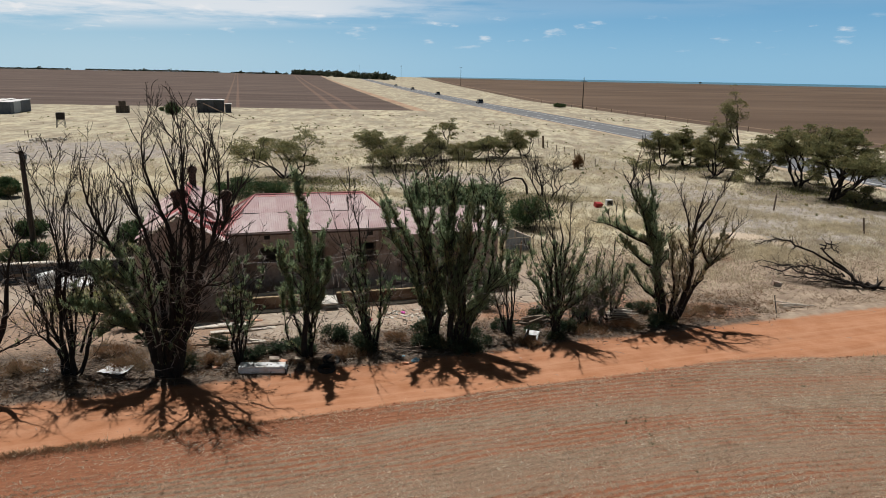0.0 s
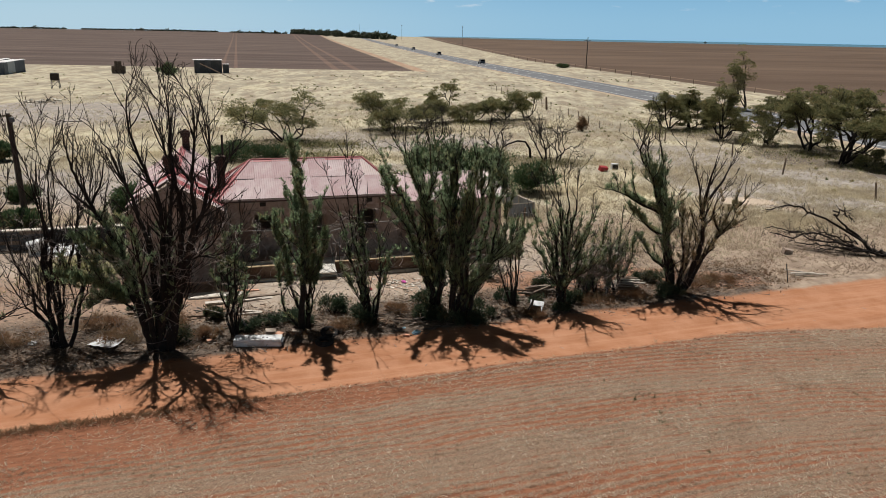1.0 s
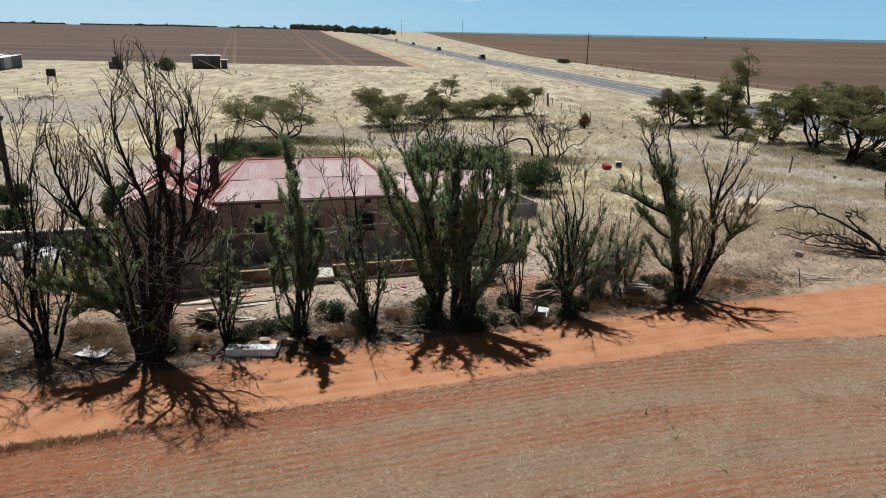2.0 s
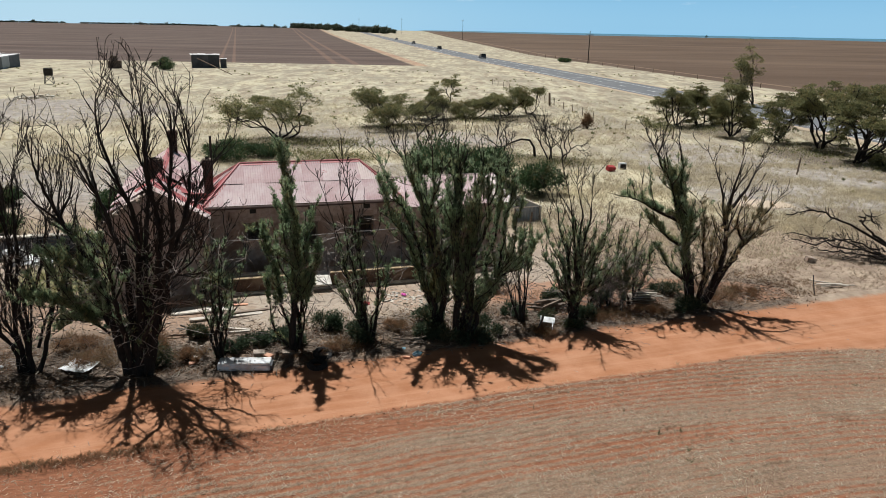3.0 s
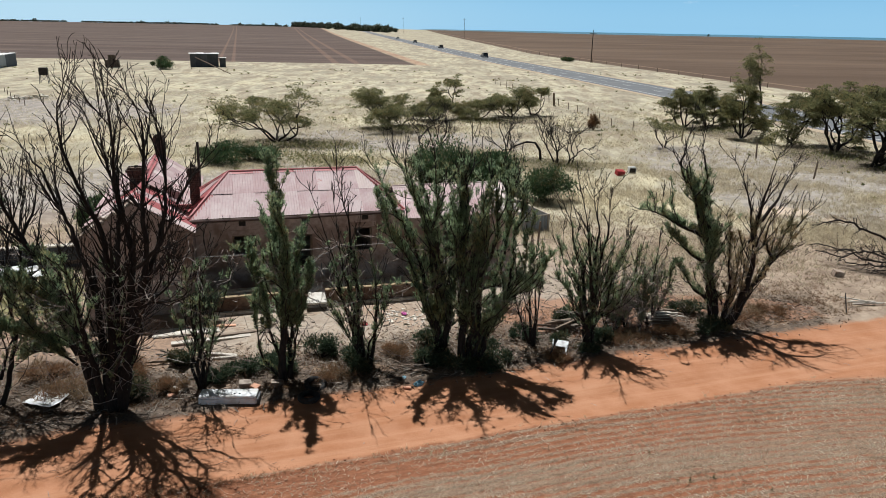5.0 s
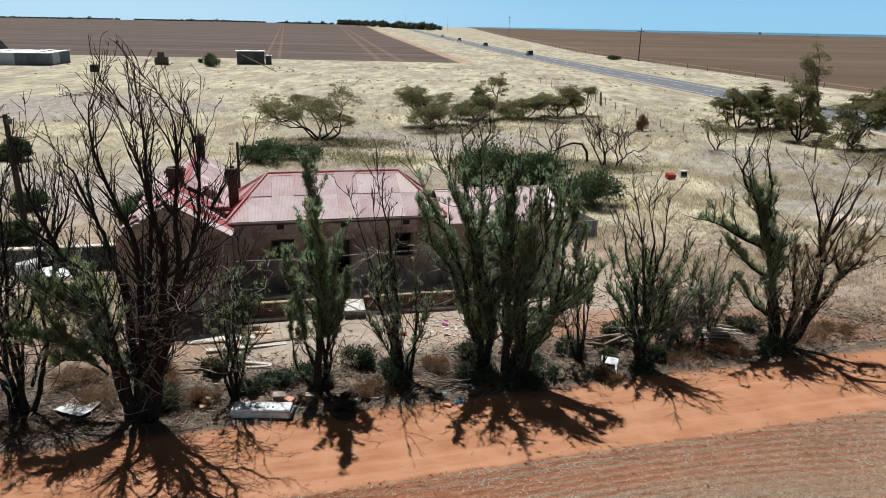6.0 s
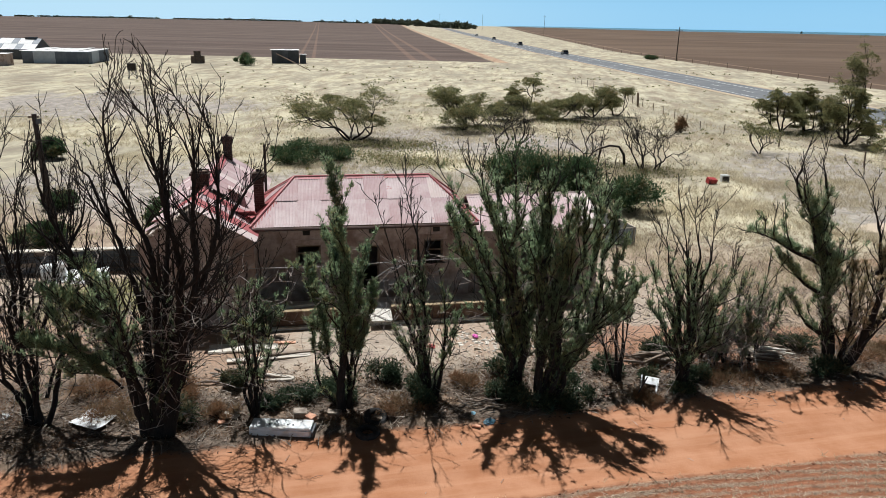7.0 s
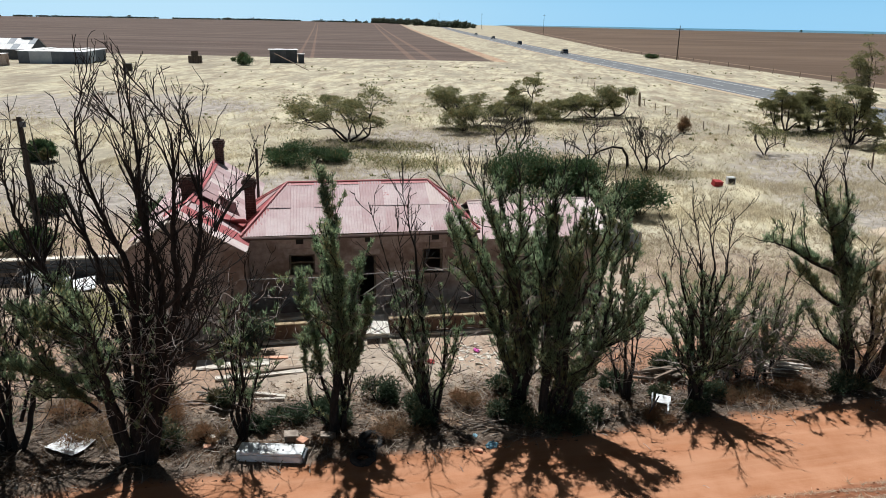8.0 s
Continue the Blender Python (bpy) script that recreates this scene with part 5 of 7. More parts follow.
# sheets that have come loose and lie askew in the valley and on the slope
for (s_, d_, z_, rx_, ry_, rz_, ln, wd, mt) in ((-4.35, 2.6, 3.62, 5, 28, 84, 1.1, 0.7, RED_IRON), (-4.6, 4.6, 3.95, -6, 30, 8, 1.3, 0.7, PALE_IRON), (-6.6, 1.6, 3.7, 5, -34, 20, 1.4, 0.7, PALE_IRON), (-6.9, 2.6, 3.5, -8, -20, -15, 1.2, 0.7, RED_IRON)):
    m_ = pose(s_, d_, z_, rx_, ry_, rz_)
    before = set(wing_roof.children)
    corrugated("loose_sheet", wing_roof, (0, 0, 0), (1, 0, 0), (0, 1, 0), -wd / 2, wd / 2, lambda a, q=ln: -q / 2, lambda a, q=ln: q / 2, lambda k, r, c_, q=mt: q, sag=0.06, depth=0.03)
    for ob in set(wing_roof.children) - before:
        ob.matrix_local = m_


def chimney(s_, d_, z0, z1, w_, t_, label):
    """A brick stack in courses, with a corbelled head and a dark flue."""
    ob = new("chimney")
    ob.parent = house
    ob.matrix_local = pose(s_, d_, 0)
    ob["label"] = label
    piece("core", Geo().box((0, 0, (z0 + z1) / 2 - 0.02), (w_ - 0.03, t_ - 0.03, z1 - z0 - 0.04)), MORTAR, ob)
    rng = np.random.default_rng(int(z1 * 100 + s_ * 10) % 1000 + 7)
    g = Geo()
    rows = int((z1 - z0) / 0.086)
    for row in range(rows):
        z_ = z0 + 0.043 + row * 0.086
        grow_ = 0.05 if row in (rows - 3, rows - 4) else (0.09 if row == rows - 2 else 0.0)
        if row == rows - 1:
            grow_ = 0.03
        for side in range(4):
            span = (w_ if side % 2 == 0 else t_) + 2 * grow_
            n_ = max(2, round(span / 0.23))
            for q in range(n_):
                lo = -span / 2 + (q + (0.0 if row % 2 == 0 else -0.5)) * span / n_
                lo, hi = max(lo, -span / 2), lo + span / n_
                a, size = (lo + hi) / 2, (max(0.03, hi - lo - 0.012), 0.09, 0.074)
                off = (t_ if side % 2 == 0 else w_) / 2 + grow_ - 0.045 + rng.uniform(-0.004, 0.006)
                g.box((a, -off, z_), size, Matrix.Rotation(side * math.pi / 2, 4, "Z"), 0.003)
    piece("brickwork", g, BRICK, ob, "sooty dark brick courses")
    piece("flue", Geo().tube([(0, 0, z1 - 0.05), (0, 0, z1 + 0.04)], (0.08, 0.08), 9), INSIDE, ob, "dark clay flue")


chimney(-3.72, 3.5, 3.1, 4.98, 0.36, 0.36, "tall dark brick chimney with a corbelled head")
chimney(-5.85, 3.9, 3.4, 4.95, 0.54, 0.42, "broad dark brick chimney, crumbling at the top")
chimney(-5.5, 10.2, 3.8, 5.28, 0.36, 0.36, "tall dark brick chimney with a corbelled head")
piece("flue_pipe", Geo().tube([(-3.64, 6.3, 0), (-3.64, 6.3, 3.4), (-3.61, 6.3, 5.5)], (0.06, 0.06, 0.055), 8, True), OLD_IRON, house, "thin dark iron pipe")

# east range: lower, set against the main one
eroof = new("east_roof")
eroof.parent = house
eroof["label"] = "lower pink corrugated iron hip roof"
AE0, AE1, AF, AR, AZ0, AZ1 = 4.36, 9.55, 1.7, 3.9, 2.86, 3.74
ASL = math.hypot(AR - AF, AZ1 - AZ0)
corrugated("roof_sheet", eroof, (0, AF, AZ0), (1, 0, 0), (0, AR - AF, AZ1 - AZ0), AE0, AE1, lambda a: 0.0, lambda a: ASL * min(1.0, max(0.0, (AE1 - a) / 0.18)), lambda k, r, c_: PALE_IRON if k == c_ - 1 else faded(k, r, c_), lap=[ASL * 0.5])
corrugated("roof_sheet", eroof, (0, 2 * AR - AF, AZ0), (1, 0, 0), (0, AF - AR, AZ1 - AZ0), AE0, AE1, lambda a: 0.0, lambda a: ASL * min(1.0, max(0.0, (AE1 - a) / 0.18)), faded)
corrugated("roof_sheet", eroof, (AE1, AR, AZ0), (0, 1, 0), (-0.18, 0, AZ1 - AZ0), -2.2, 2.2, lambda a: 0.0, lambda a: math.hypot(0.18, AZ1 - AZ0) * (1 - abs(a) / 2.2), lambda k, r, c_: WHITE_IRON)
ridge_cap("ridge_cap", eroof, (AE0, AR, AZ1 + 0.03), (AE1 - 0.18, AR, AZ1 + 0.03), PALE_IRON, 0.07)
wall_with_openings("front_wall", walls, 4.102, 9.4, 0, AZ0, 2.0, 0.35, [(6.2, 6.95, 0.2, 2.15)], RENDER)
piece("back_wall", Geo().box((6.75, 5.9, AZ0 / 2), (5.3, 0.35, AZ0)), RENDER, walls)
piece("end_wall", Geo().box((9.225, 4.05, AZ0 / 2), (0.35, 3.38, AZ0)), RENDER, walls)

# the old verandah: low wall, floor, step, a pipe rail and bits of its frame
PLASTER = surface("brown_plaster", (0.085, 0.048, 0.033), (0.15, 0.09, 0.06), 5, 0.95, 0.5, 0.01, stain=(0.24, 0.17, 0.12), stain_scale=1.3)
for a, b in ((-3.4, 0.08), (0.92, 5.2)):
    wall = piece("low_wall", Geo().box(((a + b) / 2, 0.12, 0.31), (b - a, 0.2, 0.62)), PLASTER, house, "low brown verandah wall")
    n_ = int((b - a) / 0.55)
    for q in range(n_):
        w_ = (b - a) / n_
        bm_piece("coping", worn_box((w_ - 0.01, 0.26, 0.04), 0.01, 0.004), LEDGE, wall, pose(a + (q + 0.5) * w_, 0.12, 0.64))
piece("verandah_floor", Geo().box((0.9, 1.01, 0.17), (8.6, 1.56, 0.34)), CONCRETE, house, "worn concrete verandah floor")
piece("plinth", Geo().box((0.6, -0.06, 0.05), (8.4, 0.14, 0.1)), CONCRETE, house, "pale concrete edge strip")
bm_piece("step_slab", worn_box((0.80, 1.0, 0.09), 0.02, 0.006), PALE_SLAB, house, pose(0.5, 0.0, 0.46, 20, 2, 3), "tilted pale concrete slab over the step")
g = Geo().tube([(-3.95, 0.1, 2.26), (-1.5, 0.1, 2.22), (1.2, 0.1, 2.31), (4.0, 0.1, 2.36)], (0.016,) * 4, 6)
piece("rail", g, STEEL, house, "thin bent pipe of the old verandah")
for s_, h in ((-3.7, 2.26), (0.80, 1.72), (1.12, 1.72), (3.95, 2.36)):
    piece("post", Geo().tube([(s_, 0.12, 0.66), (s_ + 0.01, 0.12, h)], (0.014, 0.014), 6, True), DARK_IRON, house)
piece("crosspiece", Geo().tube([(0.80, 0.12, 1.45), (1.12, 0.12, 1.47)], (0.022, 0.022), 6, True), STEEL, house)
piece("brace", Geo().tube([(0.1, 0.35, 1.45), (0.85, 0.15, 2.05), (1.25, 0.1, 2.15)], (0.024,) * 3, 6), STEEL, house)
piece("leaning_beam", Geo().box((-1.1, 0.5, 0.86), (3.4, 0.12, 0.1), pose(0, 0, 0, 0, -4, 3)), PALE_TIMBER, house, "fallen grey timber beam")
piece("leaning_beam", Geo().box((2.9, 0.45, 0.74), (3.0, 0.12, 0.1), pose(0, 0, 0, 0, 2, -2)), PALE_TIMBER, house, "fallen grey timber beam")

# ---- yard walls and fences ----
def local(s_, d_, z_=0.0, turn_=0.0):
    return HOUSE @ pose(s_, d_, z_, 0, 0, turn_)


def iron_fence(points, height, mat, label):
    """Corrugated sheets upright on rails between posts."""
    fence = thing("iron_fence", local(points[0][0], points[0][1]), label, "fence")
    inv = fence.matrix_world.inverted() @ HOUSE
    for (s0, d0), (s1, d1) in zip(points, points[1:]):
        p, q = inv @ Vector((s0, d0, 0)), inv @ Vector((s1, d1, 0))
        ln = (q - p).length
        along = (q - p) / ln
        before = set(fence.children)
        corrugated("sheet", fence, p, along, (0, 0, 1), 0, ln, lambda a: 0.0, lambda a: height, lambda k, r, c_: mat, sheet=0.78, depth=0.05, wave=0.2)
        piece("rail", Geo().tube([p + Vector((0, 0, height)), q + Vector((0, 0, height))], (0.035, 0.035), 5, True), PALE_TIMBER, fence)
        for k in range(int(ln / 1.8) + 1):
            c_ = p + along * min(ln, k * 1.8) + Vector((along.y, -along.x, 0)) * -0.06
            piece("post", Geo().tube([c_ + Vector((0, 0, -0.2)), c_ + Vector((0, 0, height + 0.05))], (0.05, 0.045), 6, True), PALE_TIMBER, fence)
    return fence


FENCE_IRON = sheet_metal("fence_iron", (0.26, 0.29, 0.315), (0.42, 0.45, 0.47), (0.22, 0.15, 0.11), 0.12)
iron_fence([(12.3, 8.2), (13.9, 8.3), (13.3, 13.2), (10.6, 13.2)], 0.88, FENCE_IRON, "grey corrugated iron yard fence with timber top rail")

stone_wall = thing("yard_wall", local(-14.6, 7.2), "low dark iron and stone yard wall with a pale coping", "wall")
piece("wall_body", Geo().box((2.6, 0.04, 0.48), (9.6, 0.27, 0.96)), MORTAR, stone_wall)
rng = np.random.default_rng(61)
board = Geo().box((0, 0, 0), (1.18, 0.05, 0.125), None, 0.006).mesh("board", DARK_IRON)
for row in range(6):
    for q in range(8):
        if rng.random() < 0.06:
            continue
        ob = new("board", board)
        ob.parent = stone_wall
        ob.matrix_local = pose(-1.6 + q * 1.2, -0.135 + rng.normal() * 0.012, 0.11 + row * 0.155, rng.normal() * 3, rng.normal() * 0.8, rng.normal() * 0.8)
for q in range(12):
    bm_piece("coping", worn_box((0.78, 0.36, 0.06), 0.015, 0.008), CONCRETE, stone_wall, pose(-1.8 + q * 0.8, 0, 1.0, 0, 0, 0))


# ---- far sheds, ruin, tank, poles, fences, cars ----
def iron_shed(name, m, length, depth, front, back, roof_mat, wall_mat, label, panels=None):
    """A skillion shed: posts, upright iron sheets, a sloping iron roof."""
    ob = thing(name, m, label, "shed")
    walls_ = new("wall")
    walls_.parent = ob
    for (o, along, ln, h0, h1) in (((0, 0, 0), (1, 0, 0), length, front, front), ((0, depth, 0), (1, 0, 0), length, back, back), ((0, 0, 0), (0, 1, 0), depth, front, back), ((length, 0, 0), (0, 1, 0), depth, front, back)):
        corrugated("iron_panel", walls_, o, along, (0, 0, 1), 0, ln, lambda a: 0.0, lambda a, p=h0, q=h1, l=ln: p + (q - p) * a / l, lambda k, r, c_: (panels or [wall_mat])[k % len(panels or [wall_mat])], wave=0.25, depth=0.04, sheet=max(1.2, ln / 6))
    corrugated("roof_sheet", ob, (-0.3, -0.4, front + 0.06), (1, 0, 0), (0, depth + 0.8, back - front), 0, length + 0.6, lambda a: 0.0, lambda a: math.hypot(depth + 0.8, back - front), lambda k, r, c_: roof_mat, wave=0.3, depth=0.04, sheet=1.6)
    return ob


iron_shed("machinery_shed", pose(-112.1, 160.2, 0, 0, 0, 12), 14.0, 13.0, 2.55, 2.75, WHITE_IRON, GREY_IRON, "long low grey iron machinery shed with a white roof", [SHED_IRON, DOOR_IRON, DOOR_IRON, SHED_IRON, SHED_IRON])
iron_shed("small_shed", pose(-63.5, 183.0, 0, 0, 0, 20), 6.4, 4.4, 3.05, 3.08, WHITE_IRON, DARK_IRON, "small dark iron shed with a pale skillion roof")
iron_shed("small_shed", pose(-57.0, 184.8, 0, 0, 0, 20), 1.3, 2.4, 2.1, 2.1, WHITE_IRON, DARK_IRON, "narrow dark iron lean-to beside the shed")
iron_shed("stone_hut", pose(-115.0, 149.9, 0, 0, 0, 12), 6.0, 3.0, 2.3, 2.4, WHITE_IRON, RENDER, "low rendered hut with a pale roof")
barn = thing("gable_barn", pose(-132.9, 175.1, 0, 0, 0, 12), "old barn with a pale patched iron gable roof", "barn")
for sd in (-1, 1):
    corrugated("roof_sheet", barn, (0, sd * 5.0, 2.3), (1, 0, 0), (0, -sd * 5.0, 2.4), 0, 14.0, lambda a: 0.0, lambda a: math.hypot(5.0, 2.4), lambda k, r, c_: WHITE_IRON if (k + r) % 3 else GREY_IRON, wave=0.3, depth=0.04, sheet=1.6, lap=[2.8])
g = Geo()
for xx in (0.2, 13.8):
    g.add([(xx, -4.9, 0), (xx, 4.9, 0), (xx, 4.9, 2.25), (xx, 0, 4.6), (xx, -4.9, 2.25)], [(0, 1, 2, 2), (0, 2, 3, 3), (0, 3, 4, 4)])
for yy in (-4.9, 4.9):
    g.add([(0.2, yy, 0), (13.8, yy, 0), (13.8, yy, 2.25), (0.2, yy, 2.25)], [(0, 1, 2, 3)])
piece("wall", g, DARK_IRON, barn)
piece("ridge_vent", Geo().box((11.6, 0, 4.75), (2.6, 0.9, 0.5)), DARK_IRON, barn)

RUIN_STONE = surface("weathered_stone", (0.085, 0.068, 0.055), (0.20, 0.16, 0.13), 4, 0.95, 0.5, 0.02, vary=0.3)
ruin = thing("ruined_chimney", pose(-79.0, 175.9, 0, 0, 0, 15), "square stump of a ruined stone building", "ruin")
rng = np.random.default_rng(9)
block_meshes = []
for q in range(5):
    bm = worn_box((0.55, 0.42, 0.26), 0.04, 0.02)
    me = bpy.data.meshes.new("stone")
    bm.to_mesh(me)
    bm.free()
    me.materials.append(RUIN_STONE)
    block_meshes.append(me)
piece("core", Geo().box((0, 0, 0.85), (2.3, 1.5, 1.7)).box((0, 0, 2.1), (0.95, 0.8, 1.0)), MORTAR, ruin)
for row in range(10):
    w_, t_ = (2.5, 1.7) if row < 6 else (1.15, 1.0)
    for k in range(int(w_ / 0.55)):
        for yy in (-t_ / 2, t_ / 2):
            ob = new("stone", block_meshes[rng.integers(5)])
            ob.parent = ruin
            ob.matrix_local = pose(-w_ / 2 + 0.3 + k * 0.57 + 0.1 * (row % 2), yy, 0.14 + row * 0.28, 0, 0, rng.normal() * 4)
    for k in range(int(t_ / 0.55)):
        for xx in (-w_ / 2, w_ / 2):
            ob = new("stone", block_meshes[rng.integers(5)])
            ob.parent = ruin
            ob.matrix_local = pose(xx, -t_ / 2 + 0.3 + k * 0.55, 0.14 + row * 0.28, 0, 0, 90 + rng.normal() * 4)

tank = thing("tank_stand", pose(-69.0, 128.8, 0, 0, 0, 20), "rusty square water tank on a steel stand", "water tank")
bm_piece("tank", worn_box((1.3, 1.2, 1.2), 0.05), OLD_IRON, tank, pose(0, 0, 2.0), "dark rusted square tank")
for xx in (-0.6, 0.6):
    for yy in (-0.55, 0.55):
        piece("leg", Geo().tube([(xx * 1.15, yy * 1.15, -0.1), (xx * 0.95, yy * 0.95, 1.42)], (0.06, 0.05), 5, True), DARK_IRON, tank)
for sd in (-1, 1):
    piece("brace", Geo().tube([(-0.65 * sd, -0.6, 0.2), (0.58 * sd, -0.54, 1.36)], (0.035, 0.035), 4, True), DARK_IRON, tank)


OLD_POLE = surface("tarred_timber", (0.035, 0.028, 0.024), (0.085, 0.07, 0.06), 10, 0.9, 0.4, 0.006, stretch=(1, 1, 0.2))


def power_pole(x, y, h, arms, label, lean=0.0):
    ob = thing("power_pole", pose(x, y, float(relief(np.array(x), np.array(y))), 0, lean, 0), label, "utility pole", "power poles")
    piece("pole", Geo().tube([(0, 0, -0.5), (0, 0, h * 0.5), (0, 0, h)], (0.17, 0.15, 0.11), 8, True), OLD_POLE, ob)
    if arms:
        piece("cross_arm", Geo().box((0, 0, h - 1.2), (2.2, 0.14, 0.16)), TIMBER, ob)
        for xx in (-1.0, -0.35, 0.35, 1.0):
            piece("insulator", Geo().tube([(xx, 0, h - 1.1), (xx, 0, h - 0.75)], (0.06, 0.05), 6, True), CONCRETE, ob)
    return ob


power_pole(43.4, 249.5, 10.2, True, "tall timber power pole beside the highway")
power_pole(6.1, 690.0, 17.5, True, "tall timber power pole on the far rise")
power_pole(-74.0, 1041.0, 20.0, True, "tall timber power pole on the far rise")
power_pole(-150.0, 1180.0, 20.0, True, "tall timber power pole on the far rise")
old_pole = power_pole(-23.25, 39.3, 5.95, False, "short leaning timber pole with a small arm", -1.6)
piece("cross_arm", Geo().box((-0.05, 0, 5.82), (0.5, 0.08, 0.09)), TIMBER, old_pole)
piece("switch_box", Geo().box((0.2, -0.08, 5.62), (0.2, 0.16, 0.24)), DARK_IRON, old_pole)
pts = [Vector((-23.2, 39.3, 5.8)).lerp(local(-7.0, 6.0, 3.6).translation, q / 12) - Vector((0, 0, 1.6 * (q / 12) * (1 - q / 12))) for q in range(13)]
tagged(piece("overhead_wire", Geo().tube(pts, [0.012] * 13, 4), DARK_IRON), "thin sagging wire from the pole to the house", "wire")
pts = [Vector((-23.6, 39.3, 5.85)).lerp(Vector((-68, 44, 5.2)), q / 12) - Vector((0, 0, 3.0 * (q / 12) * (1 - q / 12))) for q in range(13)]
tagged(piece("overhead_wire", Geo().tube(pts, [0.012] * 13, 4), DARK_IRON), "thin sagging wire that leads away from the pole", "wire")


def post_fence(points, gap, label, wires=3, height=1.15, radius=0.06):
    """Timber posts with wires; points are its corners."""
    ob = thing("wire_fence", pose(points[0][0], points[0][1], 0), label, "fence")
    rng = np.random.default_rng(int(abs(points[0][0] * 10)) + 3)
    o = Vector((points[0][0], points[0][1], 0))
    g = Geo().tube([(0, 0, -0.3), (0, 0, 0.6), (0, 0, height)], (radius, radius, radius * 0.9), 6, True)
    me = g.mesh("post", TIMBER)
    for p, q in zip(points, points[1:]):
        p, q = Vector((*p, 0)), Vector((*q, 0))
        n_ = max(1, round((q - p).length / gap))
        for k in range(1 if tuple(p.xy) != tuple(points[0]) else 0, n_ + 1):
            c_ = p.lerp(q, k / n_) - o
            post_ = new("post", me)
            post_.parent = ob
            post_.matrix_local = pose(c_.x, c_.y, float(relief(np.array(c_.x + o.x), np.array(c_.y + o.y))), rng.normal() * 3, rng.normal() * 3, rng.uniform(0, 90)) @ Matrix.Diagonal((1, 1, rng.uniform(0.85, 1.15), 1))
        for w_ in range(wires):
            z_ = 0.35 + 0.33 * w_
            piece("wire", Geo().tube([p - o + Vector((0, 0, z_)), (p + q) / 2 - o + Vector((0, 0, z_ - 0.03)), q - o + Vector((0, 0, z_))], (0.006,) * 3, 3), STEEL, ob)
    return ob


post_fence([(31.33, 43.82), (29.27, 50.27), (26.83, 59.44), (25.77, 67.78), (22.22, 77.31)], 8.8, "old timber-post wire fence in dry grass", 3, 1.2, 0.07)
post_fence([(22.22, 77.31), (17.46, 88.02), (15.1, 105.0), (7.4, 148.3)], 4.5, "line of thin fence posts in the grass", 2, 1.0, 0.045)
post_fence([(66.0, 126.0), (58.6, 166.0), (30.6, 318.0), (21.5, 435.0)], 12.0, "far post-and-wire fence along the bare paddock", 0, 1.2, 0.09)
post_fence([(13.9, 108.1), (13.7, 109.3)], 1.2, "stout timber corner post", 0, 1.6, 0.16)
for s_, d_, h in ((10.8, 3.3, 1.15), (12.3, 6.0, 1.2), (11.6, 5.2, 0.9)):
    c_ = local(s_, d_).translation
    ob = thing("fence_post", pose(c_.x, c_.y, 0, 2, 3, 0), "single weathered timber post beside the house", "post", "posts by the house")
    piece("post", Geo().tube([(0, 0, -0.2), (0, 0, h)], (0.06, 0.05), 6, True), TIMBER, ob)


CAR_PAINT = [surface("car_dark", (0.02, 0.025, 0.035), (0.03, 0.035, 0.05), 3, 0.3, 0.0, gloss=0.6), surface("car_grey", (0.12, 0.12, 0.13), (0.16, 0.16, 0.17), 3, 0.35, 0.0, gloss=0.6), surface("car_light", (0.5, 0.5, 0.5), (0.6, 0.6, 0.6), 3, 0.35, 0.0, gloss=0.6)]
GLASS = surface("car_window", (0.015, 0.018, 0.02), (0.02, 0.025, 0.03), 2, 0.1, 0.0, gloss=0.8)
RUBBER = surface("rubber", (0.015, 0.015, 0.015), (0.035, 0.033, 0.032), 12, 0.85, 0.3, 0.005)


def car(y, paint, label, side=1.75):
    x = road_x(y) + side
    ob = thing("car", pose(x, y, float(relief(np.array(x), np.array(y))) + 0.12, 0, 0, 11), label, "car", "cars on the highway")
    body = Geo()
    prof = [(-2.2, 0.35), (2.2, 0.35), (2.25, 0.75), (1.2, 0.95), (0.7, 1.6), (-1.5, 1.65), (-2.1, 1.0)]
    for sd in (-0.85, 0.85):
        body.add([(sd, y_, z_) for y_, z_ in prof], [(0, 1, 2, 2), (0, 2, 3, 3), (0, 3, 6, 6), (3, 4, 5, 5), (3, 5, 6, 6)])
    n_ = len(prof)
    body.add([(-0.85, y_, z_) for y_, z_ in prof] + [(0.85, y_, z_) for y_, z_ in prof], [(k, (k + 1) % n_, n_ + (k + 1) % n_, n_ + k) for k in range(n_)])
    piece("body", body, paint, ob)
    piece("windscreen", Geo().add([(-0.75, -1.62, 1.58), (0.75, -1.62, 1.58), (0.8, -2.07, 1.06), (-0.8, -2.07, 1.06)], [(0, 1, 2, 3)]), GLASS, ob)
    for sd in (-0.88, 0.88):
        piece("side_window", Geo().add([(sd, -1.4, 1.55), (sd, 0.6, 1.52), (sd, 0.95, 1.05), (sd, -1.9, 1.05)], [(0, 1, 2, 3)]), GLASS, ob)
        for yy in (-1.4, 1.4):
            wheel = piece("wheel", Geo().tube([(sd - 0.1, yy, 0.33), (sd + 0.1, yy, 0.33)], (0.34, 0.34), 12, True), RUBBER, ob)
    return ob


car(272.0, CAR_PAINT[0], "dark car far off on the highway")
car(372.0, CAR_PAINT[0], "dark four-wheel drive far off on the highway")
car(482.0, CAR_PAINT[1], "grey car far off on the highway")
car(600.0, CAR_PAINT[2], "pale car far off on the highway")

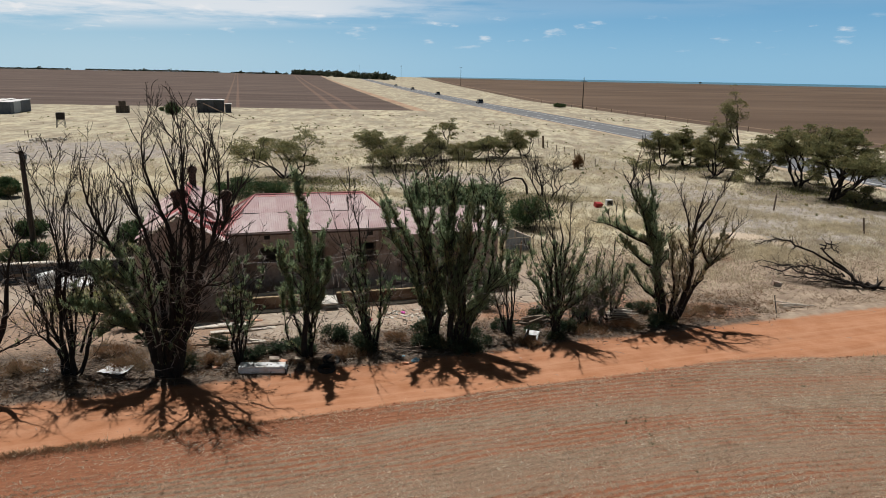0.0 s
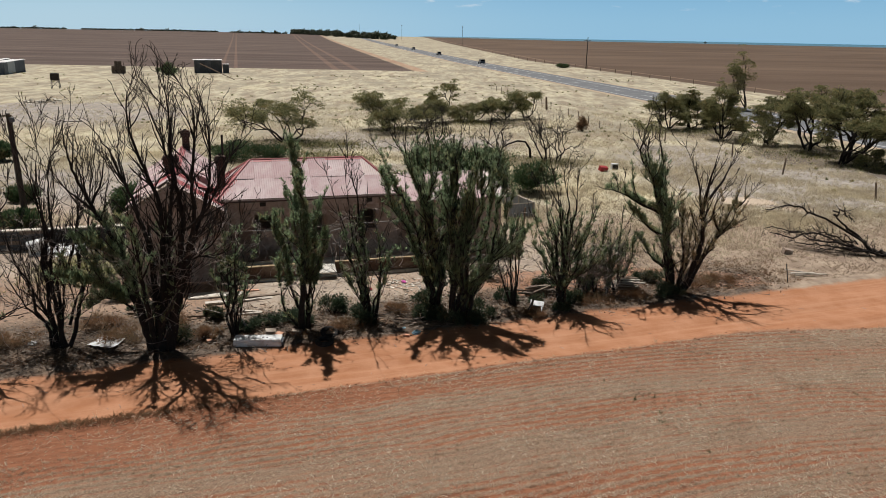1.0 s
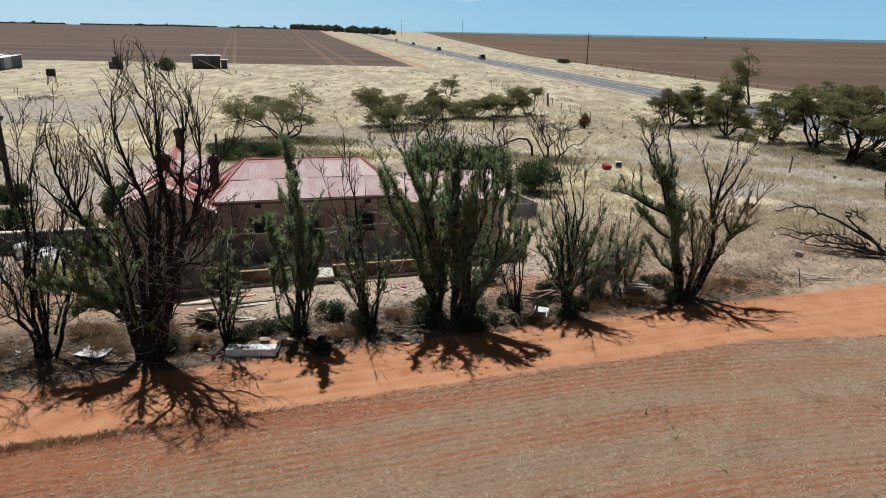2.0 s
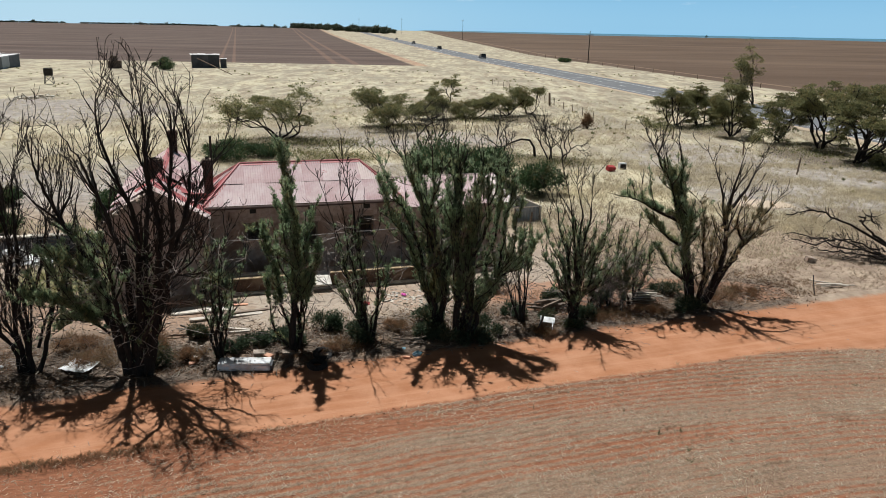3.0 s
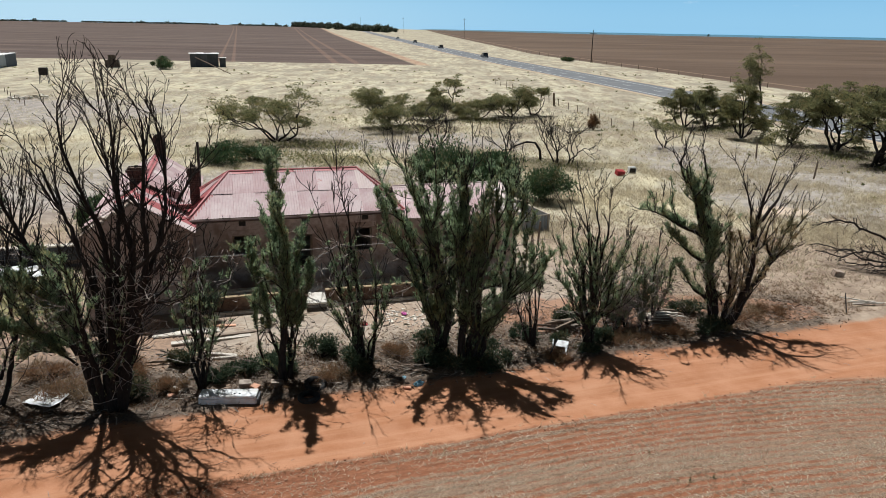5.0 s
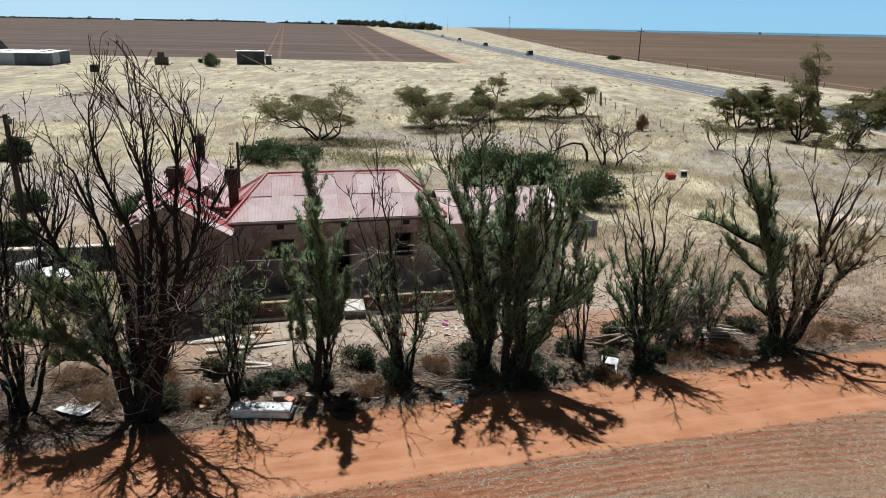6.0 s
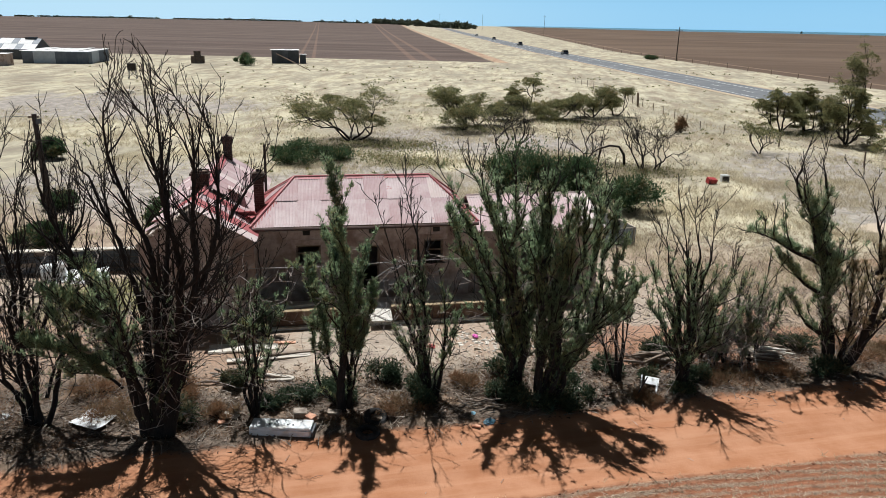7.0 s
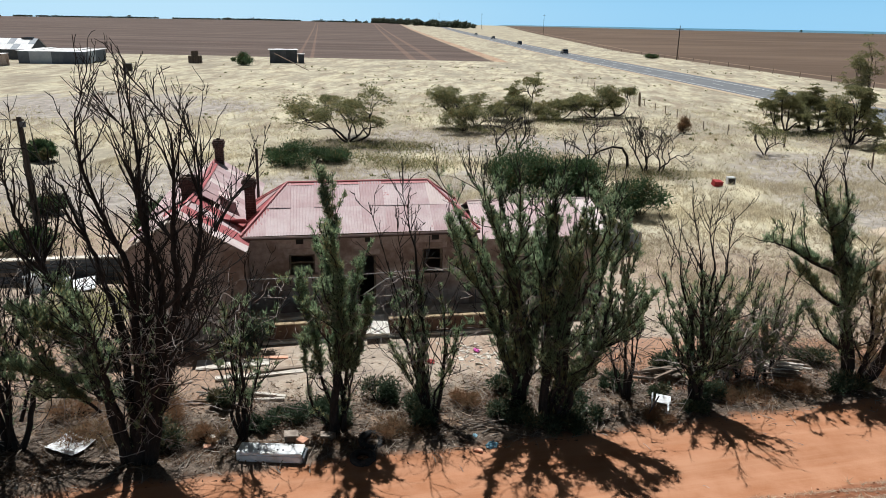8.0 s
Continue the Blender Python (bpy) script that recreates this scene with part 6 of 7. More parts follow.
# ---- things in the yard and under the trees ----
ENAMEL = surface("white_enamel", (0.60, 0.62, 0.63), (0.74, 0.76, 0.77), 4, 0.45, 0.1, stain=(0.52, 0.50, 0.46), stain_scale=2.5)
BLUE_PLASTIC = surface("blue_plastic", (0.12, 0.26, 0.34), (0.25, 0.44, 0.54), 6, 0.5, 0.3, 0.01)
PINK_CLOTH = surface("pink_cloth", (0.55, 0.08, 0.35), (0.72, 0.22, 0.50), 9, 0.9, 0.3)
RED_PAINT = surface("red_paint", (0.30, 0.025, 0.03), (0.42, 0.05, 0.05), 6, 0.6, 0.2)
ORANGE_CLAY = surface("orange_clay", (0.55, 0.28, 0.18), (0.70, 0.42, 0.30), 8, 0.9, 0.3)

fridge = thing("old_fridge", pose(-6.39, 23.75, 0.04, 0, 0, 5), "white enamel fridge that lies on its back in litter", "fridge")
bm_piece("cabinet", worn_box((1.62, 0.48, 0.22), 0.03), ENAMEL, fridge, pose(0, 0, 0.11), "white enamel cabinet with dirt")
bm_piece("door", worn_box((1.60, 0.47, 0.05), 0.02), ENAMEL, fridge, pose(0, 0, 0.247), "white flat door")
bm_piece("base_plate", worn_box((0.05, 0.48, 0.17), 0.01), DARK_IRON, fridge, pose(0.84, 0, 0.10), "dark rusty underside")
for xx in (-0.3, 0.18, 0.32):
    bm_piece("handle", worn_box((0.05, 0.03, 0.03), 0.008), DARK_IRON, fridge, pose(xx, -0.08, 0.285))

sheet_ = thing("iron_sheet", pose(-11.53, 23.50, 0.0, 1, -2, -18), "pale bent sheet of flat iron on the ground", "metal sheet")
corrugated("sheet", sheet_, (0, 0, 0.12), (1, 0, 0), (0, 1, 0.08), -0.5, 0.5, lambda a: -0.36, lambda a: 0.36, lambda k, r, c_: ENAMEL, wave=0.4, depth=0.02, sheet=1.3, sag=0.05)


def ring(name, x, y, r, t_, mat, label, tilt=(0, 0), z=0.0, category="tyre"):
    ob = thing(name, pose(x, y, z, tilt[0], tilt[1], 0), label, category)
    a = np.linspace(0, 2 * math.pi, 25)
    g = Geo().tube(np.stack([np.cos(a) * r, np.sin(a) * r, np.full(25, t_)], -1), np.full(25, t_), 8)
    piece("casing", g, mat, ob)
    return ob


ring("tyre", -4.16, 24.01, 0.24, 0.09, RUBBER, "black car tyre flat on the red soil")
ring("tyre", -4.10, 24.73, 0.26, 0.09, RUBBER, "black car tyre half hidden in twigs", (12, 8), 0.05)


def slab(name, x, y, size, mat, label, category, rz=0.0, rx=0.0, ry=0.0, z=0.0, rough=0.01):
    ob = bm_piece(name, worn_box(size, 0.012, rough), mat, None, pose(x, y, z + size[2] / 2, rx, ry, rz))
    return tagged(ob, label, category)


slab("flat_board", 2.44, 26.96, (0.42, 0.32, 0.03), ORANGE_CLAY, "pale orange board flat on the soil", "board", 10, 4, 3, 0.02)
slab("flat_board", 1.43, 27.35, (0.6, 0.16, 0.04), PALE_TIMBER, "split pale board in dry litter", "board", -38, 3, 8, 0.06)
chair_ = thing("broken_chair", pose(3.52, 27.55, 0.06, 0, 0, -12), "broken white metal chair that lies flat in dry litter", "chair")
bm_piece("backrest", worn_box((0.40, 0.38, 0.02), 0.008, 0.012), ENAMEL, chair_, pose(0.08, 0.42, 0.14, 12, 3, 0))
bm_piece("seat", worn_box((0.42, 0.26, 0.02), 0.008, 0.012), ENAMEL, chair_, pose(0.02, -0.34, 0.05, 8, -4, 6))
for xx, ln in ((-0.2, 1.0), (0.24, 0.8)):
    bm_piece("side_rail", worn_box((0.05, ln, 0.03), 0.01, 0.006), ENAMEL, chair_, pose(xx, 0.02, 0.13, 14, 0, 3))
bm_piece("leg", worn_box((0.03, 0.5, 0.03), 0.01, 0.004), STEEL, chair_, pose(-0.28, -0.1, 0.06, 4, 0, 24))
slab("brick", -1.37, 24.83, (0.24, 0.10, 0.06), ORANGE_CLAY, "single pale brick at the track's edge", "brick", -12, 0, 0, 0.02, 0.006)
slab("stone_block", -6.18, 24.63, (0.36, 0.26, 0.16), STONE, "pale squared stone behind the fridge", "stone", 20, 5, 5, 0.05, 0.02)
slab("stone_block", -5.83, 24.46, (0.26, 0.2, 0.14), ORANGE_CLAY, "broken orange block behind the fridge", "stone", -25, 8, 5, 0.05, 0.02)
slab("stone_block", -5.27, 24.86, (0.4, 0.24, 0.1), STONE, "flat pale stone in litter", "stone", 15, 3, 8, 0.04, 0.02)
slab("stone_block", 17.25, 36.54, (0.42, 0.3, 0.22), STONE, "pale boulder in short dry grass", "stone", 15, 3, 8, 0.0, 0.05)
slab("timber_plank", -8.24, 27.90, (2.6, 0.22, 0.06), PALE_TIMBER, "long grey plank on bare soil", "plank", 24, 1, 2, 0.03)
slab("timber_plank", -7.52, 28.40, (1.9, 0.16, 0.07), TIMBER, "dark weathered beam on bare soil", "plank", 30, 1, 3, 0.04)
slab("timber_plank", -8.63, 29.05, (1.7, 0.18, 0.04), ORANGE_CLAY, "faded red plank on bare soil", "plank", 12, 1, 1, 0.03)
slab("timber_plank", -9.35, 28.55, (2.2, 0.6, 0.05), CONCRETE, "pale flat slab in the yard", "slab", 20, 1, 1, 0.02)
slab("timber_plank", -7.64, 26.74, (1.2, 0.14, 0.05), PALE_TIMBER, "short grey plank among shrubs", "plank", 4, 1, 4, 0.06)
slab("timber_plank", -7.54, 26.47, (1.1, 0.12, 0.05), PALE_TIMBER, "short grey plank among shrubs", "plank", 9, 1, -3, 0.05)
slab("flat_board", -8.06, 24.36, (0.45, 0.22, 0.04), PALE_TIMBER, "short grey board in litter", "board", -6, 2, 2, 0.03)
slab("flat_board", -8.12, 23.99, (0.26, 0.16, 0.04), ORANGE_CLAY, "small orange board in litter", "board", 20, 2, 2, 0.03)
slab("red_crate", 12.29, 59.19, (0.62, 0.45, 0.36), RED_PAINT, "faded red box on its side in dry grass", "box", 20, 12, 6, 0.02)
box_ = thing("old_cabinet", pose(13.35, 59.88, 0, 0, 0, 8) @ Matrix.Scale(0.68, 4), "white metal cabinet, its open side painted near black", "cabinet")
bm_piece("shell", worn_box((0.8, 0.6, 0.75), 0.02), ENAMEL, box_, pose(0, 0.1, 0.38))
# near-black plate on the front, painted for the shade of an open side
bm_piece("opening", worn_box((0.66, 0.02, 0.55), 0.005), INSIDE, box_, pose(0, -0.212, 0.36), "near-black plate for the shade of the open front")


def heap(name, x, y, count, w_, d_, h, size, mat, label, category, seed, child="stick", flat=8.0, swing=22.0):
    """A loose pile of sticks or boards."""
    rng = np.random.default_rng(seed)
    ob = thing(name, pose(x, y, 0), label, category)
    for k in range(count):
        q = k / max(1, count - 1)
        ln = size[0] * rng.uniform(0.6, 1.15)
        bm_piece(child, worn_box((ln, size[1] * rng.uniform(0.7, 1.2), size[2]), 0.01, 0.006), mat[int(rng.integers(len(mat)))], ob,
                 pose(rng.normal() * w_ * 0.3, rng.normal() * d_ * 0.35, 0.03 + h * q * rng.uniform(0.5, 1.0), rng.normal() * flat, rng.normal() * flat, rng.normal() * swing))
    return ob


heap("wood_pile", 7.7, 30.50, 44, 0.5, 0.7, 0.62, (0.95, 0.09, 0.035), (PALE_TIMBER, TIMBER, PALE_TIMBER), "stack of grey split timber below the trees", "wood pile", 1, flat=2.5, swing=7.0)
heap("wood_pile", 3.92, 29.67, 16, 0.8, 0.4, 0.36, (1.2, 0.08, 0.07), (DEADWOOD, TIMBER), "pile of weathered logs behind the trees", "wood pile", 2)
heap("plank_heap", 16.46, 33.06, 6, 0.5, 0.35, 0.12, (1.4, 0.07, 0.04), (PALE_TIMBER,), "few grey sticks beside the track", "sticks", 3, flat=3)
heap("rubbish_heap", -1.36, 25.97, 26, 1.2, 0.6, 0.28, (0.45, 0.04, 0.03), (TIMBER, DEADWOOD), "heap of broken crates and wire", "rubbish", 4)
heap("rubbish_heap", -8.76, 26.35, 12, 1.0, 0.6, 0.25, (0.9, 0.08, 0.05), (TIMBER, DEADWOOD), "broken boards among dry shrubs", "rubbish", 6)


def crumple(name, x, y, w_, h, mat, label, category, seed):
    """A crumpled bag or cloth."""
    bm = bmesh.new()
    bmesh.ops.create_icosphere(bm, subdivisions=3, radius=1.0)
    for v in bm.verts:
        k = 1 + 0.45 * noise.noise(v.co * 2.3 + Vector((seed, 0, 0))) + 0.2 * noise.noise(v.co * 6 + Vector((0, seed, 0)))
        v.co = Vector((v.co.x * w_ * k, v.co.y * w_ * 0.7 * k, max(-0.02, v.co.z * h * k)))
    return tagged(bm_piece(name, bm, mat, None, pose(x, y, 0.02, 0, 0, seed * 40)), label, category)


crumple("plastic_bag", -1.03, 25.13, 0.17, 0.10, BLUE_PLASTIC, "crumpled blue plastic at the track's edge", "plastic bag", 1)
crumple("plastic_bag", -1.51, 25.45, 0.13, 0.07, BLUE_PLASTIC, "scrap of blue plastic in litter", "plastic bag", 2)
crumple("cloth", -1.87, 30.75, 0.13, 0.05, PINK_CLOTH, "bright pink cloth on pale soil", "cloth", 3)
crumple("cloth", -3.25, 29.64, 0.14, 0.08, RED_PAINT, "small red rag on pale soil", "cloth", 4)
crumple("plastic_bag", -13.98, 23.34, 0.16, 0.12, ENAMEL, "small white bag at the track's edge", "plastic bag", 5)
for k, (s_, d_) in enumerate(((-11.9, 6.3), (-10.9, 6.2))):
    c_ = local(s_, d_).translation
    slab("white_panel", c_.x, c_.y, (1.5, 0.9, 0.06), ENAMEL, "white sheet fallen beside the yard wall", "panel", 17 + 10 * k, 14, -8, 0.1, 0.02)
c_ = local(-12.3, 6.4).translation
ob = thing("water_tank", pose(c_.x, c_.y, 0.35, 0, 80, 30), "small white tank that lies on its side", "water tank")
piece("drum", Geo().tube([(0, 0, -0.45), (0, 0, -0.42), (0, 0, 0.42), (0, 0, 0.45)], (0.30, 0.36, 0.36, 0.30), 16, True), ENAMEL, ob, smooth=True)

stake = thing("iron_stake", pose(15.20, 31.70, 0, 0, -12, 0), "thin leaning iron stake at the track's edge", "stake")
piece("rod", Geo().tube([(0, 0, -0.2), (0, 0, 0.95)], (0.025, 0.02), 5, True), DARK_IRON, stake)
stake = thing("iron_stake", pose(3.09, 27.10, 0, 0, 22, 0), "thin leaning iron stake in litter", "stake")
piece("rod", Geo().tube([(0, 0, -0.1), (0, 0, 0.8)], (0.025, 0.02), 5, True), DARK_IRON, stake)

# the fallen tree on the east side
rng = np.random.default_rng(77)
fallen = thing("fallen_tree", pose(22.15, 35.99, 0), "fallen dead tree with a tangle of dark branches", "fallen tree")
out = []
LOW = dict(SPEC, dense=(8.0, 5.0, 3.0), lift=-0.02, bare=0.1, bend=0.3, angle=(0.4, 1.2), reach=0.75)
TWIGGY = dict(SPEC, dense=(5.0, 4.0, 3.0), lift=0.0, bare=0.3, bend=0.26, reach=0.6)
for line, r, spec in (([(0, 0, 0.1), (-0.9, 0.7, 0.5), (-2.3, 1.5, 1.85)], 0.13, dict(TWIGGY, dense=(0.8, 2, 2))),
                      ([(-1.0, 0.7, 0.7), (-3.0, 1.8, 1.75), (-4.2, 2.3, 2.2), (-5.2, 2.8, 1.7)], 0.07, TWIGGY),
                      ([(-2.3, 1.5, 1.8), (-1.95, 1.4, 2.2), (-1.55, 1.3, 1.6)], 0.05, TWIGGY),
                      ([(0, 0, 0.12), (-2.0, 1.0, 0.5), (-4.9, 2.9, 0.45)], 0.07, LOW), ([(-0.3, 0, 0.12), (-2.6, 0.9, 0.35), (-4.2, 2.0, 0.2)], 0.055, LOW),
                      ([(-0.6, 0.4, 0.2), (-2.8, 2.0, 0.7), (-4.6, 3.9, 0.5)], 0.05, LOW), ([(-0.8, 0.2, 0.2), (-2.2, 0.6, 0.4), (-3.2, 1.0, 0.15)], 0.045, LOW),
                      ([(-1.2, 0.8, 0.5), (-2.9, 1.5, 0.9), (-3.9, 2.6, 0.6)], 0.045, LOW)):
    line = np.array(line, float)
    k = np.linspace(0, len(line) - 1, 18)
    pts = np.stack([np.interp(k, np.arange(len(line)), line[:, q]) for q in range(3)], -1) + rng.normal(size=(18, 3)) * 0.06
    out.append((pts, np.linspace(r, max(0.02, r * 0.3), 18), 0))
    side_branches(rng, out, pts, r, 0.02, 0, 3, spec)
# torn roots
for _ in range(9):
    d = rng.normal(size=3) + np.array((0.9, -0.2, 0.1))
    pts = branch_line(rng, (0.0, 0.0, 0.2), d, rng.uniform(0.4, 0.9), 0.2, -0.05)
    out.append((pts, np.linspace(0.07, 0.015, len(pts)), 1))
for pts, rad, level in out:
    pts[:, 2] = np.maximum(pts[:, 2], 0.03)
piece("trunk", wood_geo(out), BARK, fallen, smooth=True)


# ---- shrubs, litter and grass ----
def spread_points(rng, count, x0, x1, y0, y1, where):
    x, y = rng.uniform(x0, x1, count), rng.uniform(y0, y1, count)
    k = where(x, y) > rng.random(count)
    return x[k], y[k]


def patchy(x, y, scale, seed):
    """Smooth patches between 0 and 1."""
    a = np.sin(x * scale + seed) * np.cos(y * scale * 1.3 + 2 * seed) + 0.6 * np.sin(x * scale * 2.3 + 1.7 * y * scale + seed) + 0.5 * np.sin(y * scale * 3.1 - x * scale * 1.1)
    return np.clip(0.5 + 0.35 * a, 0, 1)


def in_house(x, y):
    ax, ay = x + 5.85, y - 30.67
    s_, d_ = ax * 0.956 + ay * 0.292, ay * 0.956 - ax * 0.292
    main = (s_ > -4.0) & (s_ < 9.9) & (d_ > -0.6) & (d_ < 6.6)
    wing = (s_ > -8.2) & (s_ < -3.5) & (d_ > 0.0) & (d_ < 11.3)
    return main | wing


def yard_sd(x, y):
    ax, ay = x + 5.85, y - 30.67
    return ax * 0.956 + ay * 0.292, ay * 0.956 - ax * 0.292


def tufts(name, x, y, rng, blades, height, width, mat, label, lean=0.5, size=None):
    """Tufts of blades, all one stuff."""
    n_ = len(x)
    z = fine_relief(x, y) + relief(x, y)
    root = np.repeat(np.stack([x, y, z - 0.02], -1), blades, 0) + rng.normal(size=(n_ * blades, 3)) * np.array((height * 0.16, height * 0.16, 0))
    way = rng.normal(size=(n_ * blades, 3)) * lean
    way[:, 2] = 1.0
    scale = np.repeat(rng.uniform(0.55, 1.25, n_) if size is None else size, blades) * rng.uniform(0.6, 1.2, n_ * blades)
    ob = piece(name, Geo().blades(root, way, scale * height, np.full(n_ * blades, width), int(rng.integers(1 << 30))), mat)
    return tagged(ob, label, "grass", kind="stuff")


rng = np.random.default_rng(2024)
GREY_STRAW = leaf_surface("grey_straw", (0.30, 0.235, 0.175), (0.53, 0.45, 0.345), (0.29, 0.20, 0.135), 0.3, 0.55)
# stubble in drill rows
x, y = rng.uniform(-14, 27, 190000), rng.uniform(12.5, 31, 190000)
r = track_across(x, y)
s = 0.94 * x + 0.34 * y
bend = 0.012 * np.maximum(s - 10, 0) ** 2
pitch = 2 * math.pi / 21.0
rr = np.round((r + bend) / pitch) * pitch + rng.normal(size=len(r)) * 0.030 - bend
y = rr + 23.85 + 0.36 * x
low_edge = -2.15 - np.maximum(x - 11, 0) * 0.2
keep = (rr < low_edge - (0.35 + 0.16 * np.maximum(-x, 0)) * rng.uniform(0.3, 1.1, len(x))) & (rng.random(len(x)) < 0.05 + 0.95 * patchy(s * 0.22, rr * 1.7, 0.8, 1.0) ** 1.4)
x, y = x[keep], y[keep]
tufts("stubble", x, y, rng, 4, 0.10, 0.026, STUBBLE, "short pale cereal stubble in drill rows", 1.3)
# loose straw over the rows
x, y = spread_points(rng, 85000, -14, 27, 12.5, 31, lambda x, y: np.where(track_across(x, y) < -2.0 - np.maximum(x - 11, 0) * 0.2, patchy(x, y, 0.5, 8.0), 0))
n_ = len(x)
p = np.stack([x, y, fine_relief(x, y) + 0.02], -1)
tagged(piece("loose_straw", Geo().blades(p, rng.normal(size=(n_, 3)) * np.array((1, 1, 0.15)), rng.uniform(0.06, 0.16, n_), rng.uniform(0.014, 0.028, n_), 6), STUBBLE), "loose pale straw between the drill rows", "straw", kind="stuff")
# clods thrown up where the plough turned, along the track's edge
SOIL = surface("red_clods", (0.24, 0.10, 0.055), (0.40, 0.19, 0.11), 12, 0.97, 0.6, 0.01, vary=0.25)
g = Geo()
for _ in range(420):
    px = rng.uniform(-13, 26)
    across = -2.05 - max(px - 11, 0) * 0.2 + rng.normal() * 0.16
    py = across + 23.85 + 0.36 * px
    q = 0.010 + 0.022 * rng.random() ** 2
    g.box((px, py, float(fine_relief(np.array(px), np.array(py))) + q * 0.3), (q * 1.6, q * 1.2, q), Matrix.Identity(4), q * 0.3)
tagged(piece("clods", g, SOIL), "red clods of soil along the track's edge", "soil", kind="stuff")
x = rng.uniform(-13, 26, 260)
y = 23.85 + 0.36 * x - 2.1 - np.maximum(x - 11, 0) * 0.2 + rng.normal(size=260) * 0.2
tufts("edge_weeds", x, y, rng, 7, 0.24, 0.014, STRAW, "sparse dry tufts along the track's edge", 0.8, size=rng.random(260) ** 2 + 0.25)
# a low ridge of dead weeds between track and paddock
x = -15.5 + 14.5 * rng.beta(1.2, 2.0, 2600)
y = 23.85 + 0.36 * x - 2.05 + rng.normal(size=2600) * 0.13
tufts("ridge_weeds", x, y, rng, 5, 0.20, 0.016, DRYBUSH, "low brown ridge of dead weeds", 0.9, size=(rng.random(2600) * 0.6 + 0.3) * np.clip((1.0 - x) / 9.0, 0.3, 1))
x, y = rng.uniform(4, 22, 40), rng.uniform(16, 27, 40)
keep = track_across(x, y) < -3.2
tufts("stubble_weeds", x[keep], y[keep], rng, 12, 0.16, 0.022, BUSH, "few small dark weeds in the stubble", 0.6)
# short greyish grass east of the trees and along the track
x, y = spread_points(rng, 36000, 5, 36, 27, 48, lambda x, y: np.where((track_across(x, y) > 2.2) & (x + (y - 30) * 0.3 > 9) & ~in_house(x, y), 0.35 + 0.65 * patchy(x, y, 0.9, 2.0), 0))
tufts("short_grass", x, y, rng, 5, 0.20, 0.016, GREY_STRAW, "short grey-brown dry grass", 1.2)
# dry grass between and below the trees
x, y = spread_points(rng, 42000, -20, 16, 20, 36, lambda x, y: np.where((track_across(x, y) > 1.9 + 0.5 * patchy(x, y, 2.0, 5.0)) & (track_across(x, y) < 6.5) & ~in_house(x, y), 0.15 + 0.85 * patchy(x, y, 1.4, 3.0) ** 2, 0))
tufts("dry_weeds", x, y, rng, 5, 0.24, 0.014, DRYBUSH, "brown dry weeds and litter below the trees", 1.1)
# tall yellow grass behind the house, thick near it and thinner far off
def grassy(x, y):
    sd = yard_sd(x, y)
    open_ = (np.abs(x - 0.3) < 0.66 * y + 6) & (np.abs(x - road_x(y) - 0.7) > 7.2) & ~in_house(x, y) & ~((sd[0] < 10.5) & (sd[1] < 7.5)) & (track_across(x, y) > 5.5)
    bare_ = np.exp(-((x - 19.9) / 2.0) ** 2 - ((y - 48.7) / 1.3) ** 2) + np.exp(-((x - 7.6) / 1.6) ** 2 - ((y - 34.2) / 1.3) ** 2) + np.exp(-((x - 4.2) / 1.5) ** 2 - ((y - 37.3) / 0.9) ** 2) + 0.75 * np.exp(-((x + 21) / 13) ** 2 - ((y - 49) / 11) ** 2) + 0.6 * np.exp(-((x + 52) / 20) ** 2 - ((y - 92) / 15) ** 2)
    return np.where(open_, np.clip(1.0 - 1.3 * bare_, 0, 1), 0.0)


x, y = spread_points(rng, 150000, -32, 34, 33, 64, lambda x, y: grassy(x, y) * (0.06 + 0.94 * patchy(x, y, 0.35, 4.0) ** 1.6) * np.clip((y - 33 - 0.35 * np.maximum(x - 8, 0)) / 4, 0.12, 1))
tufts("tall_grass", x, y, rng, 6, 0.42, 0.022, STRAW, "tall pale yellow dry grass", 0.7, size=np.clip(0.65 + rng.normal(size=len(x)) * 0.22, 0.25, 1.3))
x, y = spread_points(rng, 90000, -60, 60, 64, 118, lambda x, y: grassy(x, y) * (0.06 + 0.94 * patchy(x, y, 0.3, 4.0) ** 1.6) * np.clip(1.25 - (y - 64) / 50, 0.1, 1))
tufts("far_grass", x, y, rng, 5, 0.40, 0.034, STRAW, "pale dry grass far behind the house", 0.8)
# green weeds by the yard wall
GREENWEED = leaf_surface("green_weeds", (0.10, 0.13, 0.04), (0.28, 0.30, 0.11), (0.34, 0.29, 0.14), 0.3, 0.5)
x, y = spread_points(rng, 8000, -21, -10, 27, 36, lambda x, y: np.where(in_house(x, y), 0, np.exp(-((x + 16.3) / 1.7) ** 2 - ((y - 31.8) / 2.0) ** 2)))
tufts("green_weeds", x, y, rng, 6, 0.22, 0.02, GREENWEED, "yellow-green weeds beside the yard wall", 0.9)
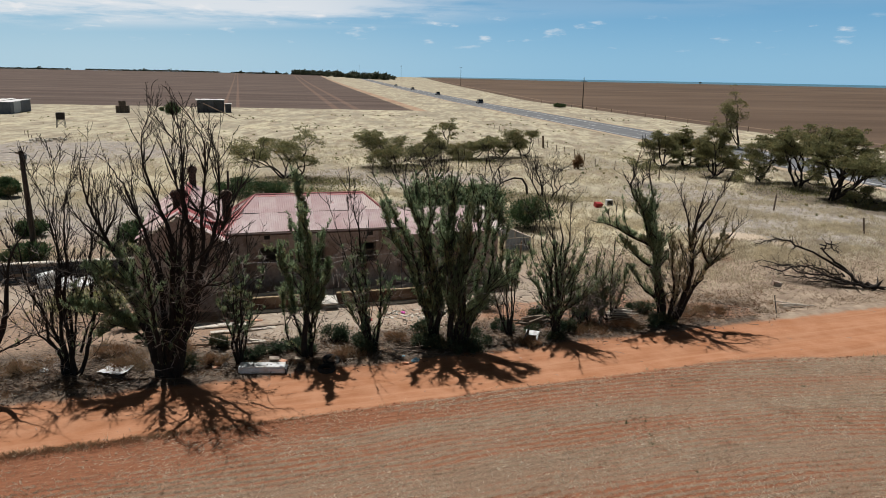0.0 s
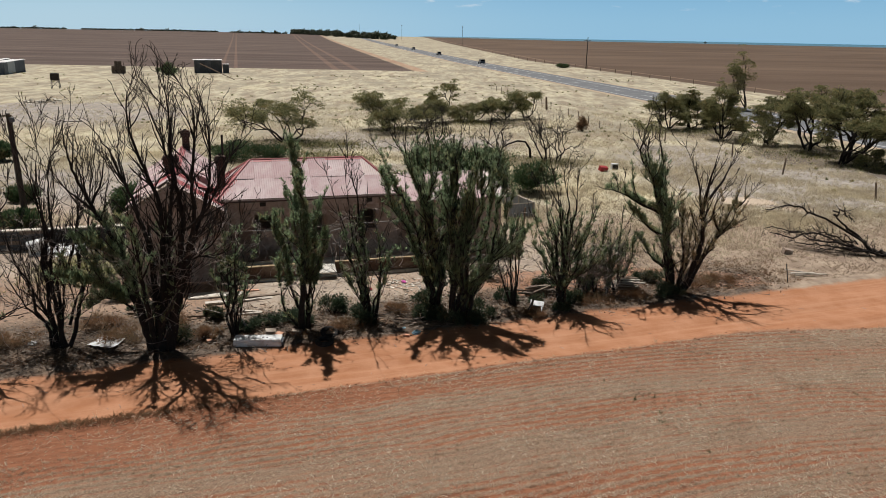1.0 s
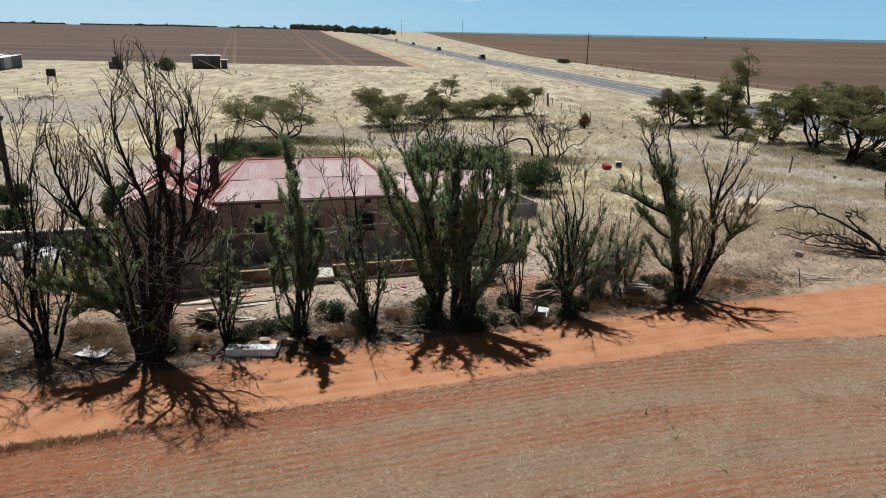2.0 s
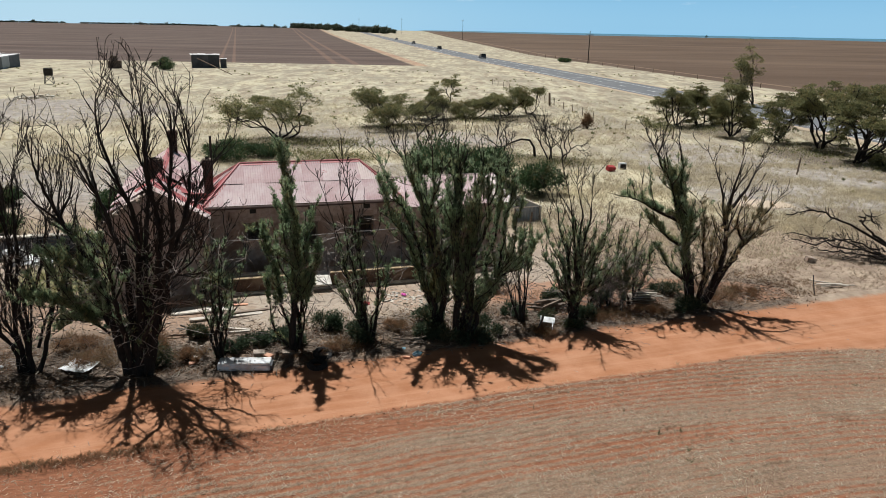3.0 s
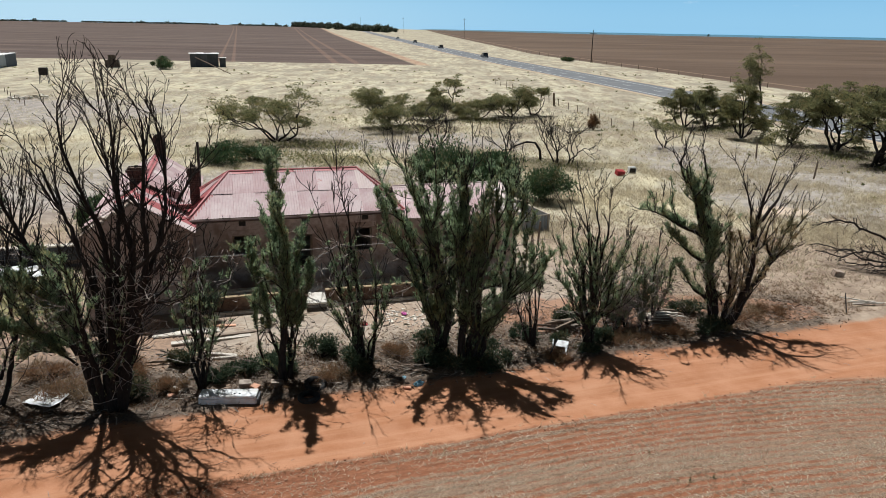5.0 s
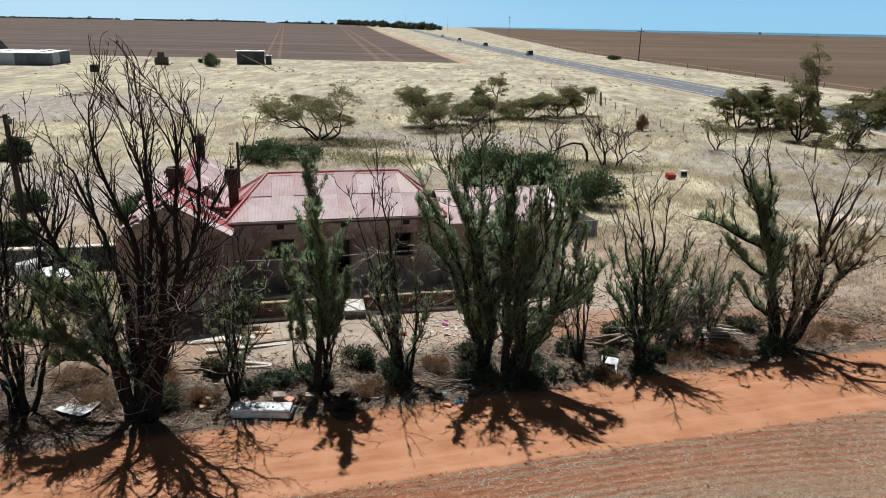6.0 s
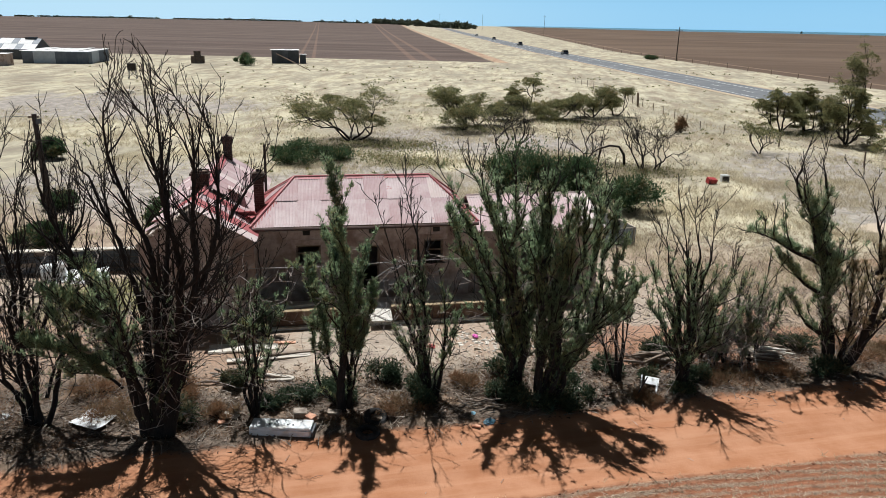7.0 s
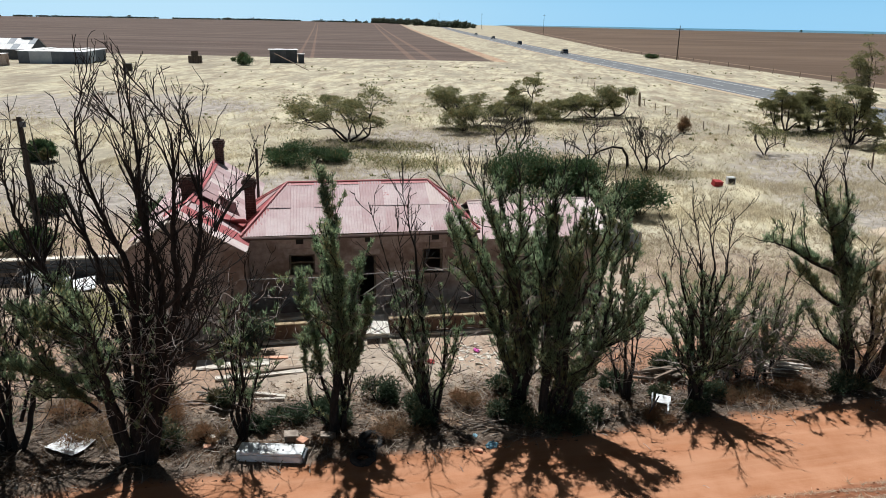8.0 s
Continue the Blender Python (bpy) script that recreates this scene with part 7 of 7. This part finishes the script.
# fallen leaves and bark
x, y = spread_points(rng, 90000, -19, 15, 19, 36, lambda x, y: np.where(~in_house(x, y), np.clip(1.3 - np.abs(track_across(x, y) - 3.8) / 2.0, 0, 1) * (0.3 + 0.7 * patchy(x, y, 1.7, 6.0)), 0))
n_ = len(x)
LEAFLITTER = leaf_surface("leaf_litter", (0.05, 0.035, 0.027), (0.34, 0.28, 0.22), (0.10, 0.06, 0.04), 0.5)
p = np.stack([x, y, fine_relief(x, y) + rng.uniform(0.01, 0.06, n_)], -1)
w_ = rng.normal(size=(n_, 3)) * np.array((1, 1, 0.35))
tagged(piece("leaf_litter", Geo().blades(p, w_, rng.uniform(0.05, 0.16, n_), rng.uniform(0.02, 0.055, n_), 5), LEAFLITTER), "dark and pale fallen leaves and bark", "leaf litter", kind="stuff")
# twigs and fallen sticks
g = Geo()
x, y = spread_points(rng, 13000, -19, 14, 19, 34, lambda x, y: np.where(~in_house(x, y), np.clip(1.25 - np.abs(track_across(x, y) - 3.6) / 1.9, 0, 1), 0))
for px, py in zip(x, y):
    a, ln = rng.uniform(0, math.pi), rng.uniform(0.15, 0.7)
    h = float(fine_relief(np.array(px), np.array(py)))
    d = np.array((math.cos(a), math.sin(a), rng.normal() * 0.12)) * ln
    p = np.array((px, py, h + 0.03 + abs(d[2]) * 0.5))
    g.tube([p - d / 2, p + rng.normal(size=3) * 0.03, p + d / 2], np.array((0.010, 0.009, 0.005)) * rng.uniform(0.5, 1.5), 3)
STICKS = surface("fallen_sticks", (0.12, 0.098, 0.08), (0.34, 0.29, 0.24), 9, 0.95, 0.2, vary=0.35)
tagged(piece("twig_litter", g, STICKS), "grey fallen twigs and sticks on the ground", "twigs", kind="stuff")
g = Geo()
x, y = spread_points(rng, 900, -16, 24, 18, 34, lambda x, y: np.where(np.abs(track_across(x, y)) < 2.1, 0.3, 0.0))
for px, py in zip(x, y):
    a, ln = rng.uniform(0, math.pi), rng.uniform(0.06, 0.35)
    h = float(fine_relief(np.array(px), np.array(py)))
    d = np.array((math.cos(a), math.sin(a), 0.0)) * ln
    g.tube([np.array((px, py, h + 0.02)) - d / 2, np.array((px, py, h + 0.04)), np.array((px, py, h + 0.02)) + d / 2], (0.008, 0.007, 0.004), 3)
tagged(piece("track_sticks", g, TWIGS), "few thin sticks on the bare track", "twigs", kind="stuff")
# stones and crumbs of rubble in the yard and under the trees
g = Geo()
x, y = spread_points(rng, 13000, -20, 14, 20, 38, lambda x, y: np.where((track_across(x, y) > 2.0) & ~in_house(x, y), 0.5, 0))
for px, py in zip(x, y):
    q = 0.014 + 0.05 * rng.random() ** 2
    h = float(fine_relief(np.array(px), np.array(py)))
    g.box((px, py, h + q * 0.25), (q * rng.uniform(0.8, 1.8), q * rng.uniform(0.8, 1.6), q * 0.8), None, q * 0.2)
tagged(piece("rubble", g, STONE), "small pale stones and rubble", "stones", kind="stuff")

SALTLEAF = leaf_surface("saltbush_leaves", (0.03, 0.05, 0.028), (0.085, 0.12, 0.07), (0.15, 0.13, 0.07), 0.25)
SALT = "low dark green saltbush below the trees"
for k, (x, y, w_, h) in enumerate(((-4.34, 26.87, 1.5, 0.95), (-2.98, 25.80, 0.9, 0.6), (-6.63, 25.47, 1.6, 0.55), (-5.61, 26.17, 1.3, 0.5), (-8.66, 25.93, 0.9, 0.7), (-0.83, 28.13, 1.6, 0.7), (1.28, 27.04, 1.5, 0.75), (2.40, 28.78, 1.2, 0.6), (3.61, 28.44, 0.9, 0.5), (4.13, 30.08, 1.3, 0.8), (8.86, 31.51, 1.7, 0.7), (6.04, 30.65, 1.0, 0.7), (-10.70, 25.98, 1.4, 1.0), (-8.93, 29.68, 1.7, 1.5), (-13.13, 28.01, 1.4, 1.1), (-14.62, 34.32, 2.2, 1.4), (-0.50, 31.54, 1.1, 0.6), (1.83, 31.59, 1.8, 0.8), (-11.71, 26.42, 1.5, 0.6), (0.06, 26.14, 1.6, 0.8), (-0.85, 26.47, 1.3, 0.8), (1.07, 26.22, 1.2, 0.6), (4.50, 27.69, 0.9, 0.5), (5.11, 28.50, 0.9, 0.8), (9.34, 29.64, 1.6, 0.7), (-5.21, 25.54, 1.0, 0.5), (-3.07, 26.63, 1.2, 0.6), (-7.25, 24.86, 0.9, 0.5), (-9.29, 23.76, 1.3, 0.9))):
    shrub("saltbush", x, y, w_, h, 100 + k, SALT, SALTLEAF, 2400, 0.10, "saltbush below the trees")
for k, (x, y, w_, h) in enumerate(((-11.12, 23.91, 1.8, 0.5), (-9.99, 25.23, 1.6, 0.6), (-8.27, 24.26, 1.2, 0.5), (-3.59, 25.09, 1.8, 0.55), (-12.34, 24.97, 1.6, 0.6), (-1.95, 27.12, 1.4, 0.4), (3.49, 26.99, 1.2, 0.35), (6.12, 28.58, 1.8, 0.45), (7.73, 29.26, 1.6, 0.4), (10.95, 31.04, 2.4, 0.5), (12.16, 31.63, 1.8, 0.4), (-14.60, 23.15, 1.6, 0.5), (5.78, 34.28, 2.4, 0.5))):
    shrub("dry_shrub", x, y, w_, h, 140 + k, "low brown dead shrub in litter", DRYBUSH, 1700, 0.17, "dead shrubs below the trees", 0.22)
# dark low scrub, scattered far and wide over the grass
rng = np.random.default_rng(31)
g = Geo()
x, y = spread_points(rng, 8000, -130, 110, 46, 230, lambda x, y: np.where((np.abs(x) < 0.66 * y) & (np.abs(x - road_x(y)) > 7) & (y < 190 + 0.2 * x) & (x < 54), np.clip(patchy(x, y, 0.11, 7.0) - 0.55, 0.02, 1), 0))
for px, py in zip(x, y):
    w_ = 0.12 + 0.45 * rng.random() ** 2.5
    n_ = 16
    d = rng.normal(size=(n_, 3)) * np.array((0.5, 0.5, 0.3)) * w_
    d[:, 2] = np.abs(d[:, 2])
    g.blades(np.array((px, py, 0)) + d, rng.normal(size=(n_, 3)) + np.array((0, 0, 0.8)), np.full(n_, 0.22), np.full(n_, 0.12), int(px * 10 + 3000))
tagged(piece("low_scrub", g, MALLEE), "scattered low dark scrub in the grass", "scrub", kind="stuff")
# dark ground cover round the wattles
g = Geo()
for cx, cy, w_ in ((-15, 70.5, 6), (-11, 69.5, 5), (-5, 81.5, 6), (-12, 64, 5), (3, 90, 6), (8, 62.5, 4.5), (34, 70, 6), (38, 62, 6), (28, 86, 5), (2, 66, 5), (-9, 62, 4)):
    n_ = 1500
    p = np.stack([cx + rng.normal(size=n_) * w_ * 0.45, cy + rng.normal(size=n_) * w_ * 0.3, np.abs(rng.normal(size=n_)) * 0.10], -1)
    g.blades(p, rng.normal(size=(n_, 3)) + np.array((0, 0, 0.8)), rng.uniform(0.1, 0.3, n_), rng.uniform(0.04, 0.09, n_), cx + 400)
tagged(piece("ground_cover", g, MALLEE), "dark low growth below the wattles", "scrub", kind="stuff")
# broken plaster on the yard before the east range
g = Geo()
for _ in range(260):
    px, py = rng.normal() * 1.0 - 1.5, rng.normal() * 0.5 + 30.5
    q = 0.02 + 0.07 * rng.random() ** 2
    g.box((px, py, float(fine_relief(np.array(px), np.array(py))) + q * 0.2), (q * 1.5, q * 1.1, q * 0.5), pose(0, 0, 0), q * 0.35)
tagged(piece("broken_plaster", g, CONCRETE), "scatter of pale broken plaster on the yard", "rubble", kind="stuff")
# pale rubble of a fallen outbuilding, with a few posts, and a long pole against the shed
g = Geo()
for _ in range(50):
    px, py = rng.normal() * 1.4 - 58.6, rng.normal() * 1.5 + 105.0
    g.box((px, py, 0.12), rng.uniform(0.2, 0.6, 3) * np.array((1, 1, 0.4)), None, 0.06)
tagged(piece("pale_rubble", g, CONCRETE), "heap of pale broken stone in the grass", "rubble", kind="stuff")
post_fence([(-69.1, 116.9), (-61.3, 106.0), (-53.77, 96.25)], 4.2, "short row of old grey posts in the grass", 0, 0.7, 0.05)
tagged(piece("leaning_pole", Geo().tube([(-56.6, 167.0, 3.0), (-52.0, 163.6, 1.6), (-47.2, 160.6, 0.05)], (0.09, 0.10, 0.08), 6, True), TIMBER), "long grey timber pole that leans on the shed", "pole")


# ---- the far skyline ----
def far_trees(name, centres, label, seed, leaves=60):
    rng = np.random.default_rng(seed)
    g = Geo()
    for cx, cy, h in centres:
        z = float(relief(np.array(cx), np.array(cy)))
        d = rng.normal(size=(leaves, 3))
        d /= np.linalg.norm(d, axis=1)[:, None]
        p = np.array((cx, cy, z + h * 0.5)) + d * np.array((h * 0.75, h * 0.75, h * 0.5)) * rng.uniform(0.5, 1.0, (leaves, 1))
        g.blades(p, rng.normal(size=(leaves, 3)), rng.uniform(0.25, 0.5, leaves) * h, rng.uniform(0.2, 0.4, leaves) * h, int(rng.integers(1 << 30)))
    return tagged(piece(name, g, FARLEAF), label, "trees", kind="stuff")


rng = np.random.default_rng(8)
line = []
for q in np.linspace(-0.70, -0.22, 420):
    if math.sin(q * 37) > 0.97 or rng.random() < 0.06:
        continue
    d = 1560 + 60 * math.sin(q * 9)
    line.append((d * math.sin(q), d * math.cos(q), rng.uniform(2.2, 3.4) * (1.7 if rng.random() < 0.05 else 0.95)))
far_trees("tree_line", line, "thin dark line of trees on the far ridge", 3, 80)
clump = []
for q in range(90):
    t_ = rng.random()
    clump.append((-92 - 240 * t_ + rng.normal() * 9, 1050 + 520 * t_ + rng.normal() * 20, rng.uniform(5.5, 10.0)))
far_trees("wood", clump, "dark wood beside the highway on the rise", 4, 110)
far_trees("lone_trees", [(-370 + 20 * k, 1560, rng.uniform(4, 8)) for k in (0, 1, 3)] + [(529, 1615, 4.5)], "few lone dark trees on the skyline", 5, 60)
# a pale bare hill beyond the western fields
HILL = surface("far_hill", (0.30, 0.27, 0.23), (0.42, 0.38, 0.32), 0.02, 0.95, 0.1, stain=(0.22, 0.20, 0.17), stain_scale=0.006)
gx_, gy_ = np.meshgrid(np.linspace(-2750, -1500, 40), np.linspace(2900, 3500, 14), indexing="ij")
top = 34.0 * np.exp(-((gx_ + 2150) / 270) ** 2 - ((gy_ - 3200) / 150) ** 2) * (1 + 0.15 * np.sin(gx_ * 0.013))
k = np.arange(39 * 13)
k = k // 13 * 14 + k % 13
hill = Geo().add(np.stack([gx_, gy_, relief(gx_, gy_) + top - 6.0], -1).reshape(-1, 3), np.stack([k, k + 14, k + 15, k + 1], -1))
tagged(piece("far_hill", hill, HILL, smooth=True), "low pale bare hill on the horizon", "hill", kind="structure")
